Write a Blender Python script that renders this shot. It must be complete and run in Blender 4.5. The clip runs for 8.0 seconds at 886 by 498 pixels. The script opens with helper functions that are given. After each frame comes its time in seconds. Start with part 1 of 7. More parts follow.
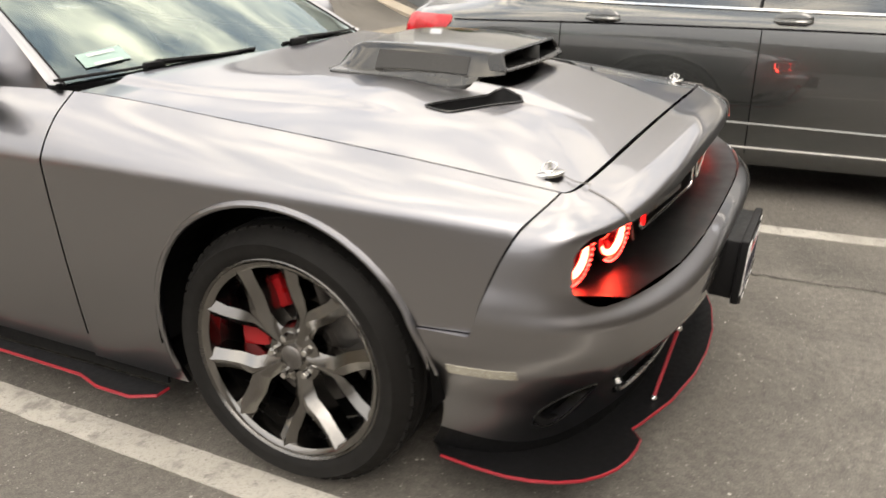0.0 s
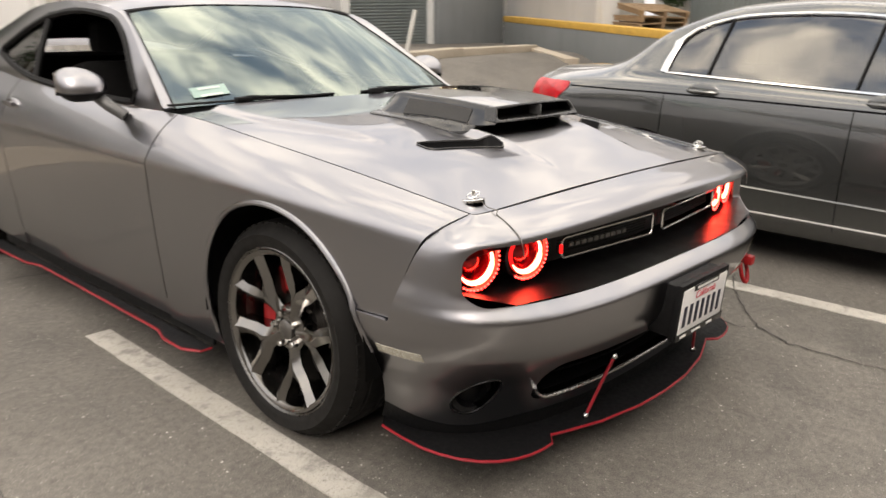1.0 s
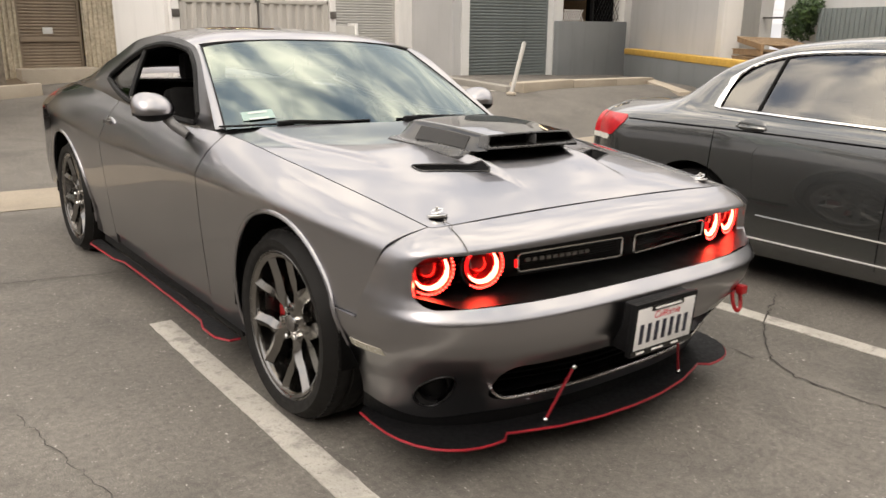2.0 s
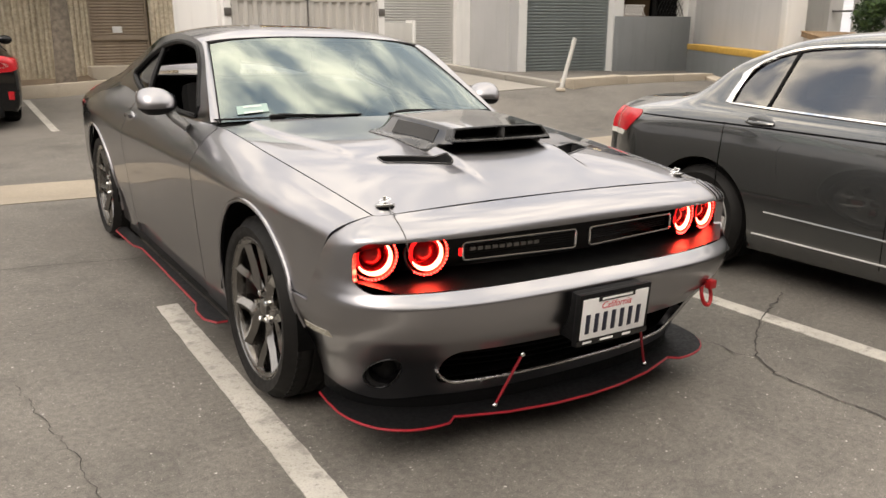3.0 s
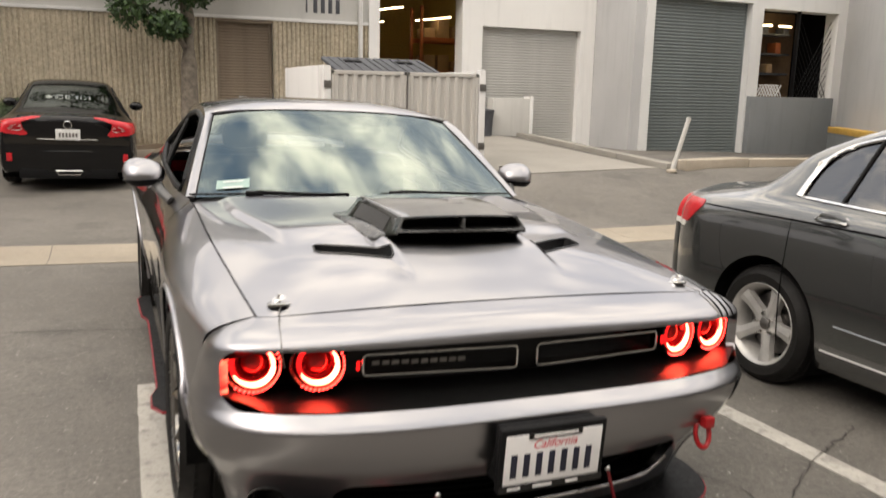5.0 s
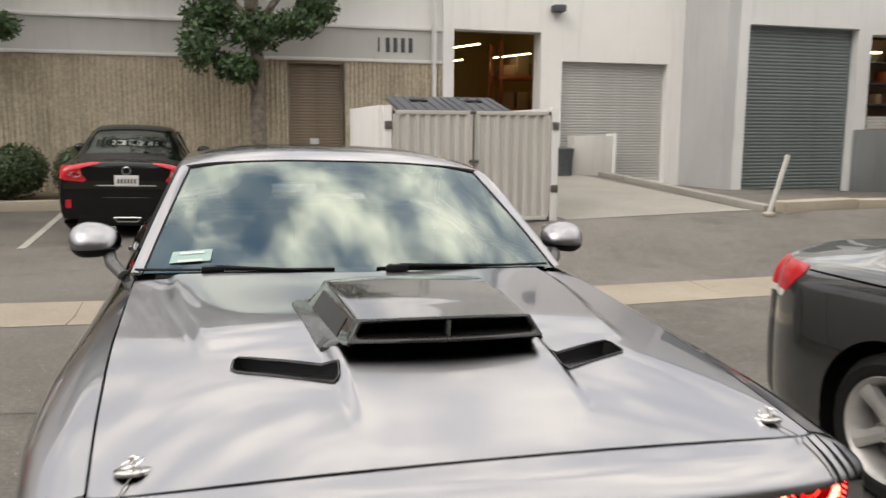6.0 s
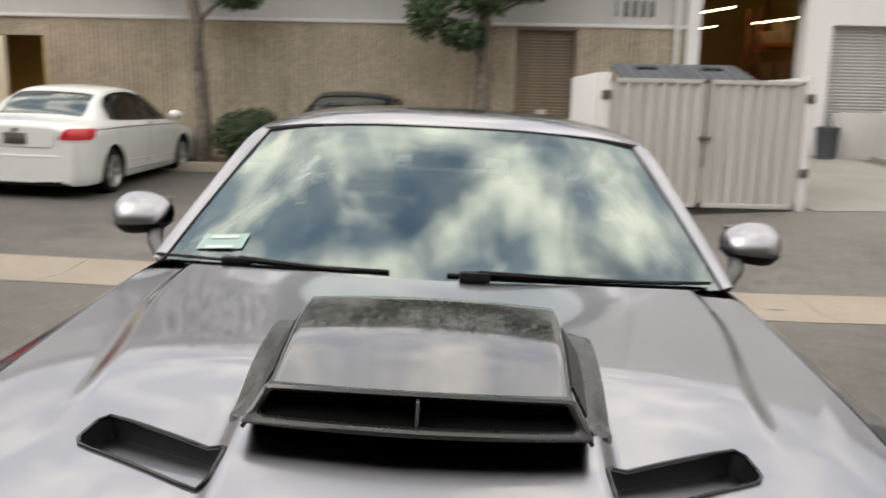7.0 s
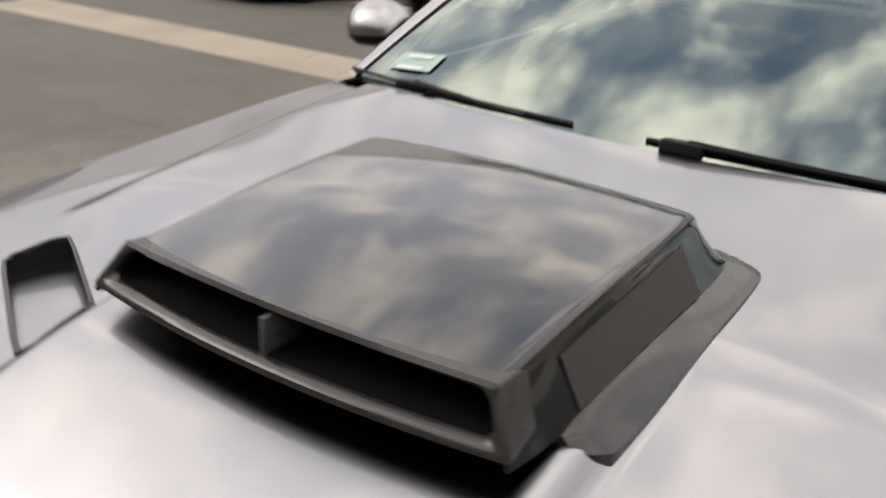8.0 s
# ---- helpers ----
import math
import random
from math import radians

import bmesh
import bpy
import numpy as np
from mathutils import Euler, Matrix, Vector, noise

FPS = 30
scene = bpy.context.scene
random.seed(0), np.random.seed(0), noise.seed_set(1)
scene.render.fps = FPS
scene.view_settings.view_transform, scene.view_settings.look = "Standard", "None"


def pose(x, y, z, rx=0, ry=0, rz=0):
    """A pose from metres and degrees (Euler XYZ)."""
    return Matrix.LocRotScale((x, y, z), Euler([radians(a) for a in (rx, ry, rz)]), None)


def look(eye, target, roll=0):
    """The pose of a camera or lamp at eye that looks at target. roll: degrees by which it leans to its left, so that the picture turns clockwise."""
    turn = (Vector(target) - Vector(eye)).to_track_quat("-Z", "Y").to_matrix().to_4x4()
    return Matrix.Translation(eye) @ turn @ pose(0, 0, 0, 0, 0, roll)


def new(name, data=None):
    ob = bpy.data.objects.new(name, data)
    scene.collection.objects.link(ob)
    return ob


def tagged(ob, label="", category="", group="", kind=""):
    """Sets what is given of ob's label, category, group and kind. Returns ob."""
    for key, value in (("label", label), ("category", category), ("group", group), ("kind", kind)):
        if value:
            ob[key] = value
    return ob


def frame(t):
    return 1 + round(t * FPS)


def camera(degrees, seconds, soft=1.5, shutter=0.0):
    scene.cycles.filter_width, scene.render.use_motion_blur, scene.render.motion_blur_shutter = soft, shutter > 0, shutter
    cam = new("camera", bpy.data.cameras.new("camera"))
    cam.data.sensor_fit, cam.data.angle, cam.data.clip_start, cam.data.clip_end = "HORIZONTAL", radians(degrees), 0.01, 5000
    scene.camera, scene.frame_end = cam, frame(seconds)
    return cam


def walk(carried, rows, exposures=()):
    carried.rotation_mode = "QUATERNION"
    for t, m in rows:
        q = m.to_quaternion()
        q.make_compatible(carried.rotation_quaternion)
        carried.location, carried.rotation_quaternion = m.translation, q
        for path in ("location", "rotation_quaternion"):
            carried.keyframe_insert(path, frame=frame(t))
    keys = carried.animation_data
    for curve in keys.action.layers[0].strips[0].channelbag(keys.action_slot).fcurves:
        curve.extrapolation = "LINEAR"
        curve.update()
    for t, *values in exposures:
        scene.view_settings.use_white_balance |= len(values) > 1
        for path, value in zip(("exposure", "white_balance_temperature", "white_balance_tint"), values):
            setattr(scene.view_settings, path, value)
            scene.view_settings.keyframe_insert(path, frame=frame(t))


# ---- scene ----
# the parking lot falls gently towards the swale; LOT carries lot coordinates into the level world
LOT = pose(0, 0, 0, -0.5, 1.5, 0)
cam = camera(57.9, 8.0, shutter=0.45)
PATH = [
    (0, (-2.354, -0.233, 1.35), (-0.685, 0.609, 0.639), -1.1),
    (0.5, (-2.298, -0.643, 1.35), (-0.718, 0.42, 0.737), -0.4),
    (1, (-2.351, -1.068, 1.356), (-0.932, 0.225, 0.795), 1.0),
    (1.5, (-2.328, -1.395, 1.387), (-1.061, 0.062, 0.867), 1.8),
    (2, (-2.197, -1.616, 1.393), (-1.0, -0.094, 0.893), 1.5),
    (2.2, (-2.151, -1.723, 1.396), (-0.982, -0.181, 0.891), 1.1),
    (3.5, (-1.747, -2.01, 1.403), (-0.774, -0.339, 0.893), 1.9),
    (4, (-1.536, -2.108, 1.407), (-0.659, -0.382, 0.905), 2.4),
    (4.5, (-1.329, -2.095, 1.425), (-0.547, -0.311, 0.971), 2.7),
    (4.7, (-1.259, -2.025, 1.42), (-0.482, -0.229, 1.006), 2.7),
    (5.8, (-0.66, -1.328, 1.474), (-0.03, 0.553, 1.222), 1.7),
    (6, (-0.548, -1.175, 1.482), (0.01, 0.727, 1.216), 1.6),
    (6.5, (-0.249, -0.748, 1.474), (0.111, 1.197, 1.179), 1.9),
    (7, (0.043, -0.419, 1.456), (0.007, 1.549, 1.104), 2.8),
    (7.5, (0.274, -0.133, 1.43), (-0.27, 1.712, 0.882), 2.6),
    (8, (0.439, 0.165, 1.396), (-0.489, 1.753, 0.611), 4.4),
]
walk(cam, [(t, LOT @ look(eye, target, roll)) for t, eye, target, roll in PATH],
     [(0.0, 1.25, 6620, 17), (1.0, 1.05, 6660, 19), (4.5, 1.05, 6660, 19), (6.0, 0.83, 6340, 18), (6.5, 0.80, 6290, 18), (7.0, 0.81, 6260, 18), (7.5, 0.77, 6330, 19), (8.0, 0.73, 6430, 20)])

# ---- world and sun ----
scene.view_settings.exposure = 1.1
world = bpy.data.worlds.new("sky")
scene.world = world
world.use_nodes = True
wt = world.node_tree
wt.nodes.clear()


def wn(kind, **kw):
    n = wt.nodes.new(kind)
    for k, v in kw.items():
        n.inputs[k].default_value = v
    return n


SUN_ELEVATION, SUN_ROTATION = radians(42), radians(-118)
sky = wn("ShaderNodeTexSky")
sky.sky_type = "NISHITA"
sky.sun_disc = False
sky.sun_elevation, sky.sun_rotation = SUN_ELEVATION, SUN_ROTATION
sky.dust_density = 2.0
coord = wn("ShaderNodeTexCoord")
split = wn("ShaderNodeSeparateXYZ")
wt.links.new(coord.outputs["Generated"], split.inputs[0])
lift = wn("ShaderNodeMath")
lift.operation = "MAXIMUM"
lift.inputs[1].default_value = 0.0
wt.links.new(split.outputs["Z"], lift.inputs[0])
low = wn("ShaderNodeMath")
low.operation = "ADD"
low.inputs[1].default_value = 0.22
wt.links.new(lift.outputs[0], low.inputs[0])
flat = wn("ShaderNodeVectorMath")
flat.operation = "DIVIDE"
both = wn("ShaderNodeCombineXYZ")
for k in range(3):
    wt.links.new(low.outputs[0], both.inputs[k])
wt.links.new(coord.outputs["Generated"], flat.inputs[0])
wt.links.new(both.outputs[0], flat.inputs[1])
clouds = wn("ShaderNodeTexNoise", Scale=4.6, Detail=5.0, Roughness=0.50, Distortion=0.45)
wt.links.new(flat.outputs[0], clouds.inputs["Vector"])
cover = wn("ShaderNodeValToRGB")
cover.color_ramp.elements[0].position, cover.color_ramp.elements[1].position = 0.37, 0.55
cover.color_ramp.elements[0].color = (0.15, 0.15, 0.15, 1)
wt.links.new(clouds.outputs["Fac"], cover.inputs[0])
thick = wn("ShaderNodeTexNoise", Scale=6.5, Detail=4.0, Roughness=0.46)
wt.links.new(flat.outputs[0], thick.inputs["Vector"])
tone = wn("ShaderNodeValToRGB")
tone.color_ramp.elements[0].position, tone.color_ramp.elements[1].position = 0.36, 0.64
tone.color_ramp.elements[0].color = (4.3, 4.9, 5.3, 1)
tone.color_ramp.elements[1].color = (21.0, 19.6, 15.2, 1)
wt.links.new(thick.outputs["Fac"], tone.inputs[0])
veil = wn("ShaderNodeMix")
veil.data_type = "RGBA"
wt.links.new(cover.outputs[0], veil.inputs["Factor"])
gain = wn("ShaderNodeVectorMath")
gain.operation = "MULTIPLY"
gain.inputs[1].default_value = (1.3, 1.45, 1.25)
wt.links.new(sky.outputs[0], gain.inputs[0])
wt.links.new(gain.outputs[0], veil.inputs["A"])
wt.links.new(tone.outputs[0], veil.inputs["B"])
dome = wn("ShaderNodeMapRange")
for k, v in zip((1, 2, 3, 4), (0.0, 1.0, 0.48, 1.34)):
    dome.inputs[k].default_value = v
wt.links.new(lift.outputs[0], dome.inputs[0])
shade = wn("ShaderNodeVectorMath")
shade.operation = "SCALE"
# haze evens the clouds towards the horizon
thin = wn("ShaderNodeMapRange")
for k, v in zip((1, 2, 3, 4), (0.25, 0.86, 0.78, 0.0)):
    thin.inputs[k].default_value = v
wt.links.new(lift.outputs[0], thin.inputs[0])
haze = wn("ShaderNodeMix")
haze.data_type = "RGBA"
haze.inputs["B"].default_value = (10.2, 10.3, 9.9, 1)
wt.links.new(thin.outputs[0], haze.inputs["Factor"])
wt.links.new(veil.outputs["Result"], haze.inputs["A"])
wt.links.new(haze.outputs["Result"], shade.inputs[0])
wt.links.new(dome.outputs[0], shade.inputs["Scale"])
back = wn("ShaderNodeBackground", Strength=0.1)
wt.links.new(shade.outputs[0], back.inputs["Color"])
wout = wn("ShaderNodeOutputWorld")
wt.links.new(back.outputs[0], wout.inputs["Surface"])
sun_data = bpy.data.lights.new("sun", "SUN")
sun_data.energy, sun_data.angle, sun_data.color = 0.5, radians(30), (1.0, 0.93, 0.84)
sun = new("sun", sun_data)
sun.matrix_world = look((0, 0, 0), (-math.cos(SUN_ELEVATION) * math.sin(SUN_ROTATION), -math.cos(SUN_ELEVATION) * math.cos(SUN_ROTATION), -math.sin(SUN_ELEVATION)))
sun.location = (0, 0, 30)


# ---- materials ----
class Nodes:
    """A small helper that wires one node material."""

    def __init__(self, name):
        self.mat = bpy.data.materials.new(name)
        self.mat.use_nodes = True
        self.tree = self.mat.node_tree
        self.tree.nodes.clear()
        self.out = self.add("ShaderNodeOutputMaterial")
        self.space = self.add("ShaderNodeTexCoord").outputs["Object"]

    def add(self, kind, **kw):
        n = self.tree.nodes.new(kind)
        for k, v in kw.items():
            n.inputs[k.replace("_", " ")].default_value = v
        return n

    def link(self, a, b):
        self.tree.links.new(a, b)

    def noise(self, scale, detail=4.0, rough=0.55, stretch=None):
        n = self.add("ShaderNodeTexNoise", Scale=scale, Detail=detail, Roughness=rough)
        src = self.space
        if stretch:
            m = self.add("ShaderNodeMapping")
            m.inputs["Scale"].default_value = stretch
            self.link(src, m.inputs["Vector"])
            src = m.outputs[0]
        self.link(src, n.inputs["Vector"])
        return n.outputs["Fac"]

    def ramp(self, fac, a, b, ca, cb):
        r = self.add("ShaderNodeValToRGB")
        e = r.color_ramp.elements
        e[0].position, e[1].position, e[0].color, e[1].color = a, b, (*ca, 1), (*cb, 1)
        self.link(fac, r.inputs[0])
        return r.outputs[0]

    def value(self, fac, a, b, va, vb):
        r = self.add("ShaderNodeMapRange")
        for k, v in zip((1, 2, 3, 4), (a, b, va, vb)):
            r.inputs[k].default_value = v
        self.link(fac, r.inputs[0])
        return r.outputs[0]

    def mix(self, fac, a, b, how="MIX"):
        m = self.add("ShaderNodeMix")
        m.data_type, m.blend_type = "RGBA", how
        for src, slot in ((fac, "Factor"), (a, "A"), (b, "B")):
            if isinstance(src, (int, float)):
                m.inputs[slot].default_value = src
            elif isinstance(src, tuple):
                m.inputs[slot].default_value = (*src, 1)
            else:
                self.link(src, m.inputs[slot])
        return m.outputs["Result"]

    def bump(self, height, strength, distance):
        b = self.add("ShaderNodeBump", Strength=strength, Distance=distance)
        self.link(height, b.inputs["Height"])
        return b.outputs[0]

    def surface(self, colour, rough, normal=None, **kw):
        p = self.add("ShaderNodeBsdfPrincipled", **kw)
        for src, slot in ((colour, "Base Color"), (rough, "Roughness")):
            if isinstance(src, tuple):
                p.inputs[slot].default_value = (*src, 1)
            elif isinstance(src, (int, float)):
                p.inputs[slot].default_value = src
            else:
                self.link(src, p.inputs[slot])
        if normal:
            self.link(normal, p.inputs["Normal"])
        self.link(p.outputs[0], self.out.inputs["Surface"])
        return self.mat


def paint(name, colour, metal=0.0, rough=0.35, coat=1.0, flake=0.0, dust=0.05, coat_ior=1.5, coat_rough=0.02, **kw):
    n = Nodes(name)
    big = n.noise(1.7, 5.0)
    tint = n.ramp(big, 0.3, 0.75, tuple(c * (1 - dust) for c in colour), tuple(c * (1 + dust) for c in colour))
    fine = n.noise(900.0, 2.0)
    tint = n.mix(flake, tint, n.ramp(fine, 0.35, 0.7, tuple(c * 0.6 for c in colour), tuple(min(1, c * 1.5) for c in colour)))
    haze = n.value(n.noise(2.0, 3.0), 0.3, 0.7, rough - 0.015, rough + 0.02)
    return n.surface(tint, haze, Metallic=metal, Coat_Weight=coat, Coat_Roughness=coat_rough, Coat_IOR=coat_ior, **kw)


def flake_paint(name, colour, rough, coat_ior):
    """Metallic paint: aligned flakes give one soft lobe, a clear coat a sharp one."""
    n = Nodes(name)
    tint = n.ramp(n.noise(1.7, 5.0), 0.3, 0.75, tuple(c * 0.985 for c in colour), tuple(c * 1.015 for c in colour))
    tint = n.mix(0.05, tint, n.ramp(n.noise(900.0, 2.0), 0.35, 0.7, tuple(c * 0.6 for c in colour), tuple(c * 1.5 for c in colour)))
    flakes = n.add("ShaderNodeBsdfAnisotropic")
    flakes.distribution = "BECKMANN"
    n.link(tint, flakes.inputs["Color"])
    n.link(n.value(n.noise(2.0, 3.0), 0.3, 0.7, rough - 0.015, rough + 0.02), flakes.inputs["Roughness"])
    coat = n.add("ShaderNodeBsdfAnisotropic", Roughness=0.03)
    coat.inputs["Color"].default_value = (1, 1, 1, 1)
    m = n.add("ShaderNodeMixShader")
    n.link(n.add("ShaderNodeFresnel", IOR=coat_ior).outputs[0], m.inputs[0])
    n.link(flakes.outputs[0], m.inputs[1])
    n.link(coat.outputs[0], m.inputs[2])
    n.link(m.outputs[0], n.out.inputs["Surface"])
    return n.mat


def plain(name, colour, rough=0.5, metal=0.0, vary=0.15, scale=20.0, relief=0.0, **kw):
    n = Nodes(name)
    f = n.noise(scale, 5.0)
    tint = n.ramp(f, 0.3, 0.7, tuple(c * (1 - vary) for c in colour), tuple(c * (1 + vary) for c in colour))
    r = n.value(n.noise(scale * 2.3, 3.0), 0.3, 0.7, max(0.02, rough - 0.08), rough + 0.08)
    bump = n.bump(n.noise(scale * 6, 3.0), relief, 0.004) if relief else None
    return n.surface(tint, r, bump, Metallic=metal, **kw)


def glowing(name, colour, strength):
    n = Nodes(name)
    e = n.add("ShaderNodeEmission", Strength=strength)
    e.inputs["Color"].default_value = (*colour, 1)
    n.link(e.outputs[0], n.out.inputs["Surface"])
    return n.mat


def glazing(name, tint, ior=1.55, rough=0.0, shine=(1, 1, 1)):
    n = Nodes(name)
    clear = n.add("ShaderNodeBsdfTransparent")
    clear.inputs["Color"].default_value = (*tint, 1)
    gloss = n.add("ShaderNodeBsdfGlossy", Roughness=rough)
    gloss.inputs["Color"].default_value = (*shine, 1)
    fres = n.add("ShaderNodeFresnel", IOR=ior)
    m = n.add("ShaderNodeMixShader")
    n.link(fres.outputs[0], m.inputs[0])
    n.link(clear.outputs[0], m.inputs[1])
    n.link(gloss.outputs[0], m.inputs[2])
    n.link(m.outputs[0], n.out.inputs["Surface"])
    return n.mat


def asphalt_material():
    n = Nodes("asphalt")
    big = n.noise(0.35, 6.0, 0.6)
    mid = n.noise(2.6, 6.0, 0.65)
    grit = n.noise(210.0, 5.0, 0.8)
    base = n.ramp(big, 0.32, 0.68, (0.090, 0.083, 0.074), (0.172, 0.160, 0.144))
    base = n.mix(n.ramp(mid, 0.45, 0.75, (0, 0, 0), (0.6, 0.6, 0.6)), base, (0.19, 0.178, 0.162))
    dark = n.ramp(n.noise(1.1, 6.0, 0.72), 0.52, 0.70, (0, 0, 0), (0.7, 0.7, 0.7))
    base = n.mix(dark, base, (0.068, 0.064, 0.058))
    pores = n.ramp(n.noise(34.0, 5.0, 0.8), 0.36, 0.60, (0.62, 0.61, 0.60), (1.12, 1.12, 1.11))
    base = n.mix(0.8, base, pores, "MULTIPLY")
    stone = n.ramp(grit, 0.36, 0.68, (0.40, 0.40, 0.40), (1.70, 1.67, 1.62))
    base = n.mix(0.8, base, stone, "MULTIPLY")
    for cells, size, share, pale in ((21.0, 0.12, 0.54, (0.44, 0.42, 0.38)), (48.0, 0.15, 0.50, (0.36, 0.345, 0.31)), (85.0, 0.20, 0.52, (0.29, 0.275, 0.25))):
        speck = n.add("ShaderNodeTexVoronoi", Scale=cells)
        n.link(n.space, speck.inputs["Vector"])
        dots = n.ramp(speck.outputs["Distance"], size * 0.7, size, (1, 1, 1), (0, 0, 0))
        rare = n.ramp(n.noise(cells * 0.46, 3.0), share, share + 0.05, (0, 0, 0), (1, 1, 1))
        base = n.mix(n.mix(1.0, dots, rare, "MULTIPLY"), base, pale)
    # the asphalt gets darker towards the west, along a wandering edge
    place = n.add("ShaderNodeSeparateXYZ")
    n.link(n.space, place.inputs[0])
    wander = n.add("ShaderNodeMath")
    wander.operation = "ADD"
    n.link(place.outputs["X"], wander.inputs[0])
    n.link(n.value(n.noise(0.9, 5.0, 0.6), 0.3, 0.7, -0.8, 0.8), wander.inputs[1])
    base = n.mix(n.value(wander.outputs[0], -4.6, -2.6, 0.62, 0.0), base, (0.055, 0.051, 0.046))
    return n.surface(base, n.value(mid, 0.3, 0.7, 0.72, 0.9), n.bump(grit, 0.28, 0.004))


def worn_line_material():
    n = Nodes("worn_line_paint")
    wear = n.noise(9.0, 8.0, 0.7)
    grit = n.noise(150.0, 3.0, 0.7)
    white = n.ramp(n.noise(2.0, 5.0), 0.3, 0.7, (0.36, 0.34, 0.30), (0.48, 0.455, 0.41))
    tint = n.mix(n.ramp(wear, 0.52, 0.66, (0, 0, 0), (0.8, 0.8, 0.8)), white, (0.17, 0.16, 0.145))
    smear = n.ramp(n.noise(3.1, 6.0, 0.65), 0.50, 0.72, (0, 0, 0), (0.55, 0.55, 0.55))
    tint = n.mix(smear, tint, (0.21, 0.195, 0.17))
    tint = n.mix(n.ramp(grit, 0.52, 0.70, (0, 0, 0), (0.6, 0.6, 0.6)), tint, (0.19, 0.18, 0.165))
    chips = n.ramp(n.noise(38.0, 6.0, 0.8), 0.56, 0.64, (0, 0, 0), (0.75, 0.75, 0.75))
    tint = n.mix(chips, tint, (0.15, 0.14, 0.125))
    return n.surface(tint, 0.75, n.bump(grit, 0.4, 0.004))


def concrete_material(name, a, b, scale=1.0):
    n = Nodes(name)
    big = n.noise(0.8 * scale, 7.0, 0.62)
    grit = n.noise(70.0, 4.0, 0.7)
    tint = n.ramp(big, 0.3, 0.72, a, b)
    stain = n.ramp(n.noise(3.2 * scale, 7.0, 0.7), 0.55, 0.78, (0, 0, 0), (0.5, 0.5, 0.5))
    tint = n.mix(stain, tint, tuple(c * 0.55 for c in a))
    tint = n.mix(0.35, tint, n.ramp(grit, 0.3, 0.7, (0.5, 0.5, 0.5), (1.4, 1.4, 1.4)), "MULTIPLY")
    return n.surface(tint, 0.88, n.bump(grit, 0.4, 0.004))


SILVER = flake_paint("silver_metallic_paint", (0.300, 0.295, 0.310), 0.37, 1.54)
BLACK_GLOSS = plain("gloss_black_plastic", (0.006, 0.006, 0.0065), 0.16, scale=6)
BLACK_MATT = plain("matt_black_plastic", (0.006, 0.006, 0.0065), 0.5, scale=30, relief=0.08, Specular_IOR_Level=0.16)
# near-black base colour that paints deep shade into hollows and gaps
VOID = plain("cavity_shade", (0.002, 0.002, 0.002), 0.9, Specular_IOR_Level=0.1)
RUBBER = plain("tyre_rubber", (0.011, 0.0105, 0.010), 0.6, scale=14, relief=0.12, Specular_IOR_Level=0.15)
DARK_CHROME = plain("dark_chrome", (0.25, 0.24, 0.228), 0.17, metal=1.0, scale=5, vary=0.12)
RIM_DARK = plain("dark_rim_lip", (0.15, 0.145, 0.138), 0.26, metal=1.0, scale=6, vary=0.12)
CHROME = plain("chrome", (0.75, 0.74, 0.72), 0.1, metal=1.0, scale=8, vary=0.06)
ALLOY_DARK = plain("grey_divider", (0.06, 0.06, 0.06), 0.35, scale=20)
STEEL = plain("brake_steel", (0.20, 0.19, 0.18), 0.45, metal=1.0, scale=40)
RED_PAINT = plain("red_caliper_paint", (0.32, 0.008, 0.010), 0.35, scale=9)
RED_TRIM = plain("red_edge_trim", (0.24, 0.008, 0.016), 0.4, scale=12)
RED_LENS = plain("red_tail_lens", (0.46, 0.016, 0.022), 0.12, scale=30, vary=0.2)
CLEAR_LENS = plain("clear_lens", (0.62, 0.60, 0.55), 0.2, scale=30)
AMBER_LENS = plain("pale_marker_lens", (0.36, 0.34, 0.28), 0.25, scale=40)
HALO = glowing("red_halo_light", (1.0, 0.016, 0.010), 20.0)
HALO_HOT = glowing("bright_halo_core", (1.0, 0.075, 0.035), 22.0)
HALO_DIM = glowing("dim_red_ring", (1.0, 0.015, 0.012), 0.9)
SCREEN_GLASS = glazing("windscreen_glass", (0.30, 0.34, 0.33), 2.5, 0.0, (0.86, 0.99, 0.95))
REAR_GLASS = glazing("rear_window_glass", (0.06, 0.075, 0.07), 2.3, 0.0, (0.9, 0.97, 0.93))
DARK_GLASS = glazing("tinted_side_glass", (0.08, 0.08, 0.08), 2.1)
CABIN = plain("black_cabin_trim", (0.006, 0.006, 0.006), 0.7, scale=15, Specular_IOR_Level=0.2)
ASPHALT = asphalt_material()
LINE_PAINT = worn_line_material()
SWALE = concrete_material("swale_concrete", (0.225, 0.19, 0.147), (0.345, 0.30, 0.235))
KERB = concrete_material("kerb_concrete", (0.32, 0.275, 0.215), (0.44, 0.385, 0.31))


# ---- mesh helpers ----
def mesh_object(name, verts, faces, mat, parent=None, label="", smooth=True):
    me = bpy.data.meshes.new(name)
    me.from_pydata([tuple(v) for v in verts], [], faces)
    me.materials.append(mat)
    if smooth:
        me.polygons.foreach_set("use_smooth", [True] * len(me.polygons))
        me.set_sharp_from_angle(angle=radians(38))
    ob = new(name, me)
    if parent:
        ob.parent = parent
    if label:
        ob["label"] = label
    return ob


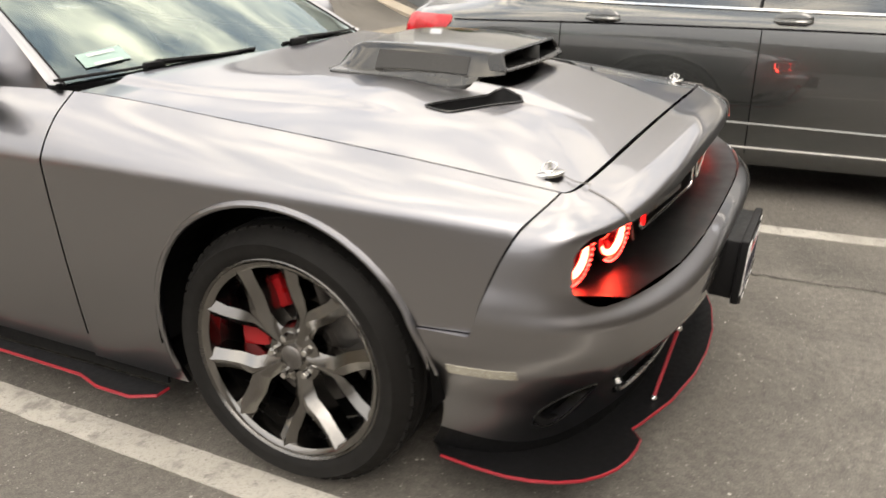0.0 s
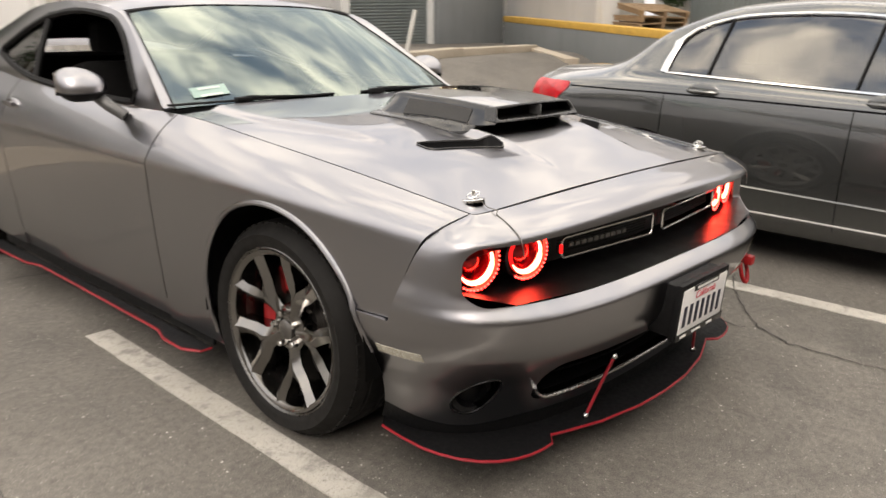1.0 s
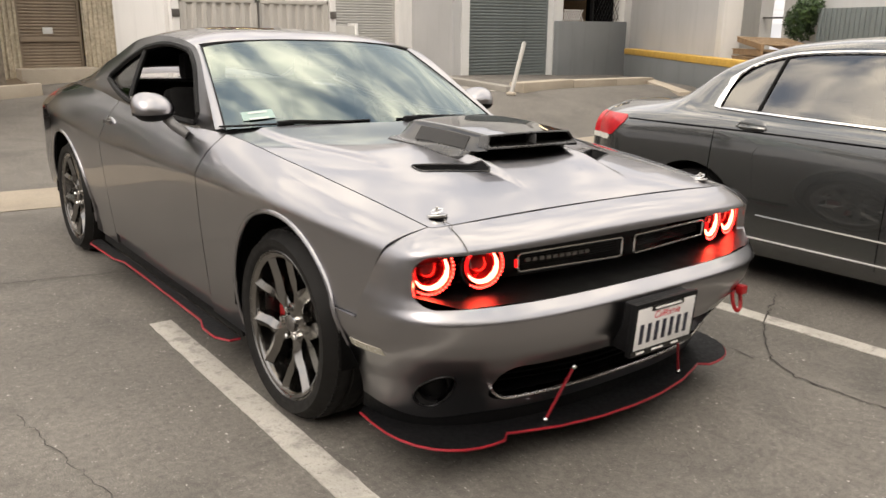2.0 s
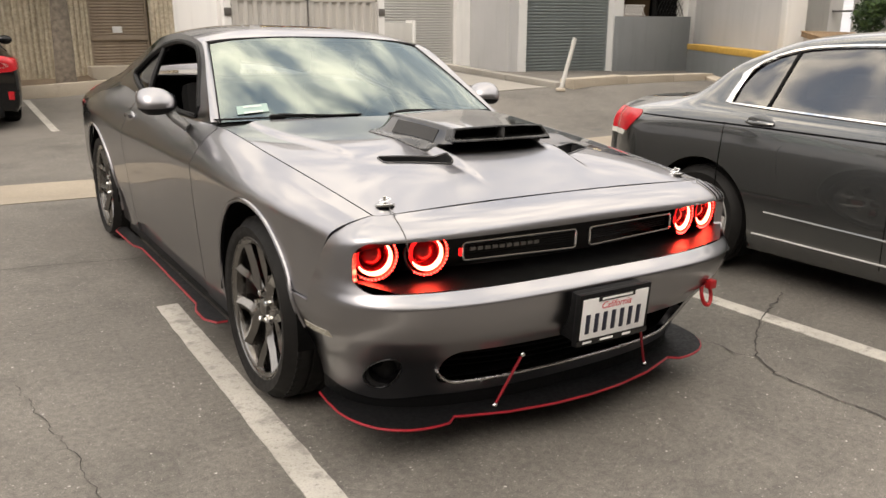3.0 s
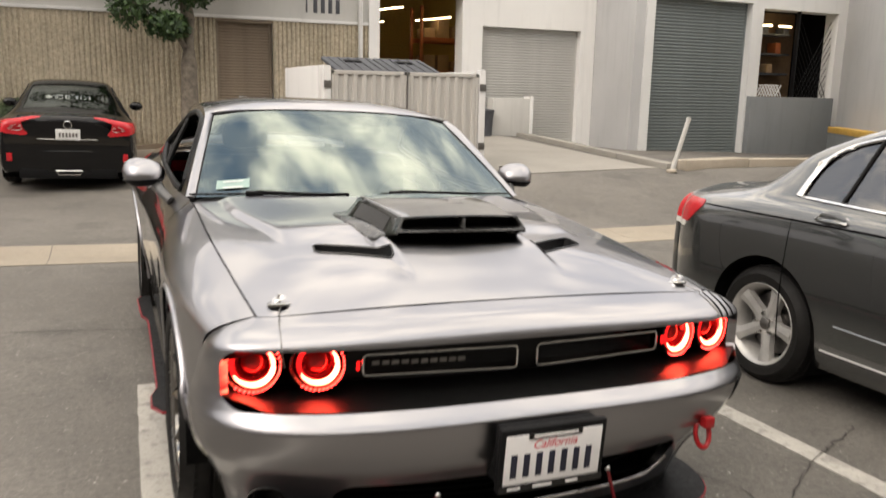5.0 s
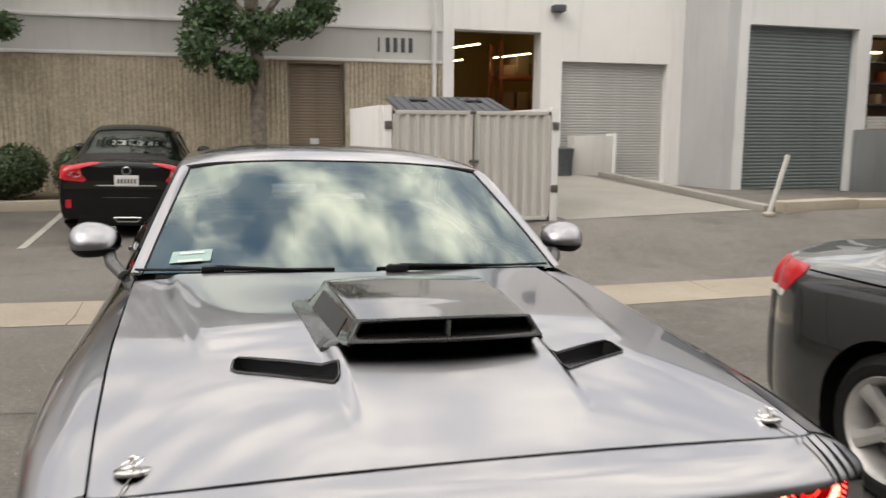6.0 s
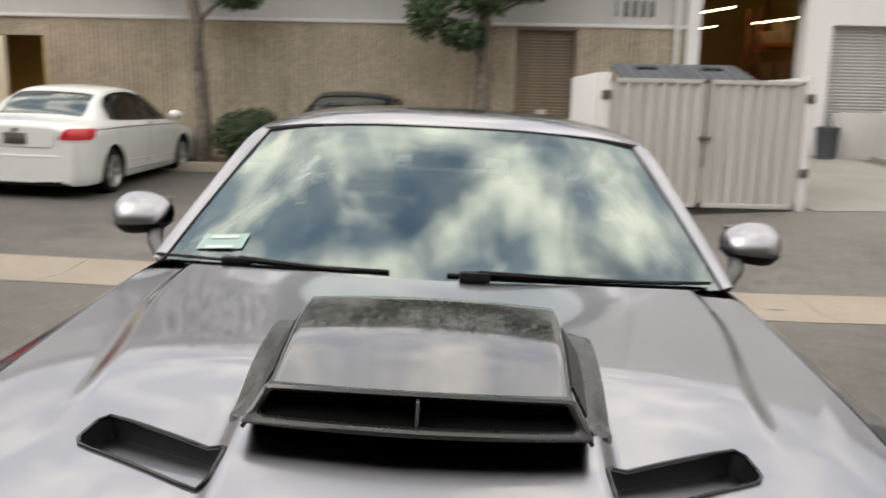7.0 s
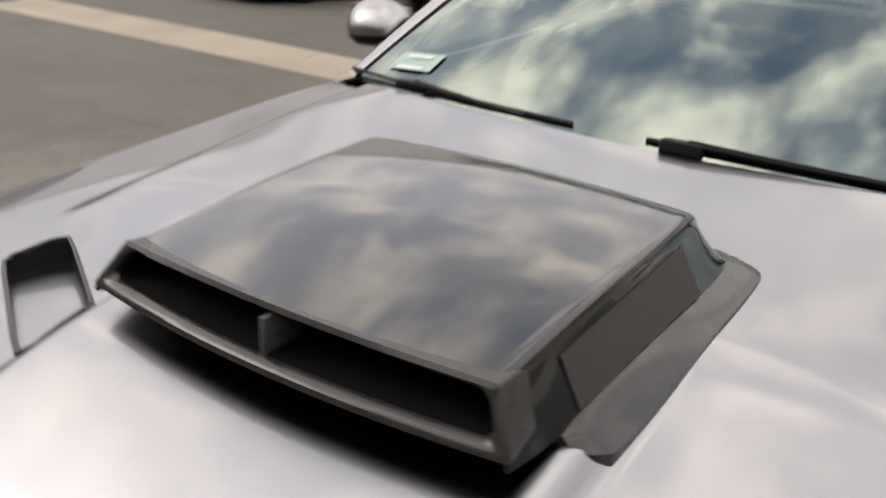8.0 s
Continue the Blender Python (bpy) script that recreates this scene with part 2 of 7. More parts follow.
def part(name, bm, mat, parent=None, label="", smooth=True):
    me = bpy.data.meshes.new(name)
    bm.to_mesh(me)
    bm.free()
    me.materials.append(mat)
    if smooth:
        me.polygons.foreach_set("use_smooth", [True] * len(me.polygons))
        me.set_sharp_from_angle(angle=radians(38))
    ob = new(name, me)
    if parent:
        ob.parent = parent
    if label:
        ob["label"] = label
    return ob


def thing(name, m, label, category, group=""):
    ob = new(name)
    ob.matrix_world = m
    ob.empty_display_size = 0.2
    return tagged(ob, label, category, group)


def add_box(bm, lo, hi, bevel=0.0, m=None):
    g = bmesh.ops.create_cube(bm, size=1.0)["verts"]
    c, s = (Vector(lo) + Vector(hi)) / 2, Vector(hi) - Vector(lo)
    for v in g:
        v.co = Vector((v.co.x * s.x, v.co.y * s.y, v.co.z * s.z)) + c
    if bevel:
        edges = list({e for v in g for e in v.link_edges})
        r = bmesh.ops.bevel(bm, geom=edges, offset=bevel, segments=2, affect="EDGES", profile=0.6)
        g = list({v for f in r["faces"] for v in f.verts} | {v for v in g if v.is_valid})
    if m is not None:
        bmesh.ops.transform(bm, matrix=m, verts=g)
    return g


def box(name, lo, hi, mat, parent=None, bevel=0.006, label="", m=None):
    bm = bmesh.new()
    add_box(bm, lo, hi, bevel, m)
    return part(name, bm, mat, parent, label)


def curve_of(keys):
    """A smooth, never overshooting curve through (place, value) keys."""
    ys, vs = np.array([k[0] for k in keys], float), np.array([k[1] for k in keys], float)
    h, d = np.diff(ys), np.diff(vs) / np.diff(ys)
    s = np.zeros(len(ys))
    for i in range(1, len(ys) - 1):
        if d[i - 1] * d[i] > 0:
            w1, w2 = 2 * h[i] + h[i - 1], h[i] + 2 * h[i - 1]
            s[i] = (w1 + w2) / (w1 / d[i - 1] + w2 / d[i])
    if len(ys) > 1:
        s[0], s[-1] = d[0], d[-1]

    def at(y):
        y = np.clip(np.asarray(y, float), ys[0], ys[-1])
        i = np.clip(np.searchsorted(ys, y) - 1, 0, len(ys) - 2)
        t = (y - ys[i]) / h[i]
        return (vs[i] * (1 + 2 * t) * (1 - t) ** 2 + s[i] * h[i] * t * (1 - t) ** 2
                + vs[i + 1] * t * t * (3 - 2 * t) + s[i + 1] * h[i] * t * t * (t - 1))
    return at


def skin(name, P, mat, parent=None, trims=(), rim=0.012, inner=(0, 2.5, 0.5), label="", mirror=False):
    """A sheet over the grid P (n, m, 3), kept where every trim is positive, with its edge turned inwards by rim."""
    n, m, _ = P.shape
    verts = [tuple(p) for p in P.reshape(-1, 3)]
    polys = [[i * m + j, (i + 1) * m + j, (i + 1) * m + j + 1, i * m + j + 1] for i in range(n - 1) for j in range(m - 1)]
    for trim in trims:
        arr = np.array(verts)
        val = trim(arr[:, 0], arr[:, 1], arr[:, 2])
        cutat, kept = {}, []
        for poly in polys:
            if all(val[k] > 0 for k in poly):
                kept.append(poly)
                continue
            if all(val[k] <= 0 for k in poly):
                continue
            nxt = []
            for a, b in zip(poly, poly[1:] + poly[:1]):
                if val[a] > 0:
                    nxt.append(a)
                if (val[a] > 0) != (val[b] > 0):
                    key = (min(a, b), max(a, b))
                    if key not in cutat:
                        t = val[key[0]] / (val[key[0]] - val[key[1]])
                        t = min(max(t, 0.02), 0.98)
                        cutat[key] = len(verts)
                        verts.append(tuple(np.array(verts[key[0]]) * (1 - t) + np.array(verts[key[1]]) * t))
                    nxt.append(cutat[key])
            if len(nxt) > 2:
                kept.append(nxt)
        polys = kept
    if mirror:
        base = len(verts)
        verts += [(-x, y, z) for x, y, z in verts]
        polys += [[base + k for k in reversed(p)] for p in polys]
    bm = bmesh.new()
    bv = [bm.verts.new(v) for v in verts]
    for p in polys:
        q = [bv[k] for i, k in enumerate(p) if k != p[i - 1]]
        if len(q) > 2:
            try:
                bm.faces.new(q)
            except ValueError:
                pass
    bmesh.ops.remove_doubles(bm, verts=bm.verts, dist=1e-5)
    loose = [v for v in bm.verts if not v.link_faces]
    bmesh.ops.delete(bm, geom=loose, context="VERTS")
    bm.normal_update()
    score = sum(f.normal.dot(f.calc_center_median() - Vector((inner[0] if not mirror else 0, inner[1], inner[2]))) * f.calc_area() for f in bm.faces)
    if score < 0:
        bmesh.ops.reverse_faces(bm, faces=bm.faces)
        bm.normal_update()
    if rim:
        edge = [e for e in bm.edges if e.is_boundary]
        twin = {}
        for e in edge:
            for v in e.verts:
                if v not in twin:
                    twin[v] = (bm.verts.new(v.co), bm.verts.new(v.co - v.normal * rim))
        for e in edge:
            a, b = (l.vert for l in e.link_loops[:1] for l in (l, l.link_loop_next))
            try:
                bm.faces.new((twin[b][0], twin[a][0], twin[a][1], twin[b][1]))
            except ValueError:
                pass
    return part(name, bm, mat, parent, label)


def tube(name, pts, radius, mat, parent=None, closed=False, sides=8, label=""):
    pts = [Vector(p) for p in pts]
    bm = bmesh.new()
    rings, n = [], len(pts)
    for i, p in enumerate(pts):
        a = pts[i - 1] if (i or closed) else p
        b = pts[(i + 1) % n] if (i < n - 1 or closed) else p
        d = (b - a).normalized()
        side = d.cross(Vector((0, 0, 1)))
        side = side.normalized() if side.length > 0.05 else Vector((1, 0, 0))
        up = side.cross(d).normalized()
        r = radius(i / max(1, n - 1)) if callable(radius) else radius
        rings.append([bm.verts.new(p + r * (math.cos(k * math.tau / sides) * side + math.sin(k * math.tau / sides) * up)) for k in range(sides)])
    pairs = list(zip(rings, rings[1:])) + ([(rings[-1], rings[0])] if closed else [])
    for r0, r1 in pairs:
        for k in range(sides):
            bm.faces.new((r0[k], r0[(k + 1) % sides], r1[(k + 1) % sides], r1[k]))
    if not closed:
        bm.faces.new(rings[0][::-1])
        bm.faces.new(rings[-1])
    bmesh.ops.recalc_face_normals(bm, faces=bm.faces)
    return part(name, bm, mat, parent, label)


def lathe_into(bm, profile, steps=48, m=None, close=False):
    """Turns (radius, height) pairs round the z axis."""
    m = m or Matrix()
    rings = [[bm.verts.new(m @ Vector((r * math.cos(k * math.tau / steps), r * math.sin(k * math.tau / steps), h))) for k in range(steps)] for r, h in profile]
    if close:
        rings.append(rings[0])
    for a, b in zip(rings, rings[1:]):
        for k in range(steps):
            bm.faces.new((a[k], a[(k + 1) % steps], b[(k + 1) % steps], b[k]))


def lathe(name, profile, mat, parent=None, steps=48, m=None, close=False, label=""):
    bm = bmesh.new()
    lathe_into(bm, profile, steps, m, close)
    bmesh.ops.remove_doubles(bm, verts=bm.verts, dist=1e-6)
    bmesh.ops.recalc_face_normals(bm, faces=bm.faces)
    return part(name, bm, mat, parent, label)


def slab(name, outline, z0, z1, mat, parent=None, label="", bevel=0.0, m=None):
    """A flat plate with the given outline (x, y), from z0 to z1."""
    bm = bmesh.new()
    a = [bm.verts.new((x, y, z0)) for x, y in outline]
    b = [bm.verts.new((x, y, z1)) for x, y in outline]
    bm.faces.new(a[::-1])
    bm.faces.new(b)
    for i in range(len(a)):
        j = (i + 1) % len(a)
        bm.faces.new((a[i], a[j], b[j], b[i]))
    bmesh.ops.recalc_face_normals(bm, faces=bm.faces)
    if bevel:
        bmesh.ops.bevel(bm, geom=bm.edges[:], offset=bevel, segments=2, affect="EDGES")
    if m is not None:
        bmesh.ops.transform(bm, matrix=m, verts=bm.verts)
    return part(name, bm, mat, parent, label)


def rounded(cx, cz, hx, hz, r):
    """The signed distance to a rounded box about (cx, cz) in the plane of x and z, on both sides of the car."""
    def f(x, z):
        qx, qz = np.abs(np.abs(x) - cx) - hx + r, np.abs(z - cz) - hz + r
        return np.hypot(np.maximum(qx, 0), np.maximum(qz, 0)) + np.minimum(np.maximum(qx, qz), 0) - r
    return f
# ---- the silver muscle coupe ----
coupe = thing("coupe", LOT, "silver metallic muscle coupe with a black hood scoop and red trim", "car")

# longitudinal rails of the flank, from the hood side down to the rocker: x and z along y
FLANK = [
    (curve_of([(0.25, 0.765), (0.6, 0.785), (1.1, 0.80), (1.75, 0.80), (2.1, 0.825), (3.0, 0.83), (3.6, 0.815), (4.3, 0.76), (4.95, 0.66)]),
     curve_of([(0.25, 0.842), (0.6, 0.888), (1.1, 0.940), (1.75, 0.985), (2.1, 0.985), (3.0, 1.02), (3.6, 1.06), (4.3, 1.06), (4.95, 1.01)])),
    (curve_of([(0.25, 0.824), (0.6, 0.858), (1.1, 0.878), (1.75, 0.874), (3.0, 0.891), (3.6, 0.895), (4.3, 0.858), (4.95, 0.76)]),
     curve_of([(0.25, 0.825), (0.6, 0.863), (1.1, 0.902), (1.75, 0.928), (3.0, 0.943), (3.6, 0.985), (4.3, 1.00), (4.95, 0.97)])),
    (curve_of([(0.25, 0.872), (0.45, 0.905), (0.7, 0.935), (1.1, 0.950), (1.75, 0.940), (2.6, 0.940), (3.2, 0.952), (3.9, 0.968), (4.5, 0.93), (4.95, 0.84)]),
     curve_of([(0.25, 0.79), (0.6, 0.815), (1.1, 0.832), (1.75, 0.835), (3.0, 0.835), (3.6, 0.87), (4.3, 0.90), (4.95, 0.89)])),
    (curve_of([(0.25, 0.880), (0.45, 0.915), (0.7, 0.946), (1.1, 0.960), (1.75, 0.950), (2.6, 0.948), (3.2, 0.960), (3.9, 0.975), (4.5, 0.94), (4.95, 0.85)]),
     curve_of([(0.25, 0.755), (0.6, 0.775), (1.1, 0.79), (1.75, 0.79), (3.0, 0.78), (3.6, 0.80), (4.3, 0.82), (4.95, 0.82)])),
    (curve_of([(0.25, 0.885), (0.45, 0.917), (0.7, 0.938), (1.1, 0.942), (1.75, 0.930), (2.6, 0.927), (3.2, 0.938), (3.9, 0.950), (4.5, 0.93), (4.95, 0.85)]),
     curve_of([(0.25, 0.55), (4.95, 0.56)])),
    (curve_of([(0.25, 0.885), (0.6, 0.935), (1.3, 0.922), (1.75, 0.912), (3.2, 0.914), (4.5, 0.91), (4.95, 0.83)]),
     curve_of([(0.25, 0.36), (4.95, 0.38)])),
    (curve_of([(0.25, 0.85), (0.6, 0.90), (1.3, 0.893), (3.2, 0.893), (4.5, 0.88), (4.95, 0.80)]),
     curve_of([(0.25, 0.185), (4.95, 0.23)])),
]
FLANK[3] = (lambda y, f=FLANK[2][0]: f(y) + 0.006, lambda y, f=FLANK[2][1]: f(y) - 0.016)
KNOTS = [0.0, 0.18, 0.36, 0.39, 0.68, 0.88, 1.0]


def flank_grid(ys, n=40):
    """Points of the flank over the stations ys, on the side of positive x."""
    out = np.zeros((len(ys), n, 3))
    v = np.linspace(0, 1, n)
    for i, y in enumerate(ys):
        out[i, :, 0] = curve_of([(k, float(rx(y))) for k, (rx, rz) in zip(KNOTS, FLANK)])(v)
        out[i, :, 1] = y
        out[i, :, 2] = curve_of([(k, float(rz(y))) for k, (rx, rz) in zip(KNOTS, FLANK)])(v)
    return out


def flank_x(y, z):
    """The half width of the flank at (y, z)."""
    v = np.linspace(0, 1, 60)
    xs = curve_of([(k, float(rx(y))) for k, (rx, rz) in zip(KNOTS, FLANK)])(v)
    zs = curve_of([(k, float(rz(y))) for k, (rx, rz) in zip(KNOTS, FLANK)])(v)
    return float(np.interp(z, zs[::-1], xs[::-1]))


def smooth01(t):
    t = np.clip(t, 0, 1)
    return t * t * (3 - 2 * t)


FRONT_AXLE, REAR_AXLE, HUB_Z = 0.945, 3.905, 0.362
ARCH_R = 0.418


def arch(yc, r=ARCH_R, zc=0.372):
    return lambda x, y, z: np.hypot(y - yc, z - zc) - r


seam_y = curve_of([(0.20, 0.50), (0.548, 0.428), (0.79, 0.330), (0.846, 0.282), (0.95, 0.23)])


def both_sides(name, P, trims, mat=SILVER, rim=0.014, label=""):
    for sign in (-1, 1):
        Q = P.copy()
        Q[:, :, 0] *= sign
        skin(name, Q, mat, coupe, trims, rim, (0, 2.5, 0.5), label)


both_sides("fender", flank_grid(np.linspace(0.27, 1.695, 70)),
           [arch(FRONT_AXLE), lambda x, y, z: y - seam_y(z) - 0.003, lambda x, y, z: np.maximum(z - 0.548, y - FRONT_AXLE)])
both_sides("door", flank_grid(np.linspace(1.702, 3.095, 40)), [lambda x, y, z: z - 0.275])
both_sides("quarter_panel", flank_grid(np.linspace(3.102, 4.78, 70)), [arch(REAR_AXLE), lambda x, y, z: np.maximum(z - 0.36, 4.1 - y)])
both_sides("rocker", flank_grid(np.linspace(1.704, 3.093, 12)) - np.array([0.012, 0, 0]), [lambda x, y, z: 0.272 - z], mat=SILVER)


def arch_lip(yc, sign):
    pts = []
    for k in range(41):
        a = radians((6 if yc < 2 else -14) + ((-6 if yc < 2 else 14) + (198 if yc < 2 else 194)) * k / 40)
        y, z = yc - ARCH_R * math.cos(a), 0.372 + ARCH_R * math.sin(a)
        pts.append((sign * (nose_x(y, z) if yc < 2 and y < yc and z < 0.55 else flank_x(y, z)), y, z))
    tube("arch_lip", pts, 0.0095, SILVER, coupe, sides=8)
    # liner behind the arch, near-black to paint in the shade of the wheel well
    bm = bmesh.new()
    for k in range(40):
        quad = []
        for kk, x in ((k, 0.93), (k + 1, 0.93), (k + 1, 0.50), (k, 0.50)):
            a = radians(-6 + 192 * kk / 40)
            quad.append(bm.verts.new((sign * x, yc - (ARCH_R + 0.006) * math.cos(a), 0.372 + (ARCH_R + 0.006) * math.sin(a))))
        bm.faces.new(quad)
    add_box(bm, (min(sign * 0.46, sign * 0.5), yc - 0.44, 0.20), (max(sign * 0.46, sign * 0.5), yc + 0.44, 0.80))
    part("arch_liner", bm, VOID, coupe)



# nose: levels from the hood edge to the chin
NOSE = {
    "zc": curve_of([(0, 0.863), (0.1, 0.846), (0.2, 0.805), (0.3, 0.76), (0.45, 0.68), (0.55, 0.630), (0.62, 0.590), (0.64, 0.580), (0.70, 0.525), (0.76, 0.472), (0.82, 0.405), (0.88, 0.325), (0.94, 0.25), (1, 0.150)]),
    "ze": curve_of([(0, 0.847), (0.1, 0.82), (0.2, 0.785), (0.3, 0.75), (0.45, 0.67), (0.55, 0.620), (0.62, 0.580), (0.64, 0.570), (0.70, 0.52), (0.76, 0.468), (0.82, 0.40), (0.88, 0.32), (0.94, 0.24), (1, 0.150)]),
    "y0": curve_of([(0, 0.238), (0.1, 0.168), (0.2, 0.108), (0.3, 0.095), (0.45, 0.085), (0.55, 0.046), (0.61, 0.004), (0.632, -0.004), (0.66, -0.004), (0.70, -0.001), (0.76, 0.010), (0.82, 0.050), (0.88, 0.100), (0.94, 0.134), (1, 0.160)]),
    "x1": curve_of([(0, 0.768), (0.1, 0.845), (0.2, 0.885), (0.3, 0.90), (0.45, 0.915), (0.55, 0.928), (0.62, 0.934), (0.70, 0.931), (0.76, 0.920), (0.82, 0.892), (0.88, 0.856), (0.94, 0.828), (1, 0.80)]),
    "y1": curve_of([(0, 0.282), (0.1, 0.315), (0.2, 0.335), (0.3, 0.365), (0.45, 0.405), (0.55, 0.445), (0.62, 0.465), (0.7, 0.490), (0.8, 0.525), (0.88, 0.55), (1, 0.56)]),
    "e": curve_of([(0, 0.50), (0.2, 0.55), (0.55, 0.60), (0.7, 0.64), (0.8, 0.70), (0.9, 0.76), (1, 0.80)]),
}


SIDE_SLOPE = 0.03


def nose_point(s, w):
    g = {k: f(w) for k, f in NOSE.items()}
    a = np.clip(np.abs(s) / 0.86, 0, 1) * math.pi / 2
    sn, cs = np.sin(a) ** g["e"], np.clip(np.cos(a), 0, 1) ** g["e"]
    past = np.clip((np.abs(s) - 0.86) / 0.14, 0, 1) * 0.30
    return np.sign(s) * (g["x1"] * sn + SIDE_SLOPE * past), g["y1"] - (g["y1"] - g["y0"]) * cs + past, g["zc"] + (g["ze"] - g["zc"]) * sn ** 2


def nose_y(x, z):
    """How far forward the nose is at (x, z)."""
    lo, hi = 0.0, 1.0
    for _ in range(30):
        w = (lo + hi) / 2
        r = min(abs(x) / float(NOSE["x1"](w)), 1.0)
        lo, hi = (w, hi) if float(NOSE["zc"](w)) + (float(NOSE["ze"](w)) - float(NOSE["zc"](w))) * r * r > z else (lo, w)
    if abs(x) > float(NOSE["x1"](w)):
        return float(NOSE["y1"](w)) + (abs(x) - float(NOSE["x1"](w))) / SIDE_SLOPE
    e = float(NOSE["e"](w))
    c = math.sqrt(max(0.0, 1 - r ** (2 / e))) ** e
    return float(NOSE["y1"](w)) - (float(NOSE["y1"](w)) - float(NOSE["y0"](w))) * c


def nose_x(y, z):
    """The half width of the nose at (y, z)."""
    lo, hi = 0.4, 0.957
    for _ in range(24):
        mid = (lo + hi) / 2
        lo, hi = (mid, hi) if nose_y(mid, z) < y else (lo, mid)
    return lo


for sign in (-1, 1):
    arch_lip(FRONT_AXLE, sign)
    arch_lip(REAR_AXLE, sign)
RECESS = rounded(0, 0.703, 0.868, 0.079, 0.05)
INTAKE = rounded(0, 0.325, 0.575, 0.075, 0.05)
fog_hole = lambda x, y, z: np.hypot(np.abs(x) - 0.735, (z - 0.306) / 1.6) - 0.044
su = np.linspace(-1, 1, 161)
su = np.sign(su) * (1 - (1 - np.abs(su)) ** 1.25)
S, W = np.meshgrid(su, np.linspace(0, 1, 110), indexing="ij")
NP = np.stack(nose_point(S, W), -1)
nose_trims = [lambda x, y, z: RECESS(x, z), lambda x, y, z: INTAKE(x, z), fog_hole, arch(FRONT_AXLE),
              lambda x, y, z: np.maximum(seam_y(z) - 0.003 - y, np.maximum(0.545 - z, 0.70 - np.abs(x)))]
chin_line = lambda x, y: 0.205 - 0.02 * smooth01((np.abs(x) - 0.55) / 0.2) + 0.035 * smooth01((y - 0.30) / 0.26)
skin("front_bumper", NP, SILVER, coupe, nose_trims + [lambda x, y, z: z - chin_line(x, y)], 0.03, (0, 1.5, 0.5))
chin = NP.copy()
chin[:, :, 1] += 0.004
skin("chin_lip", chin, BLACK_MATT, coupe, nose_trims[3:4] + [lambda x, y, z: chin_line(x, y) + 0.004 - z], 0.02, (0, 1.5, 0.5), "matt black lower chin")


def recess_box(name, f, hx, hz, zc, r, depth_y, mat):
    """A pocket behind an opening of the nose."""
    outline = []
    for k in range(120):
        a = math.tau * k / 120
        d = (math.cos(a), math.sin(a))
        lo, hi = 0.0, 2.0
        for _ in range(30):
            m = (lo + hi) / 2
            lo, hi = (m, hi) if float(f(np.array(m * d[0]), np.array(zc + m * d[1]))) < 0 else (lo, m)
        outline.append((lo * d[0], zc + lo * d[1]))
    bm = bmesh.new()
    front = [bm.verts.new((x, nose_y(x, z) + 0.004, z)) for x, z in outline]
    rear = [bm.verts.new((x * 0.97, max(depth_y + 0.12 * (x / hx) ** 2, nose_y(x, z) + 0.05), zc + (z - zc) * 0.92)) for x, z in outline]
    for i in range(len(front)):
        j = (i + 1) % len(front)
        bm.faces.new((front[i], front[j], rear[j], rear[i]))
    mid = bm.verts.new((0, depth_y, zc))
    for i in range(len(rear)):
        bm.faces.new((rear[i], rear[(i + 1) % len(rear)], mid))
    part(name, bm, mat, coupe)


recess_box("grille_recess", RECESS, 0.868, 0.079, 0.703, 0.05, 0.26, plain("recess_plastic", (0.005, 0.005, 0.005), 0.38, scale=4, vary=0.02, Specular_IOR_Level=0.4))
# the intake pocket's depth is painted in as near-black shade
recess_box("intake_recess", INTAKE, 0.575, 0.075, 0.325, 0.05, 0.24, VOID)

# hood with its raised centre and shoulders behind the vents
hood_side = FLANK[0]


def ease(t):
    t = np.clip(t, 0, 1)
    return t * t * t * (t * (6 * t - 15) + 10)


HOOD_MID = np.polyfit([0.24, 0.40, 0.65, 0.9, 1.2, 1.6], [0.862, 0.908, 0.962, 0.976, 0.989, 1.012], 4)


def hood_z(x, y):
    ax = np.abs(x)
    w = hood_side[0](y) - 0.004
    edge = hood_side[1](y)
    mid = np.polyval(HOOD_MID, y)
    z = mid + (edge - mid) * np.clip(ax / w, 0, 1) ** 2.8
    inner = 0.235 + 0.055 * (y - 0.3)
    dome = (0.012 * ease((y - 0.32) / 0.22) + 0.012 * ease((y - 0.44) / 0.20)) * (1 - ease((ax - inner) / 0.042)) * (1 - ease((y - 0.72) / 0.40))
    outer = 0.545 + 0.10 * ease((y - 0.7) / 0.9)
    reach = 1 - (1 - ease((ax - 0.2) / 0.12)) * (1 - ease((y - 0.72) / 0.40))
    shoulder = 0.015 * ease((y - 0.74) / 0.26) * (1 - ease((ax - outer) / 0.055)) * reach
    return z + dome + shoulder


zf = lambda x, y: float(hood_z(np.array(x), np.array(y)))


def hood_front(x):
    return 0.282 - 0.044 * np.maximum(0.0, 1 - np.minimum(np.abs(x) / 0.772, 1) ** 4) ** 0.25


def cowl_y(x):
    return 1.552 + 0.125 * (np.abs(x) / 0.78) ** 2


tx, ty = np.meshgrid(np.linspace(-1, 1, 241), np.linspace(0, 1, 151), indexing="ij")
hy = hood_front(tx * 0.77) + 0.011 + ty * (cowl_y(tx * 0.79) - hood_front(tx * 0.77) - 0.011)
hx = tx * (hood_side[0](hy) - 0.006)
HP = np.stack([hx, hy, hood_z(hx, hy)], -1)


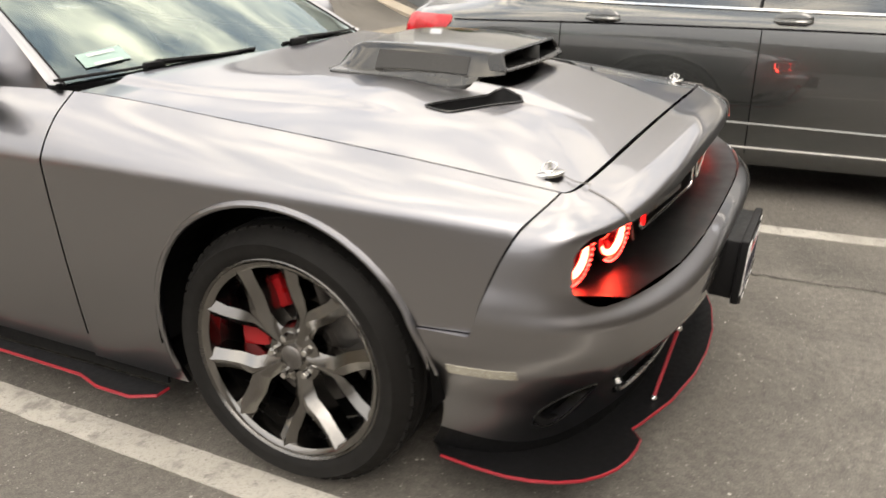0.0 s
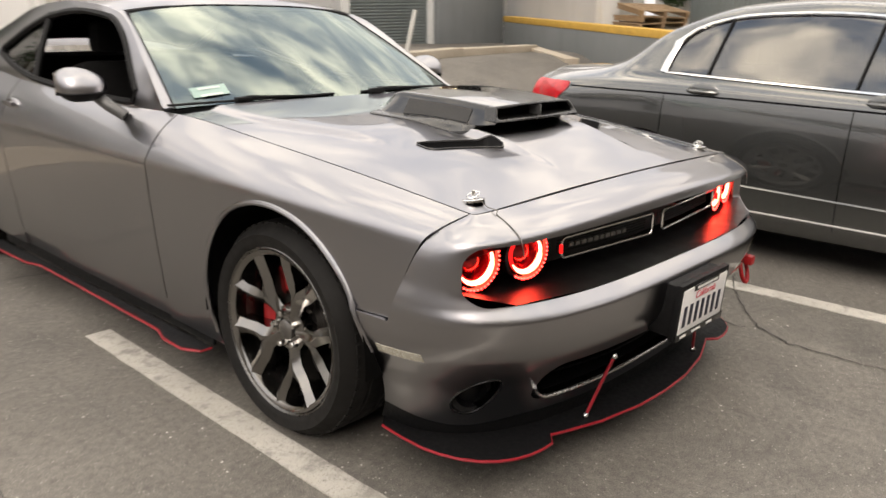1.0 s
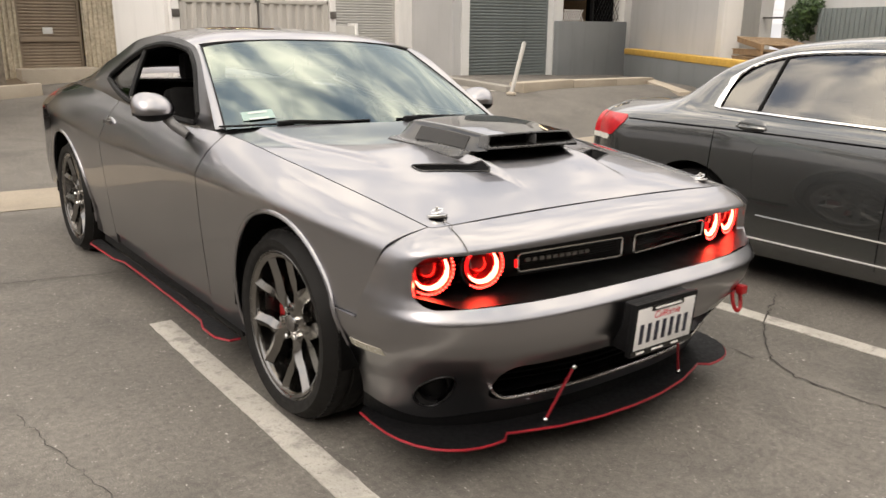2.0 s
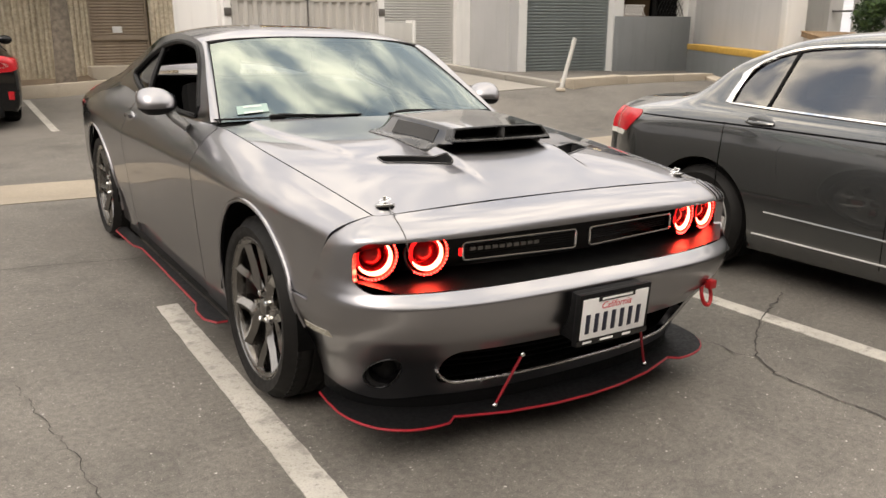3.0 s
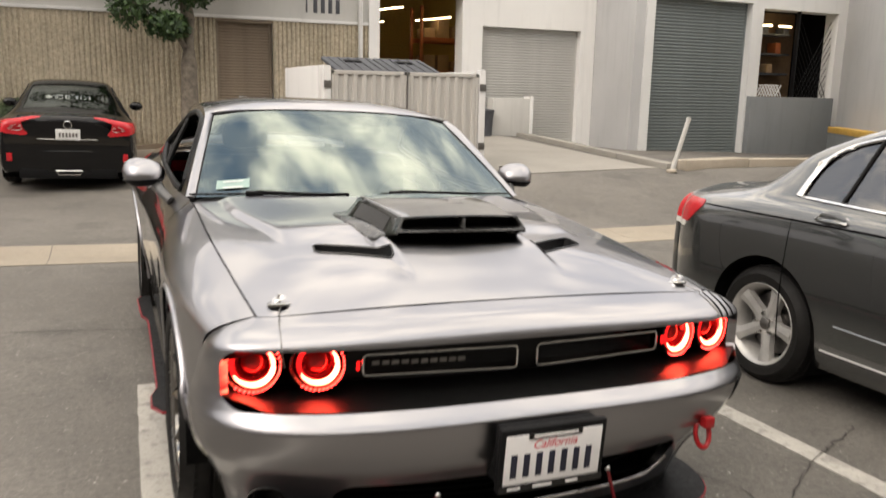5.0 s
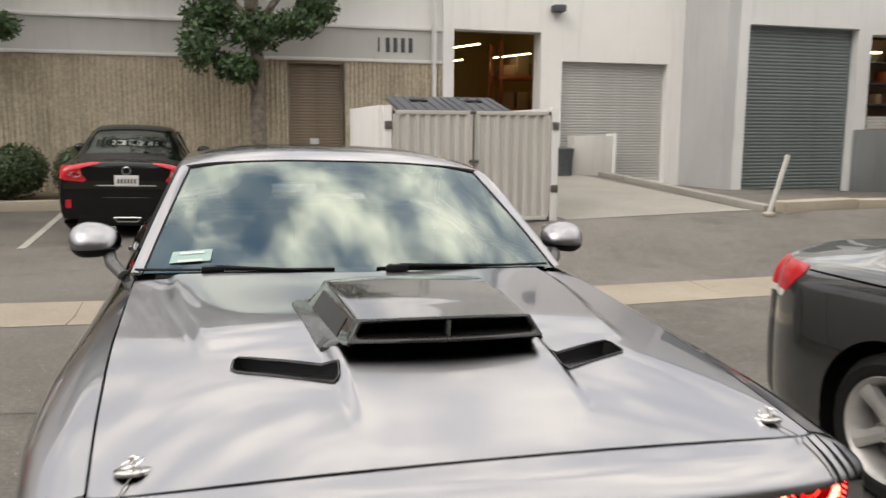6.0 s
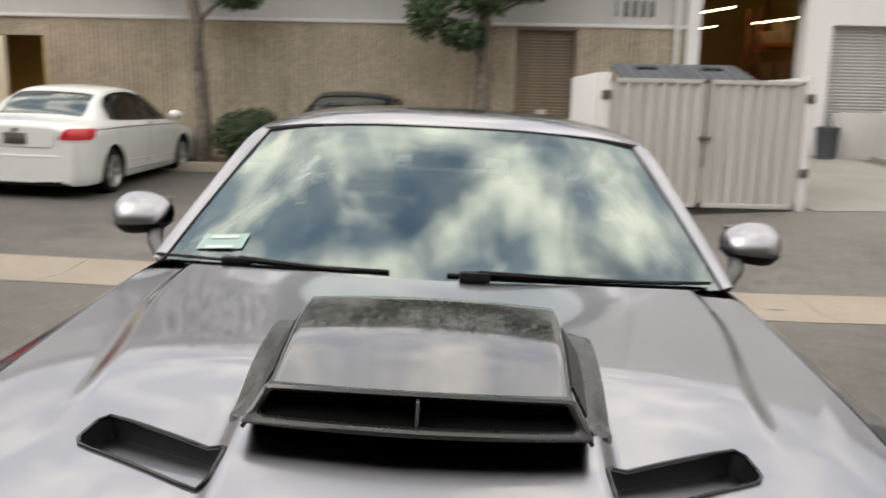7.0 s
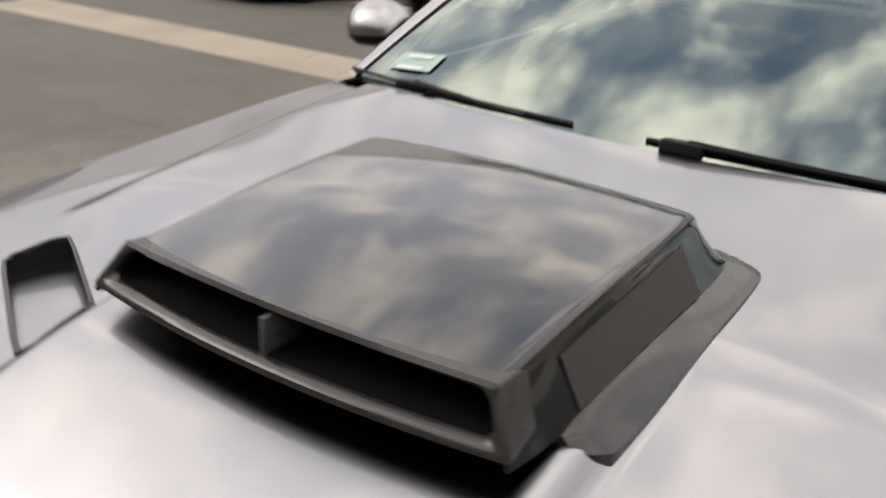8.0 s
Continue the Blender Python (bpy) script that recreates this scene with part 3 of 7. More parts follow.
def vent_hole(x, y, z):
    ax = np.abs(x)
    yy = y - 0.55 * (ax - 0.385)
    qx, qy = np.abs(ax - 0.385 + 0.12 * (yy - 0.655)) - 0.116 + 0.02, np.abs(yy - 0.655) - 0.047 + 0.02
    return np.hypot(np.maximum(qx, 0), np.maximum(qy, 0)) + np.minimum(np.maximum(qx, qy), 0) - 0.02


CARBON = plain("scoop_gloss_black", (0.010, 0.010, 0.0105), 0.12, scale=7, Specular_IOR_Level=0.3, Coat_Weight=1.0, Coat_Roughness=0.03, Coat_IOR=1.47)
CARBON_SATIN = plain("scoop_satin_black", (0.014, 0.0135, 0.013), 0.28, scale=7, vary=0.3, Specular_IOR_Level=0.4, Coat_Weight=0.4, Coat_Roughness=0.12, Coat_IOR=1.5)
skin("hood", HP, SILVER, coupe, [vent_hole], 0.014, (0, 1.2, 0.3))
for sign in (-1, 1):
    # the vent's pocket: a raised black rim and a sloping floor
    bm = bmesh.new()
    pts = []
    for k in range(48):
        a = math.tau * k / 48
        lo, hi = 0.0, 0.4
        for _ in range(26):
            m = (lo + hi) / 2
            ax, ay = 0.385 + m * math.cos(a), 0.655 + m * math.sin(a)
            lo, hi = (m, hi) if float(vent_hole(np.array(ax), np.array(ay), 0)) < 0 else (lo, m)
        pts.append((0.385 + lo * math.cos(a), 0.655 + lo * math.sin(a)))
    top = [bm.verts.new((sign * x, y, float(hood_z(np.array(x), np.array(y))) + 0.002)) for x, y in pts]
    bot = [bm.verts.new((sign * (0.385 + (x - 0.385) * 0.93), 0.655 + (y - 0.655) * 0.95, zf(0.385, 0.605) - 0.017 - 0.06 * (x - 0.385))) for x, y in pts]
    for i in range(len(top)):
        j = (i + 1) % len(top)
        bm.faces.new((top[i], top[j], bot[j], bot[i]))
    bmesh.ops.recalc_face_normals(bm, faces=bm.faces)
    floor = bmesh.new()
    floor.faces.new([floor.verts.new(v.co) for v in (bot if sign > 0 else bot[::-1])])
    vent = part("hood_vent", bm, BLACK_MATT, coupe, "black sunken hood vent")
    part("vent_floor", floor, SILVER, vent)
    tube("vent_rim", [(sign * x, y, float(hood_z(np.array(x), np.array(y))) + 0.001) for x, y in pts], 0.0035, BLACK_GLOSS, coupe, True)

# engine bay block under the panels, near-black as painted shade, closes the gaps
bm = bmesh.new()
add_box(bm, (-0.74, 0.33, 0.30), (0.74, 1.75, 0.80))
add_box(bm, (-0.85, 1.5, 0.22), (0.85, 4.6, 0.86))
add_box(bm, (-0.86, 1.40, 0.20), (0.86, 3.40, 0.5))
part("underbody", bm, VOID, coupe)

# ---- hood scoop ----
SCOOP_Y0, SCOOP_Y1 = 0.648, 1.190


def scoop_section(y):
    """Half width and height of the roof edge, and half width of the foot, at y."""
    t = (y - SCOOP_Y0) / (SCOOP_Y1 - SCOOP_Y0)
    top = float(curve_of([(0, 0.216), (0.79, 0.238), (0.9, 0.238), (1, 0.236)])(t))
    foot = float(curve_of([(0, 0.246), (0.5, 0.272), (0.93, 0.285), (1, 0.284)])(t))
    roof = float(curve_of([(0, 1.058), (0.44, 1.076), (0.80, 1.081), (0.86, 1.074), (0.93, 1.045), (1, 1.0)])(t))
    return top, foot, roof


def scoop_mesh():
    """Roof, flanks and rear slope of the scoop as one shell."""
    us, ys = np.linspace(-1, 1, 81), np.linspace(SCOOP_Y0, SCOOP_Y1, 44)
    P = np.zeros((len(us), len(ys), 3))
    for j, y in enumerate(ys):
        top, foot, roof = scoop_section(y)
        lead = max(0.0, 1 - (y - SCOOP_Y0) / 0.10)
        ground = zf(foot, y) + 0.004
        ground += (1.006 - ground) * lead if ground < 1.006 else 0
        roof = max(roof, ground + 0.002)
        r = min(0.011, max(0.0, roof - ground) * 0.4)
        for i, u in enumerate(us):
            a = abs(u)
            if a < 0.62:
                q = a / 0.62
                x, z, dy = q * (top - r), roof + 0.008 * (1 - q * q), -0.022 * (1 - (q * 0.95) ** 2)
            elif a < 0.72:
                q = (a - 0.62) / 0.10 * math.pi / 2
                x, z, dy = top - r + r * math.sin(q), roof - r + r * math.cos(q), -0.002
            else:
                q = (a - 0.72) / 0.28
                x, z, dy = top + (foot - top) * q, (roof - r) + (ground - roof + r) * q, -0.024 * q
            P[i, j] = (math.copysign(x, u), y + dy * lead, z)
    return P


scoop = skin("hood_scoop", scoop_mesh(), CARBON, coupe, (), 0.006, (0, 1.0, 0.9), "gloss black raised hood scoop")
# mouth: a slanted frame with a round-cornered opening, a dark mesh behind it
bow = lambda u: -0.022 * (1 - u * u)


def mouth_point(s, v, deep=0.0):
    """Place on the slanted front of the scoop: s across (-1 to 1), v from its lower to its upper edge."""
    return (s * (0.246 - 0.029 * v), 0.624 + 0.024 * v + bow(s) + deep, 1.011 + 0.0495 * v + 0.007 * (1 - s * s) * v)


def mouth_loop(s1, v0, v1, radius, deep=0.0):
    loop = []
    rs, rv = radius / 0.235, radius / 0.055
    for cs, cv, a0 in ((s1 - rs, v1 - rv, 0), (rs - s1, v1 - rv, 90), (rs - s1, v0 + rv, 180), (s1 - rs, v0 + rv, 270)):
        corner = [(cs + rs * math.cos(math.radians(a0 + 15 * k)), cv + rv * math.sin(math.radians(a0 + 15 * k))) for k in range(7)]
        if loop:
            last = loop[-1]
            loop += [(last[0] + (corner[0][0] - last[0]) * k / 14, last[1] + (corner[0][1] - last[1]) * k / 14) for k in range(1, 14)]
        loop += corner
    last = loop[-1]
    loop += [(last[0] + (loop[0][0] - last[0]) * k / 14, last[1] + (loop[0][1] - last[1]) * k / 14) for k in range(1, 14)]
    return [mouth_point(s, v, deep) for s, v in loop]


def loft(loops):
    bm = bmesh.new()
    rings = [[bm.verts.new(p) for p in loop] for loop in loops]
    for low, high in zip(rings, rings[1:]):
        for k in range(len(low)):
            j = (k + 1) % len(low)
            bm.faces.new((low[k], low[j], high[j], high[k]))
    bmesh.ops.recalc_face_normals(bm, faces=bm.faces)
    return bm


part("scoop_mouth", loft([mouth_loop(0.985, 0.02, 0.90, 0.004, 0.05), mouth_loop(1.0, 0.0, 1.0, 0.004), mouth_loop(0.975, 0.10, 0.92, 0.009, -0.001),
                          mouth_loop(0.950, 0.16, 0.88, 0.013, 0.002), mouth_loop(0.942, 0.185, 0.865, 0.013, 0.010)]), CARBON_SATIN, scoop, "black framed scoop mouth")
# lining and back are near-black, painting the shade inside the mouth
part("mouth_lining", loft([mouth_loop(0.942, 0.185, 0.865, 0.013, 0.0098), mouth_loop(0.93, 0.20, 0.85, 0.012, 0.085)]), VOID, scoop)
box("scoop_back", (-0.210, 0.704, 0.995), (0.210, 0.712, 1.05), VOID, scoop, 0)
for k in range(7):
    box("mesh_bar", (-0.208, 0.690, 1.016 + 0.0055 * k), (0.208, 0.694, 1.0182 + 0.0055 * k), BLACK_MATT, scoop, 0)
box("divider", (-0.0025, 0.614, 1.018), (0.0025, 0.668, 1.058), ALLOY_DARK, scoop, 0.001)
for sign in (-1, 1):
    # flange that lies on the hood beside the scoop and wraps its rear corner
    rail = [(scoop_section(y)[1], y, 1.0, 0.0) for y in np.linspace(0.705, 1.150, 34)]
    fx, fy = scoop_section(1.150)[1] - 0.030, 1.150
    rail += [(fx + 0.030 * math.cos(a), fy + 0.030 * math.sin(a), math.cos(a), math.sin(a)) for a in np.linspace(0.15, math.pi / 2, 9)]
    rail += [(x, fy + 0.030, 0.0, 1.0) for x in np.linspace(fx - 0.02, 0.0, 12)]
    wide = [(0.037 - 0.023 * float(smooth01(np.array(ny)))) * min(1.0, 0.35 + max(0.0, (y - 0.705) / 0.035)) for _, y, _, ny in rail]

    def eased(vals):
        padded = np.pad(np.array(vals), 4, mode="edge")
        return np.convolve(padded, np.ones(9) / 9, "valid")
    z_in = eased([zf(x, y) for x, y, _, _ in rail])
    z_out = eased([zf(x + w * nx, y + w * ny) for (x, y, nx, ny), w in zip(rail, wide)])
    bm = bmesh.new()
    rows = []
    for (x, y, nx, ny), w, a, b in zip(rail, wide, z_in, z_out):
        rows.append([bm.verts.new((sign * (x + d * nx), y + d * ny, zz)) for d, zz in ((-0.040, a + 0.016), (0.0, a + 0.009), (w * 0.5, (a + b) / 2 + 0.0075), (w - 0.005, b + 0.006), (w - 0.001, b + 0.004), (w, b + 0.001), (w + 0.001, b - 0.014))])
    for a, b in zip(rows, rows[1:]):
        for k in range(6):
            bm.faces.new((a[k], a[k + 1], b[k + 1], b[k]))
    low = [bm.verts.new(v.co - Vector((0, 0, 0.02))) for v in rows[0]]
    for k in range(6):
        bm.faces.new((rows[0][k + 1], rows[0][k], low[k], low[k + 1]))
    bm.normal_update()
    if sum(f.normal.z for f in bm.faces) < 0:
        bmesh.ops.reverse_faces(bm, faces=bm.faces)
    part("scoop_flange", bm, CARBON_SATIN, scoop)
# dark perforated panel let into each flank of the scoop
    P = np.zeros((14, 6, 3))
    for i, y in enumerate(np.linspace(0.74, 1.03, 14)):
        top, foot, roof = scoop_section(y)
        for k in range(6):
            q = 0.14 + 0.74 * k / 5
            P[i, k] = (sign * (top + (foot - top) * q + 0.0025), y, (roof - 0.011) + (zf(foot, y) + 0.015 - roof) * q + 0.001)
    skin("scoop_side_panel", P, plain("perforated_panel", (0.022, 0.021, 0.020), 0.6, scale=160, vary=0.2), scoop, (), 0.002, (0, 0.9, 1.0), "matt perforated side panel")
# ---- greenhouse ----
ROOF_C = curve_of([(2.32, 1.378), (2.40, 1.404), (2.6, 1.437), (2.95, 1.450), (3.3, 1.435), (3.55, 1.395)])
EDGE_X = curve_of([(1.78, 0.815), (2.0, 0.755), (2.38, 0.665), (2.9, 0.645), (3.3, 0.645), (3.8, 0.70), (4.35, 0.76)])
EDGE_Z = curve_of([(1.78, 1.000), (2.0, 1.145), (2.36, 1.345), (2.6, 1.378), (2.9, 1.390), (3.25, 1.365), (3.7, 1.235), (4.1, 1.11), (4.35, 1.062)])
BELT_X, BELT_Z = FLANK[0]


def side_grid(ys, n=24, inset=0.0):
    out = np.zeros((len(ys), n, 3))
    for i, y in enumerate(ys):
        v = np.linspace(0, 1, n)
        bx, bz, ex, ez = float(BELT_X(y)), float(BELT_Z(y)), float(EDGE_X(y)), float(EDGE_Z(y))
        ez = max(ez, bz)
        out[i, :, 0] = bx + (ex - bx) * v ** 1.15 - inset
        out[i, :, 1] = y
        out[i, :, 2] = bz + (ez - bz) * v
    return out


def window_field(x, y, z):
    """Positive inside the side window outline."""
    low = curve_of([(1.85, 1.003), (2.1, 1.003), (2.9, 1.035), (3.1, 1.06), (3.45, 1.135)])(y)
    top = curve_of([(1.96, 1.00), (2.09, 1.12), (2.27, 1.265), (2.42, 1.325), (2.75, 1.348), (3.0, 1.325), (3.2, 1.27), (3.45, 1.15)])(y)
    return np.minimum(np.minimum(z - low, top - z), np.minimum(y - 2.00, 3.44 - y))


ys = np.linspace(1.80, 4.34, 110)
both_sides("side_pillar", side_grid(ys), [lambda x, y, z: -window_field(x, y, z)], rim=0.03)
skin("door_glass", side_grid(ys, 24, 0.012), DARK_GLASS, coupe, [window_field, lambda x, y, z: 2.96 + 0.35 * (z - 1.06) - y], 0.0, (0, 2.5, 0.5))
both_sides("quarter_glass", side_grid(ys, 24, 0.012), [window_field, lambda x, y, z: y - 2.98 - 0.35 * (z - 1.06)], DARK_GLASS, 0.0)
for sign in (-1, 1):
    ring = []
    for y in np.linspace(2.01, 3.43, 40):
        z = float(curve_of([(1.96, 1.00), (2.09, 1.12), (2.27, 1.265), (2.42, 1.325), (2.75, 1.348), (3.0, 1.325), (3.2, 1.27), (3.45, 1.15)])(y))
        ring.append((y, z))
    for y in np.linspace(3.43, 2.01, 40):
        ring.append((y, float(curve_of([(1.85, 1.003), (2.1, 1.003), (2.9, 1.035), (3.1, 1.06), (3.45, 1.135)])(y))))
    pts = []
    for y, z in ring:
        bx, bz, ex, ez = float(BELT_X(y)), float(BELT_Z(y)), float(EDGE_X(y)), float(EDGE_Z(y))
        v = min(1, max(0, (z - bz) / max(1e-3, ez - bz)))
        pts.append((sign * (bx + (ex - bx) * v ** 1.15 - 0.002), y, z))
    tube("window_seal", pts, 0.015, BLACK_MATT, coupe, True, 6)
    # door glass post between the door window and the quarter glass
    bar = []
    for k in range(9):
        z = 1.04 + 0.29 * k / 8
        y = 2.96 + 0.35 * (z - 1.06)
        bx, bz, ex, ez = float(BELT_X(y)), float(BELT_Z(y)), float(EDGE_X(y)), float(EDGE_Z(y))
        v = min(1, max(0, (z - bz) / (ez - bz)))
        bar.append((sign * (bx + (ex - bx) * v ** 1.15 - 0.012), y, z))
    tube("window_post", bar, 0.016, BLACK_MATT, coupe)

# roof
ry_, rs_ = np.meshgrid(np.linspace(0, 1, 50), np.linspace(-1, 1, 41), indexing="ij")
front_line = 2.33 + 0.045 * np.abs(rs_) ** 2
yy = front_line + ry_ * (3.55 - front_line)
RX = rs_ * EDGE_X(yy)
RZ = ROOF_C(yy) + (EDGE_Z(yy) - ROOF_C(yy)) * np.abs(rs_) ** 3.2
skin("roof", np.stack([RX, yy, RZ], -1), SILVER, coupe, (), 0.02, (0, 2.8, 0.8))
# windscreen
v_, s_ = np.meshgrid(np.linspace(0, 1, 30), np.linspace(-1, 1, 41), indexing="ij")
yb, yt = 1.565 + 0.19 * s_ ** 2, 2.325 + 0.045 * s_ ** 2
wy = yb + (yt - yb) * v_
wx = s_ * (0.777 + (0.624 - 0.777) * v_)
zb, zt = 1.012 - 0.02 * s_ ** 2, 1.384 - 0.040 * np.abs(s_) ** 3
wz = zb + (zt - zb) * v_ + 0.035 * v_ * (1 - v_)
WP = np.stack([wx, wy, wz], -1)
screen = skin("windscreen", WP, SCREEN_GLASS, coupe, (), 0.0, (0, 2.6, 0.9), "laminated glass reflecting clouds")
screen.visible_shadow = False
band = [tuple(WP[i, 0]) for i in range(30)] + [tuple(WP[29, j]) for j in range(41)] + [tuple(WP[i, 40]) for i in range(29, -1, -1)]
tube("screen_seal", band, 0.0045, BLACK_MATT, coupe, sides=6)
box("mirror_mount", (-0.06, 2.285, 1.29), (0.06, 2.315, 1.34), BLACK_MATT, coupe)
# painted pillars beside the screen
for sign, col in ((-1, 0), (1, 40)):
    P = np.zeros((30, 7, 3))
    for i in range(30):
        x0, y0, z0 = WP[i, col]
        ex, ez = sign * float(EDGE_X(y0)), float(EDGE_Z(y0))
        for k in range(7):
            q = k / 6
            P[i, k] = (x0 + (ex - x0) * q, y0 - 0.004 * math.sin(math.pi * q), z0 + (ez - z0) * q + 0.007 * math.sin(math.pi * q))
    skin("front_pillar", P, SILVER, coupe, (), 0.0, (0, 2.6, 0.6))
# cowl
cw = np.zeros((41, 4, 3))
for i, s in enumerate(np.linspace(-1, 1, 41)):
    for k in range(4):
        x = s * 0.79
        a, b = float(cowl_y(x)) - 0.01, 1.575 + 0.19 * s * s + 0.05
        y = a + (b - a) * k / 3
        cw[i, k] = (x, y, 0.999 - 0.032 * s * s - 0.008 * math.sin(math.pi * k / 3))
skin("cowl", cw, BLACK_MATT, coupe, (), 0.0, (0, 1.7, 0.3))
# rear window and deck
v_, s_ = np.meshgrid(np.linspace(0, 1, 20), np.linspace(-1, 1, 31), indexing="ij")
wy = 3.55 + 0.72 * v_
wx = s_ * EDGE_X(wy) * 0.88
wz = EDGE_Z(wy) + 0.008 + (0.105 - 0.06 * v_) * (1 - np.abs(s_) ** 2.4)
skin("rear_glass", np.stack([wx, wy, wz], -1), DARK_GLASS, coupe, (), 0.0, (0, 3.9, 0.6))
for sign in (-1, 1):
    P = np.zeros((20, 6, 3))
    for i in range(20):
        a, y = wx[i, -1], float(wy[i, -1])
        ex, ez = float(EDGE_X(y)), float(EDGE_Z(y))
        for k in range(6):
            P[i, k] = (sign * (a + (ex - a) * k / 5), y, float(wz[i, -1]) + (ez - float(wz[i, -1])) * k / 5)
    skin("sail_panel", P, SILVER, coupe, (), 0.0, (0, 3.9, 0.5))
dy, ds = np.meshgrid(np.linspace(4.24, 4.92, 20), np.linspace(-1, 1, 31), indexing="ij")
dx = ds * BELT_X(dy)
dz = BELT_Z(dy) + 0.022 * (1 - ds ** 2) + 0.035 * smooth01((dy - 4.72) / 0.2) * (1 - np.abs(ds) ** 6)
skin("trunk_lid", np.stack([dx, dy, dz], -1), SILVER, coupe, (), 0.02, (0, 4.5, 0.5))
# tail
tv, ts = np.meshgrid(np.linspace(0, 1, 30), np.linspace(-1, 1, 61), indexing="ij")
tz = 1.0 - 0.65 * tv
bulge = curve_of([(0, 4.93), (0.12, 4.95), (0.35, 4.96), (0.45, 5.01), (0.75, 5.02), (1.0, 4.93)])(tv)
an = np.abs(ts) * math.pi / 2
hw = curve_of([(0, 0.735), (0.2, 0.86), (0.4, 0.888), (0.7, 0.888), (1, 0.85)])(tv)
tx2 = np.sign(ts) * hw * np.sin(an) ** 0.6
ty2 = 4.70 + (bulge - 4.70) * np.clip(np.cos(an), 0, 1) ** 0.6
TAIL = np.stack([tx2, ty2, tz], -1)
lamp_zone = rounded(0, 0.85, 0.82, 0.075, 0.03)
skin("rear_bumper", TAIL, SILVER, coupe, [lambda x, y, z: lamp_zone(x, z)], 0.02, (0, 4.0, 0.6))
skin("tail_lamp", TAIL - np.array([0, 0.012, 0]), RED_LENS, coupe, [lambda x, y, z: -lamp_zone(x, z)], 0.0, (0, 4.0, 0.6), "full width red tail lamp")


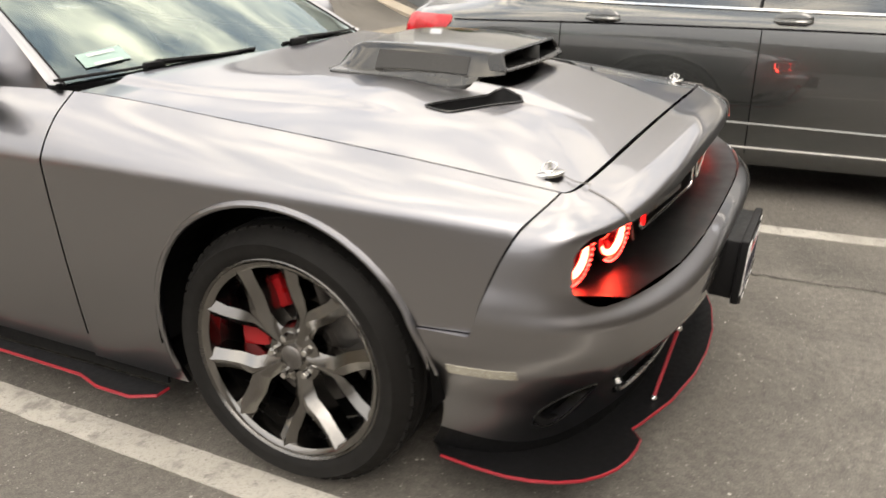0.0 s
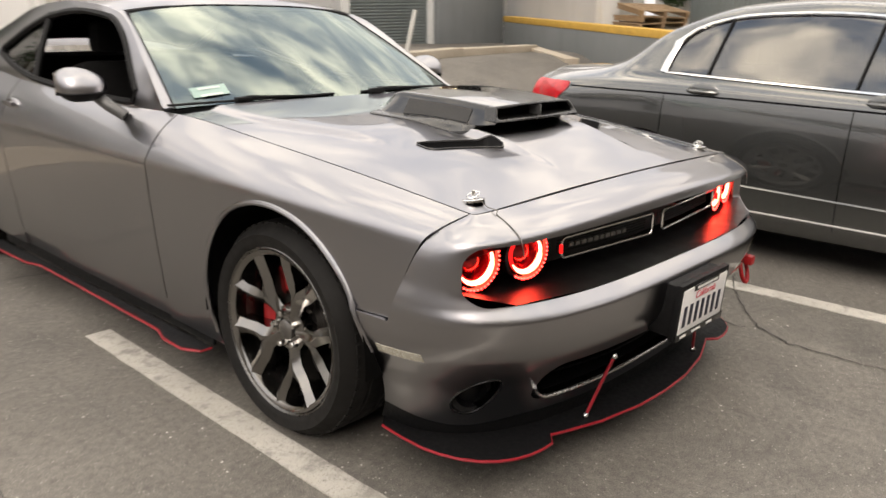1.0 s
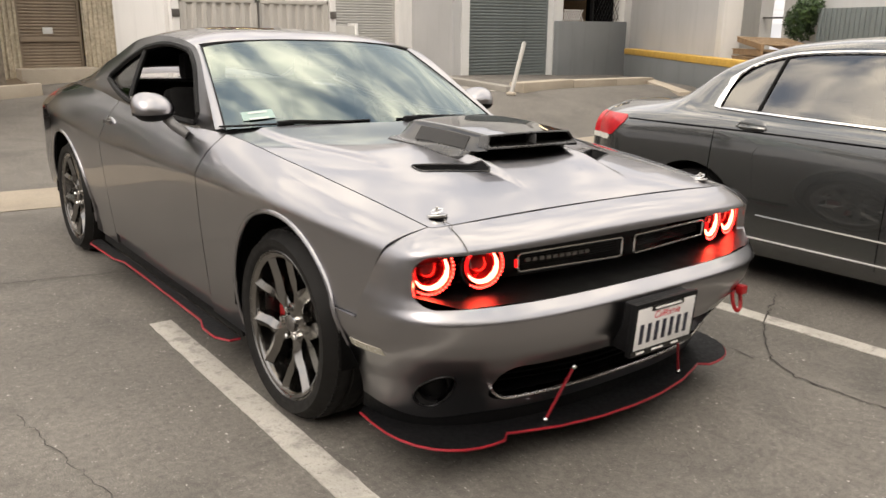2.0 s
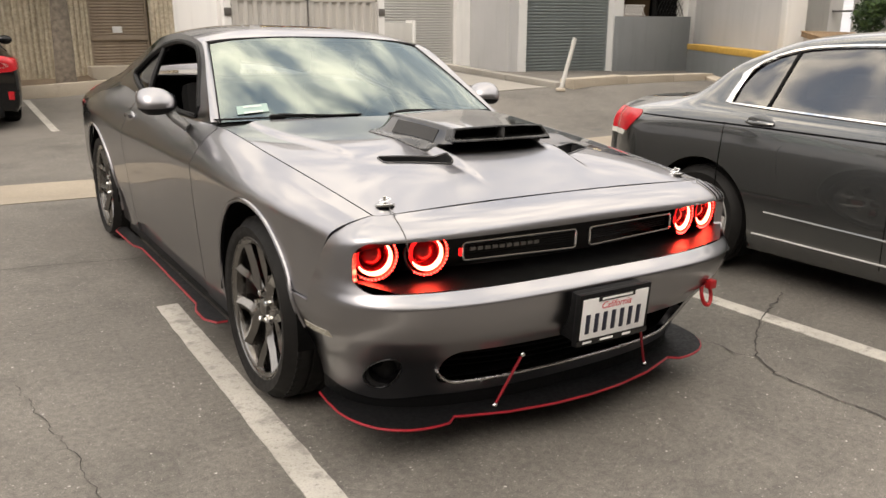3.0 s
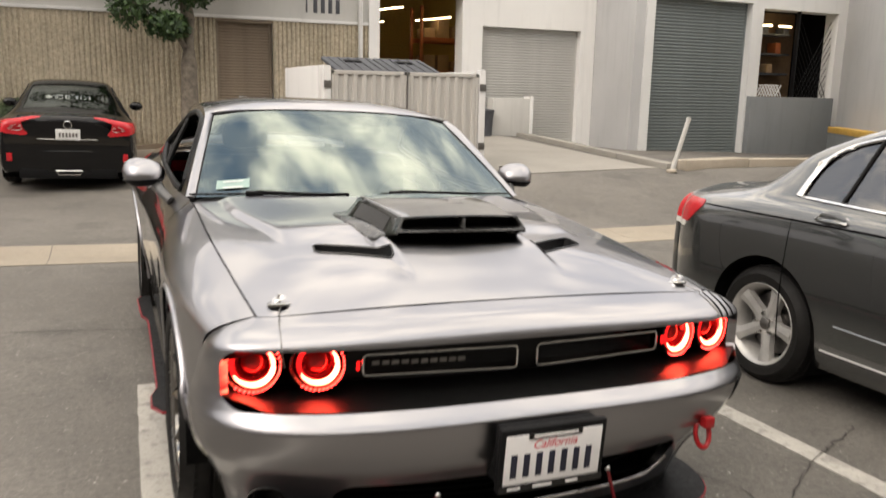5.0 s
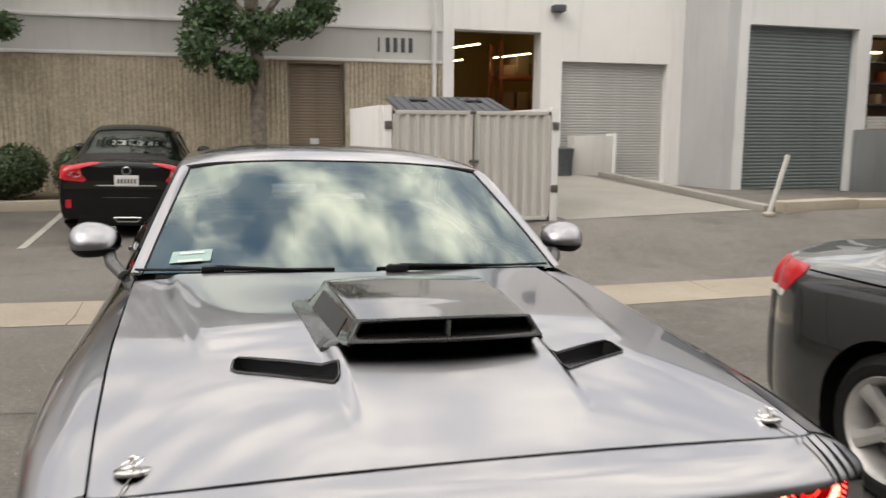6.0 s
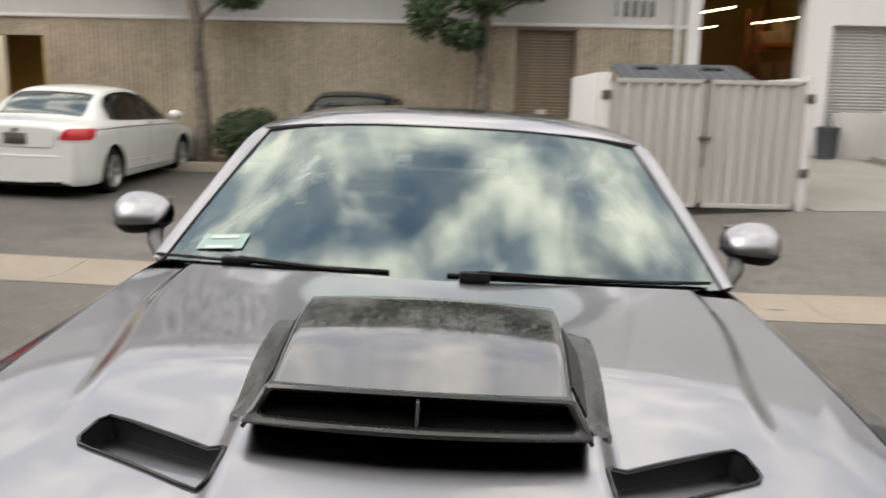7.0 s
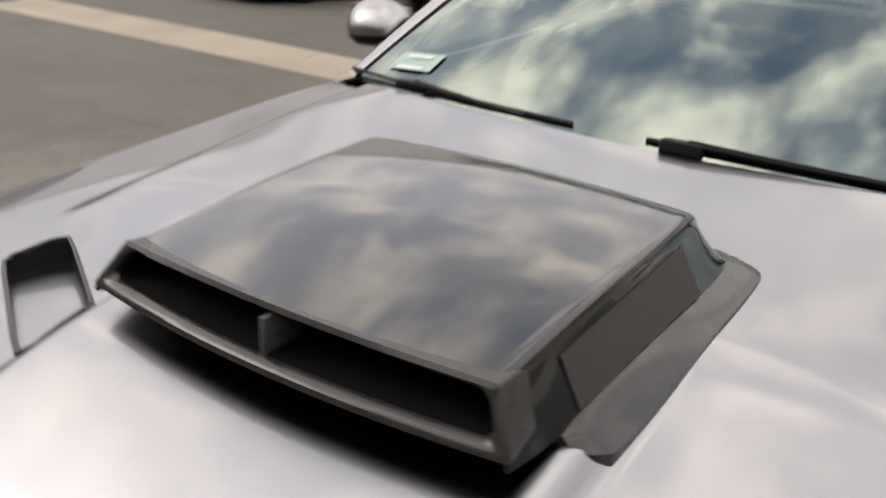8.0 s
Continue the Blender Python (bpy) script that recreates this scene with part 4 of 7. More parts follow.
# ---- wheels ----
def wheel(parent, x, y, sign, radius=0.362, width=0.25, rim_r=0.262, style="fork", rim_mat=None, caliper=True, hub_z=None):
    """One road wheel; its outer face looks along sign * x."""
    rim_mat = rim_mat or DARK_CHROME
    m = pose(x, y, hub_z or radius, 0, 90 * sign, 0)
    h = width / 2
    barrel = lathe("wheel", [(rim_r + 0.004, -h + 0.01), (rim_r - 0.012, -h + 0.02), (rim_r - 0.03, -0.02), (rim_r - 0.022, h - 0.045), (rim_r - 0.008, h - 0.012),
                             (rim_r + 0.006, h - 0.002), (rim_r + 0.012, h - 0.006)], RIM_DARK if style == "fork" else rim_mat, parent, 56, m)
    bm = bmesh.new()
    r = radius
    lathe_into(bm, [(rim_r + 0.002, -h + 0.01), (rim_r + 0.03, -h - 0.006), ((rim_r + r) / 2, -h - 0.010), (r - 0.028, -h + 0.008), (r - 0.010, -h + 0.030),
                    (r, -h + 0.055), (r, -0.045), (r - 0.009, -0.042), (r - 0.009, -0.032), (r, -0.029), (r, 0.029), (r - 0.009, 0.032), (r - 0.009, 0.042), (r, 0.045),
                    (r, h - 0.055), (r - 0.010, h - 0.030), (r - 0.028, h - 0.008), ((rim_r + r) / 2 + 0.006, h + 0.010), ((rim_r + r) / 2, h + 0.008), (rim_r + 0.03, h + 0.006),
                    (rim_r + 0.018, h + 0.004), (rim_r + 0.004, h - 0.008)], 72, m)
    # shoulder blocks of the tread
    for k in range(60):
        a = math.tau * k / 60
        for s2 in (-1, 1):
            add_box(bm, (r - 0.014, -0.013, s2 * (h - 0.043) - 0.011), (r - 0.0035, 0.013, s2 * (h - 0.043) + 0.011), 0, m @ Matrix.Rotation(a, 4, "Z"))
    bmesh.ops.recalc_face_normals(bm, faces=bm.faces)
    part("tyre", bm, RUBBER, barrel, "black road tyre")
    if style == "fork":
        lathe("rim_face", [(rim_r - 0.002, h - 0.006), (rim_r - 0.010, h - 0.009), (rim_r - 0.019, h - 0.016), (rim_r - 0.024, h - 0.055)], rim_mat, barrel, 56, m)
    lathe("brake_disc", [(0.05, -0.03), (0.172, -0.03), (0.172, -0.005), (0.085, -0.003), (0.085, 0.02), (0.0, 0.022)], STEEL, barrel, 40, m)
    # near-black sheet behind the spokes stands in for shade inside the wheel
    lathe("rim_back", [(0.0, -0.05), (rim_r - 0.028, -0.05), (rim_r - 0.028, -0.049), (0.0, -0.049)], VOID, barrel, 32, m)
    if caliper:
        bm = bmesh.new()
        sect = [(0.122, -0.02), (0.122, 0.026), (0.130, 0.032), (0.200, 0.032), (0.210, 0.024), (0.210, -0.02)]
        rings = []
        for a in range(18, 99, 5):
            c, s = math.cos(radians(a)), math.sin(radians(a))
            rings.append([bm.verts.new(m @ Vector((rr * c, rr * s, zz))) for rr, zz in sect])
        for p, q in zip(rings, rings[1:]):
            for i in range(6):
                bm.faces.new((p[i], p[(i + 1) % 6], q[(i + 1) % 6], q[i]))
        bm.faces.new(rings[0])
        bm.faces.new(rings[-1][::-1])
        bmesh.ops.recalc_face_normals(bm, faces=bm.faces)
        part("caliper", bm, RED_PAINT, barrel, "red brake caliper")

    R = rim_r - (0.008 if style == "fork" else 0.014)
    for k in range(5):
        bm = bmesh.new()
        zc = lambda px, py: h - 0.052 + 0.034 * (math.hypot(px, py) / R) ** 1.5
        if style == "fork":
            # a stem that forks into two ridged arms, open between them
            for s2 in (-1, 1):
                crest = [(0.042, 0.003 * s2), (0.090, 0.003 * s2), (0.134, 0.012 * s2), (0.170, 0.043 * s2), (0.210, 0.068 * s2), (R, 0.094 * s2)]
                outs = [(0.036, 0.038 * s2), (0.085, 0.029 * s2), (0.122, 0.036 * s2), (0.160, 0.066 * s2), (0.202, 0.090 * s2), (R - 0.022, 0.120 * s2)]
                ins = [(0.045, 0.0), (0.100, 0.0), (0.156, 0.001 * s2), (0.186, 0.022 * s2), (0.218, 0.044 * s2), (R + 0.003, 0.062 * s2)]
                A = [bm.verts.new((px, py, zc(px, py) + (0.009 if n < 2 else 0.003 if n == 2 else -0.004))) for n, (px, py) in enumerate(ins)]
                B = [bm.verts.new((px, py, zc(px, py) + 0.009)) for px, py in crest]
                C = [bm.verts.new((px, py, zc(px, py) - 0.010)) for px, py in outs]
                D = [bm.verts.new((px, py * 1.02, zc(px, py) - 0.055)) for px, py in outs]
                E = [bm.verts.new((px, py, zc(px, py) - 0.055)) for px, py in ins]
                for i in range(5):
                    for a, b in ((A, B), (B, C), (C, D), (E, A)):
                        bm.faces.new((a[i], a[i + 1], b[i + 1], b[i]))
        else:
            for s2 in (-1, 1):
                outline = [(0.04, 0.0), (0.04, 0.034 * s2), (0.13, 0.030 * s2), (R, 0.040 * s2), (R, 0.0)]
                A = [bm.verts.new((px, py, zc(px, py) + (0.008 if py == 0 else 0))) for px, py in outline]
                D = [bm.verts.new((px, py, zc(px, py) - 0.04)) for px, py in outline]
                bm.faces.new(A)
                for i in range(5):
                    bm.faces.new((A[i], A[(i + 1) % 5], D[(i + 1) % 5], D[i]))
        bmesh.ops.transform(bm, matrix=m @ Matrix.Rotation(math.tau * (k + 0.667) / 5, 4, "Z"), verts=bm.verts)
        bmesh.ops.recalc_face_normals(bm, faces=bm.faces)
        part("spoke", bm, rim_mat, barrel)
    lathe("hub", [(0.085, h - 0.085), (0.078, h - 0.052), (0.06, h - 0.046), (0.0, h - 0.046)], rim_mat, barrel, 32, m)
    lathe("hub_cap", [(0.033, h - 0.05), (0.033, h - 0.036), (0.028, h - 0.032), (0.0, h - 0.030)], STEEL, barrel, 28, m)
    for k in range(5):
        q = m @ Matrix.Rotation(math.tau * (k + 0.167) / 5, 4, "Z") @ Matrix.Translation((0.057, 0, h - 0.05))
        lathe("lug_nut", [(0.012, 0), (0.012, 0.022), (0.009, 0.027), (0, 0.028)], CHROME, barrel, 6, q)
    return barrel


for sign in (-1, 1):
    wheel(coupe, sign * 0.808, FRONT_AXLE, sign, rim_r=0.274, hub_z=HUB_Z)
    wheel(coupe, sign * 0.808, REAR_AXLE, sign, rim_r=0.274, hub_z=HUB_Z)
# ---- details of the coupe ----
RED_GLASS = plain("dark_red_projector", (0.30, 0.02, 0.02), 0.10, scale=20, metal=0.5)
for sign in (-1, 1):
    for cx, cy, r in ((0.778, 0.250, 0.067), (0.606, 0.212, 0.064)):
        m = pose(sign * cx, cy, 0.720, 90, 0, sign * 12)
        lamp = lathe("headlight", [(r + 0.012, -0.06), (r + 0.013, 0.008), (r + 0.008, 0.012), (r + 0.003, 0.004), (r - 0.004, -0.03), (0.045, -0.045), (0.04, -0.05)], BLACK_GLOSS, coupe, 40, m, label="red lit round headlight")
        lathe("halo", [(r - 0.005, 0.0), (r - 0.008, 0.004), (r - 0.016, 0.004), (r - 0.019, 0.0), (r - 0.005, 0.0)], HALO_DIM, lamp, 48, m)
        arc = [m @ Vector(((r - 0.011) * math.cos(a), (r - 0.011) * math.sin(a), 0.005)) for a in np.linspace(radians(-150), radians(45), 36)]
        tube("halo_arc", arc, lambda t: 0.0085 * math.sin(math.pi * (0.06 + 0.88 * t)) ** 0.9, HALO_HOT, lamp, sides=8)
        bm = bmesh.new()
        for k in range(22):
            a = radians(-125 + 200 * k / 21)
            bmesh.ops.create_uvsphere(bm, u_segments=8, v_segments=6, radius=0.0031, matrix=m @ Matrix.Translation(((r + 0.008) * math.cos(a), (r + 0.008) * math.sin(a), 0.013)))
        tagged(part("led_dots", bm, HALO, lamp), kind="stuff")
        lathe("reflector", [(r - 0.02, 0.0), (r - 0.030, -0.02), (0.038, -0.035), (0.037, -0.02), (0.028, -0.010), (0.014, -0.004), (0, -0.002)], RED_GLASS, lamp, 40, m)
    # thin red light at the outer end of the grille frame
    box("marker_light", (sign * 0.508 - 0.004, 0.152, 0.709), (sign * 0.508 + 0.004, 0.162, 0.736), HALO_DIM, coupe, 0.003)
    # grille frame: a rounded chrome loop
    pts = []
    for cxx, czz, a0 in ((0.478, 0.736, 0), (0.046, 0.740, 90), (0.046, 0.700, 180), (0.478, 0.703, 270)):
        for k in range(6):
            a = radians(a0 + 18 * k)
            x, z = cxx + 0.013 * math.cos(a), czz + 0.013 * math.sin(a)
            pts.append((sign * x, 0.128 + 0.16 * x * x, z))
    tube("grille_frame", pts, 0.0042, CHROME, coupe, True, 8, "thin bright grille surround")
    for k in range(5):
        z = 0.703 + 0.0085 * k
        tube("grille_bar", [(sign * x, 0.150 + 0.16 * x * x, z) for x in np.linspace(0.04, 0.485, 8)], 0.0022, BLACK_MATT, coupe, sides=5)
    # side marker lens
    P = np.zeros((14, 5, 3))
    for i, y in enumerate(np.linspace(0.325, 0.490, 14)):
        for k, z in enumerate(np.linspace(0.440, 0.466, 5)):
            zz = z - 0.01 * (y - 0.34) / 0.19
            d = 0.93 - 0.0 * y
            P[i, k] = (sign * d, y, zz)
    for i in range(14):
        for k in range(5):
            y, z = P[i, k, 1], P[i, k, 2]
            lo, hi = 0.5, 0.958
            for _ in range(24):
                mid = (lo + hi) / 2
                lo, hi = (mid, hi) if nose_y(mid, z) < y else (lo, mid)
            P[i, k, 0] = sign * (lo + 0.002)
    skin("side_marker", P, AMBER_LENS, coupe, (), 0.008, (0, 1.5, 0.45), "pale side marker lens")
    # fog lamp cup
    m = pose(sign * 0.735, nose_y(0.735, 0.305) + 0.012, 0.305, 82, 0, sign * 36)
    fog = lathe("fog_lamp", [(0.090, -0.060), (0.066, -0.036), (0.050, -0.036), (0.042, -0.07), (0.030, -0.066), (0.0, -0.06)], BLACK_MATT, coupe, 32, m, label="round black fog lamp pocket")
    rim_pts = []
    for k in range(32):
        a = math.tau * k / 32
        x, z = 0.735 + 0.045 * math.cos(a), 0.306 + 0.0715 * math.sin(a)
        rim_pts.append((sign * x, nose_y(x, z) + 0.001, z))
    tube("fog_bezel", rim_pts, 0.0035, BLACK_GLOSS, fog, True, 8)
    # support rod of the splitter
    rod = tube("splitter_rod", [(sign * 0.285, 0.085, 0.345), (sign * 0.368, 0.122, 0.158)], 0.0055, RED_TRIM, coupe, sides=8, label="red splitter support rod")
    for p in ((sign * 0.285, 0.085, 0.345), (sign * 0.368, 0.122, 0.158)):
        bm = bmesh.new()
        bmesh.ops.create_uvsphere(bm, u_segments=10, v_segments=8, radius=0.011, matrix=Matrix.Translation(p))
        part("rod_end", bm, CHROME, rod)
    # hood pin: plate, pin, clip ring and its lanyard
    px, py = sign * 0.69, 0.335
    pz = zf(px, py)
    plate = lathe("hood_pin", [(0.0, 0.004), (0.030, 0.004), (0.034, 0.002), (0.034, -0.004)], CHROME, coupe, 28, pose(px, py, pz + 0.001, -8, 0, 0), label="chrome hood pin with a wire lanyard")
    lathe("pin", [(0.0, 0.028), (0.005, 0.026), (0.006, 0.0)], CHROME, plate, 12, pose(px, py, pz + 0.003))
    tube("clip", [(px + 0.020 * math.cos(a), py + 0.016 * math.sin(a), pz + 0.016 + 0.006 * math.cos(a)) for a in np.linspace(0, math.tau, 20)], 0.0022, CHROME, plate, True, 6)
    wire = []
    for k in range(16):
        t = k / 15
        x = sign * (0.69 + 0.03 * math.sin(t * 2.2))
        y = py - 0.03 - t * 0.16
        if y > 0.27:
            z = zf(x, y) + 0.006
        else:
            z = 0.862 - (0.27 - y) * 0.95
        wire.append((x, min(y, nose_y(abs(x), min(z, 0.845)) - 0.004 if y < 0.27 else y), z))
    tube("lanyard", wire, 0.0016, STEEL, plate, sides=5)
    # door mirror on a slanting arm
    bm = bmesh.new()
    bmesh.ops.create_uvsphere(bm, u_segments=28, v_segments=18, radius=1.0)
    for v in bm.verts:
        x, y, z = v.co
        s = 1 / max(abs(x) ** 2.2 + abs(y) ** 2.2 + abs(z) ** 2.2, 1e-6) ** (1 / 2.2)
        v.co = Vector((x * s * 0.094, min(y * s, 0.55) * 0.085, max(z * s, -0.85) * (0.066 + 0.010 * x * sign)))
        v.co.y += 0.35 * v.co.z
    bmesh.ops.transform(bm, matrix=pose(sign * 0.970, 2.115, 1.072, 0, 0, sign * -10), verts=bm.verts)
    mirror = part("door_mirror", bm, SILVER, coupe, "silver door mirror on a dark arm")
    bm = bmesh.new()
    bmesh.ops.create_uvsphere(bm, u_segments=28, v_segments=18, radius=1.0)
    for v in bm.verts:
        x, y, z = v.co
        s = 1 / max(abs(x) ** 2.2 + abs(y) ** 2.2 + abs(z) ** 2.2, 1e-6) ** (1 / 2.2)
        v.co = Vector((x * s * 0.0955, min(y * s, 0.55) * 0.0865, min(max(z * s, -0.87), -0.42) * (0.066 + 0.010 * x * sign)))
        v.co.y += 0.35 * v.co.z
    bmesh.ops.transform(bm, matrix=pose(sign * 0.970, 2.115, 1.072, 0, 0, sign * -10), verts=bm.verts)
    part("mirror_skirt", bm, BLACK_MATT, mirror, "dark lower half of the mirror")
    box("mirror_glass", (-0.078, 0.044, -0.042), (0.078, 0.050, 0.046), CHROME, mirror, 0.002, m=pose(sign * 0.970, 2.115, 1.072, 0, 0, sign * -10))
    tube("mirror_arm", [(sign * 0.925, 2.10, 1.035), (sign * 0.905, 2.03, 0.995), (sign * 0.862, 1.985, 0.955)], lambda t: 0.026 - 0.004 * t, plain("mirror_arm_grey", (0.09, 0.09, 0.09), 0.35), mirror, sides=10)
    # door handle: scooped cup and a lever
    hx = flank_x(3.02, 0.915)
    bm = bmesh.new()
    bmesh.ops.create_uvsphere(bm, u_segments=20, v_segments=12, radius=1.0)
    bmesh.ops.transform(bm, matrix=pose(sign * (hx - 0.006), 3.02, 0.915) @ Matrix.Diagonal((0.016, 0.075, 0.034, 1)), verts=bm.verts)
    handle = part("door_handle", bm, SILVER, coupe)
    box("lever", (-0.008, -0.055, -0.010), (0.010, 0.055, 0.010), SILVER, handle, 0.004, m=pose(sign * (hx + 0.016), 3.02, 0.922))
    # side skirt plate with a red edge
    outer = [(0.90, 1.40), (0.945, 1.40), (0.982, 1.47), (0.980, 1.60), (0.950, 1.70), (0.938, 2.5), (0.936, 2.85), (0.965, 2.95), (0.975, 3.38), (0.94, 3.44), (0.90, 3.44)]
    skirt = slab("side_skirt", [(sign * x, y) for x, y in outer], 0.155, 0.167, BLACK_MATT, coupe, "black side skirt with a red edge")
    tube("skirt_edge", [(sign * (x + 0.002), y, 0.161) for x, y in outer[:-1]], 0.0055, RED_TRIM, skirt, sides=6)
    box("skirt_wall", (sign * 0.875 - 0.006, 1.42, 0.160), (sign * 0.875 + 0.006, 3.42, 0.235), BLACK_MATT, skirt, 0.002)

# badge on the grille, a plain grey bar with small steps
for k in range(10):
    x = -0.468 + 0.0275 * k
    box("badge_bar", (x, 0.120 + 0.16 * x * x, 0.7215), (x + 0.021, 0.126 + 0.16 * x * x, 0.7335), STEEL, coupe, 0.001)

# splitter: flat black blade with winglets and a red edge
half = [(0.0, 0.040), (0.16, 0.048), (0.34, 0.080), (0.49, 0.130), (0.525, 0.145), (0.565, 0.112), (0.61, 0.112), (0.66, 0.119), (0.71, 0.136), (0.752, 0.163), (0.790, 0.200), (0.820, 0.250), (0.840, 0.31), (0.850, 0.37), (0.848, 0.46), (0.838, 0.55)]
outline = [(-x, y) for x, y in reversed(half)] + half[1:] + [(0.78, 0.60), (0.60, 0.50), (-0.60, 0.50), (-0.78, 0.60)]
splitter = slab("splitter", outline, 0.138, 0.150, BLACK_MATT, coupe, "matt black front splitter with red edging")
tube("splitter_edge", [(x, y - 0.001, 0.144) for x, y in [(-a, b) for a, b in reversed(half)] + half[1:]], 0.0048, RED_TRIM, splitter, sides=8)
for x in (-0.5, 0.5):
    box("splitter_stay", (x - 0.03, 0.35, 0.140), (x + 0.03, 0.42, 0.30), BLACK_MATT, splitter)

# bright lip along the lower edge of the intake, turned up at its ends
pts = []
for k in range(61):
    u = -1 + k / 30
    x = 0.578 * math.sin(u * math.pi / 2) if abs(u) > 0.8 else 0.578 * math.sin(0.4 * math.pi) * u / 0.8
    z = 0.251 + 0.060 * max(0.0, (abs(x) - 0.49) / 0.088) ** 2.2
    pts.append((x, nose_y(x, z) - 0.001, z))
tube("intake_lip", pts, 0.0065, plain("satin_silver_lip", (0.50, 0.49, 0.48), 0.24, metal=0.9, scale=4, vary=0.03), coupe, sides=10, label="satin silver lip below the intake")
for k in range(6):
    z = 0.275 + 0.021 * k
    tube("intake_bar", [(x, 0.19 + 0.12 * (x / 0.575) ** 2, z) for x in np.linspace(-0.54, 0.54, 15)], 0.0028, BLACK_MATT, coupe, sides=5)

# wrapped corner of the tail lamp on each rear quarter
for sign in (-1, 1):
    P = np.zeros((10, 5, 3))
    for i, y in enumerate(np.linspace(4.47, 4.66, 10)):
        for k, z in enumerate(np.linspace(0.955, 1.005, 5)):
            zz = z - 0.02 * (1 - i / 9) * (k - 2) / 2
            P[i, k] = (sign * (flank_x(y, zz) + 0.003), y, zz)
    skin("tail_lamp_corner", P, RED_LENS, coupe, (), 0.006, (0, 4.0, 0.6), "red corner of the tail lamp")

# licence plate on its thick black bracket
PLATE_WHITE = plain("plate_white", (0.72, 0.71, 0.70), 0.4, scale=15, vary=0.05)
INK = plain("plate_ink", (0.012, 0.013, 0.028), 0.5)
RED_INK = plain("plate_red_ink", (0.55, 0.03, 0.05), 0.5)
pm = pose(0.0, -0.045, 0.485, 4, 0, 0)
lp = box("licence_plate", (-0.168, -0.010, -0.095), (0.168, 0.012, 0.095), BLACK_MATT, coupe, 0.006, "white licence plate in a black frame", pm)
box("plate_bracket", (-0.155, 0.004, -0.088), (0.155, 0.095, 0.088), BLACK_MATT, lp, 0.012, m=pm)
box("plate_sheet", (-0.1525, -0.0125, -0.0765), (0.1525, -0.009, 0.0765), PLATE_WHITE, lp, 0.001, m=pm)
for k in range(7):
    x = -0.134 + 0.0395 * k
    box("number_bar", (x, -0.0140, -0.050), (x + 0.019, -0.0124, 0.020), INK, lp, 0.0005, m=pm)
box("frame_lip_top", (-0.085, -0.0155, 0.062), (0.085, -0.0095, 0.082), BLACK_GLOSS, lp, 0.002, m=pm)
box("frame_lip_bottom", (-0.165, -0.0155, -0.092), (0.165, -0.0095, -0.070), BLACK_GLOSS, lp, 0.002, m=pm)
for x0, x1 in ((-0.14, -0.10), (-0.06, 0.0), (0.045, 0.085)):
    box("frame_bar", (x0, -0.0165, -0.085), (x1, -0.0150, -0.077), PLATE_WHITE, lp, 0.0005, m=pm)
box("frame_bar", (-0.07, -0.0165, 0.067), (0.07, -0.0150, 0.075), PLATE_WHITE, lp, 0.0005, m=pm)
txt = bpy.data.curves.new("state_name", "FONT")
txt.body, txt.size, txt.align_x, txt.extrude = "California", 0.036, "CENTER", 0.0004
txt.shear = 0.3
txt_ob = new("state_name", txt)
bpy.context.view_layer.update()
word = bpy.data.meshes.new_from_object(txt_ob.evaluated_get(bpy.context.evaluated_depsgraph_get()))
bpy.data.objects.remove(txt_ob)
word.transform(pm @ pose(0, -0.0132, 0.033, 90, 0, 0))
word.materials.clear()
word.materials.append(RED_INK)
wob = new("state_name", word)
wob.parent = lp

# red tow hook
hook = tube("tow_hook", [(0.63 + 0.027 * math.sin(a), 0.066 - 0.012 * math.cos(a), 0.425 - 0.045 * math.cos(a)) for a in np.linspace(0, math.tau, 24)], 0.008, RED_PAINT, coupe, True, 8, "red metal tow hook")
tube("hook_arm", [(0.63, 0.05, 0.468), (0.63, 0.16, 0.470)], 0.010, RED_PAINT, hook)
box("hook_clamp", (0.612, 0.035, 0.452), (0.650, 0.065, 0.488), RED_PAINT, hook, 0.006)

# three dark claw stripes on the nose corner
for k in range(3):
    x = 0.735 + 0.032 * k
    pts = [(x + 0.0 * t, nose_y(x, 0.852 - 0.070 * t) - 0.0005, 0.850 - 0.066 * t) for t in np.linspace(0.05, 1, 8)]
    tube("claw_stripe", pts, lambda t: 0.0045 - 0.003 * abs(t - 0.5), BLACK_MATT, coupe, sides=5)
    x = 0.800 + 0.028 * k
    pts = [(x + 0.004 * t, nose_y(x + 0.004 * t, 0.575 - 0.11 * t) - 0.0005, 0.575 - 0.11 * t) for t in np.linspace(0, 1 - 0.12 * k, 10)]
    tube("claw_stripe", pts, lambda t: 0.006 - 0.0045 * t, BLACK_MATT, coupe, sides=5)

# wipers
for x0, x1, hump in ((-0.80, -0.13, -0.53), (0.02, 0.74, 0.10)):
    pts, arm = [], []
    for x in np.linspace(x0, x1, 20):
        s = x / 0.815
        pts.append((x, 1.590 + 0.19 * s * s, 1.030 - 0.022 * s * s))
    wiper = tube("wiper_blade", pts, 0.0050, BLACK_MATT, coupe, sides=6)
    for t in np.linspace(0, 1, 14):
        x = hump + (x1 - 0.10 - hump) * t
        s = x / 0.815
        arm.append((x, 1.570 + 0.19 * s * s, 1.042 - 0.02 * s * s - 0.012 * t))
    tube("wiper_arm", arm, lambda t: 0.008 - 0.004 * t, BLACK_MATT, wiper, sides=6)
    s = hump / 0.815
    box("wiper_pivot", (hump - 0.05, 1.555 + 0.19 * s * s, 1.012), (hump + 0.03, 1.583 + 0.19 * s * s, 1.046 - 0.02 * s * s), BLACK_MATT, wiper, 0.012)

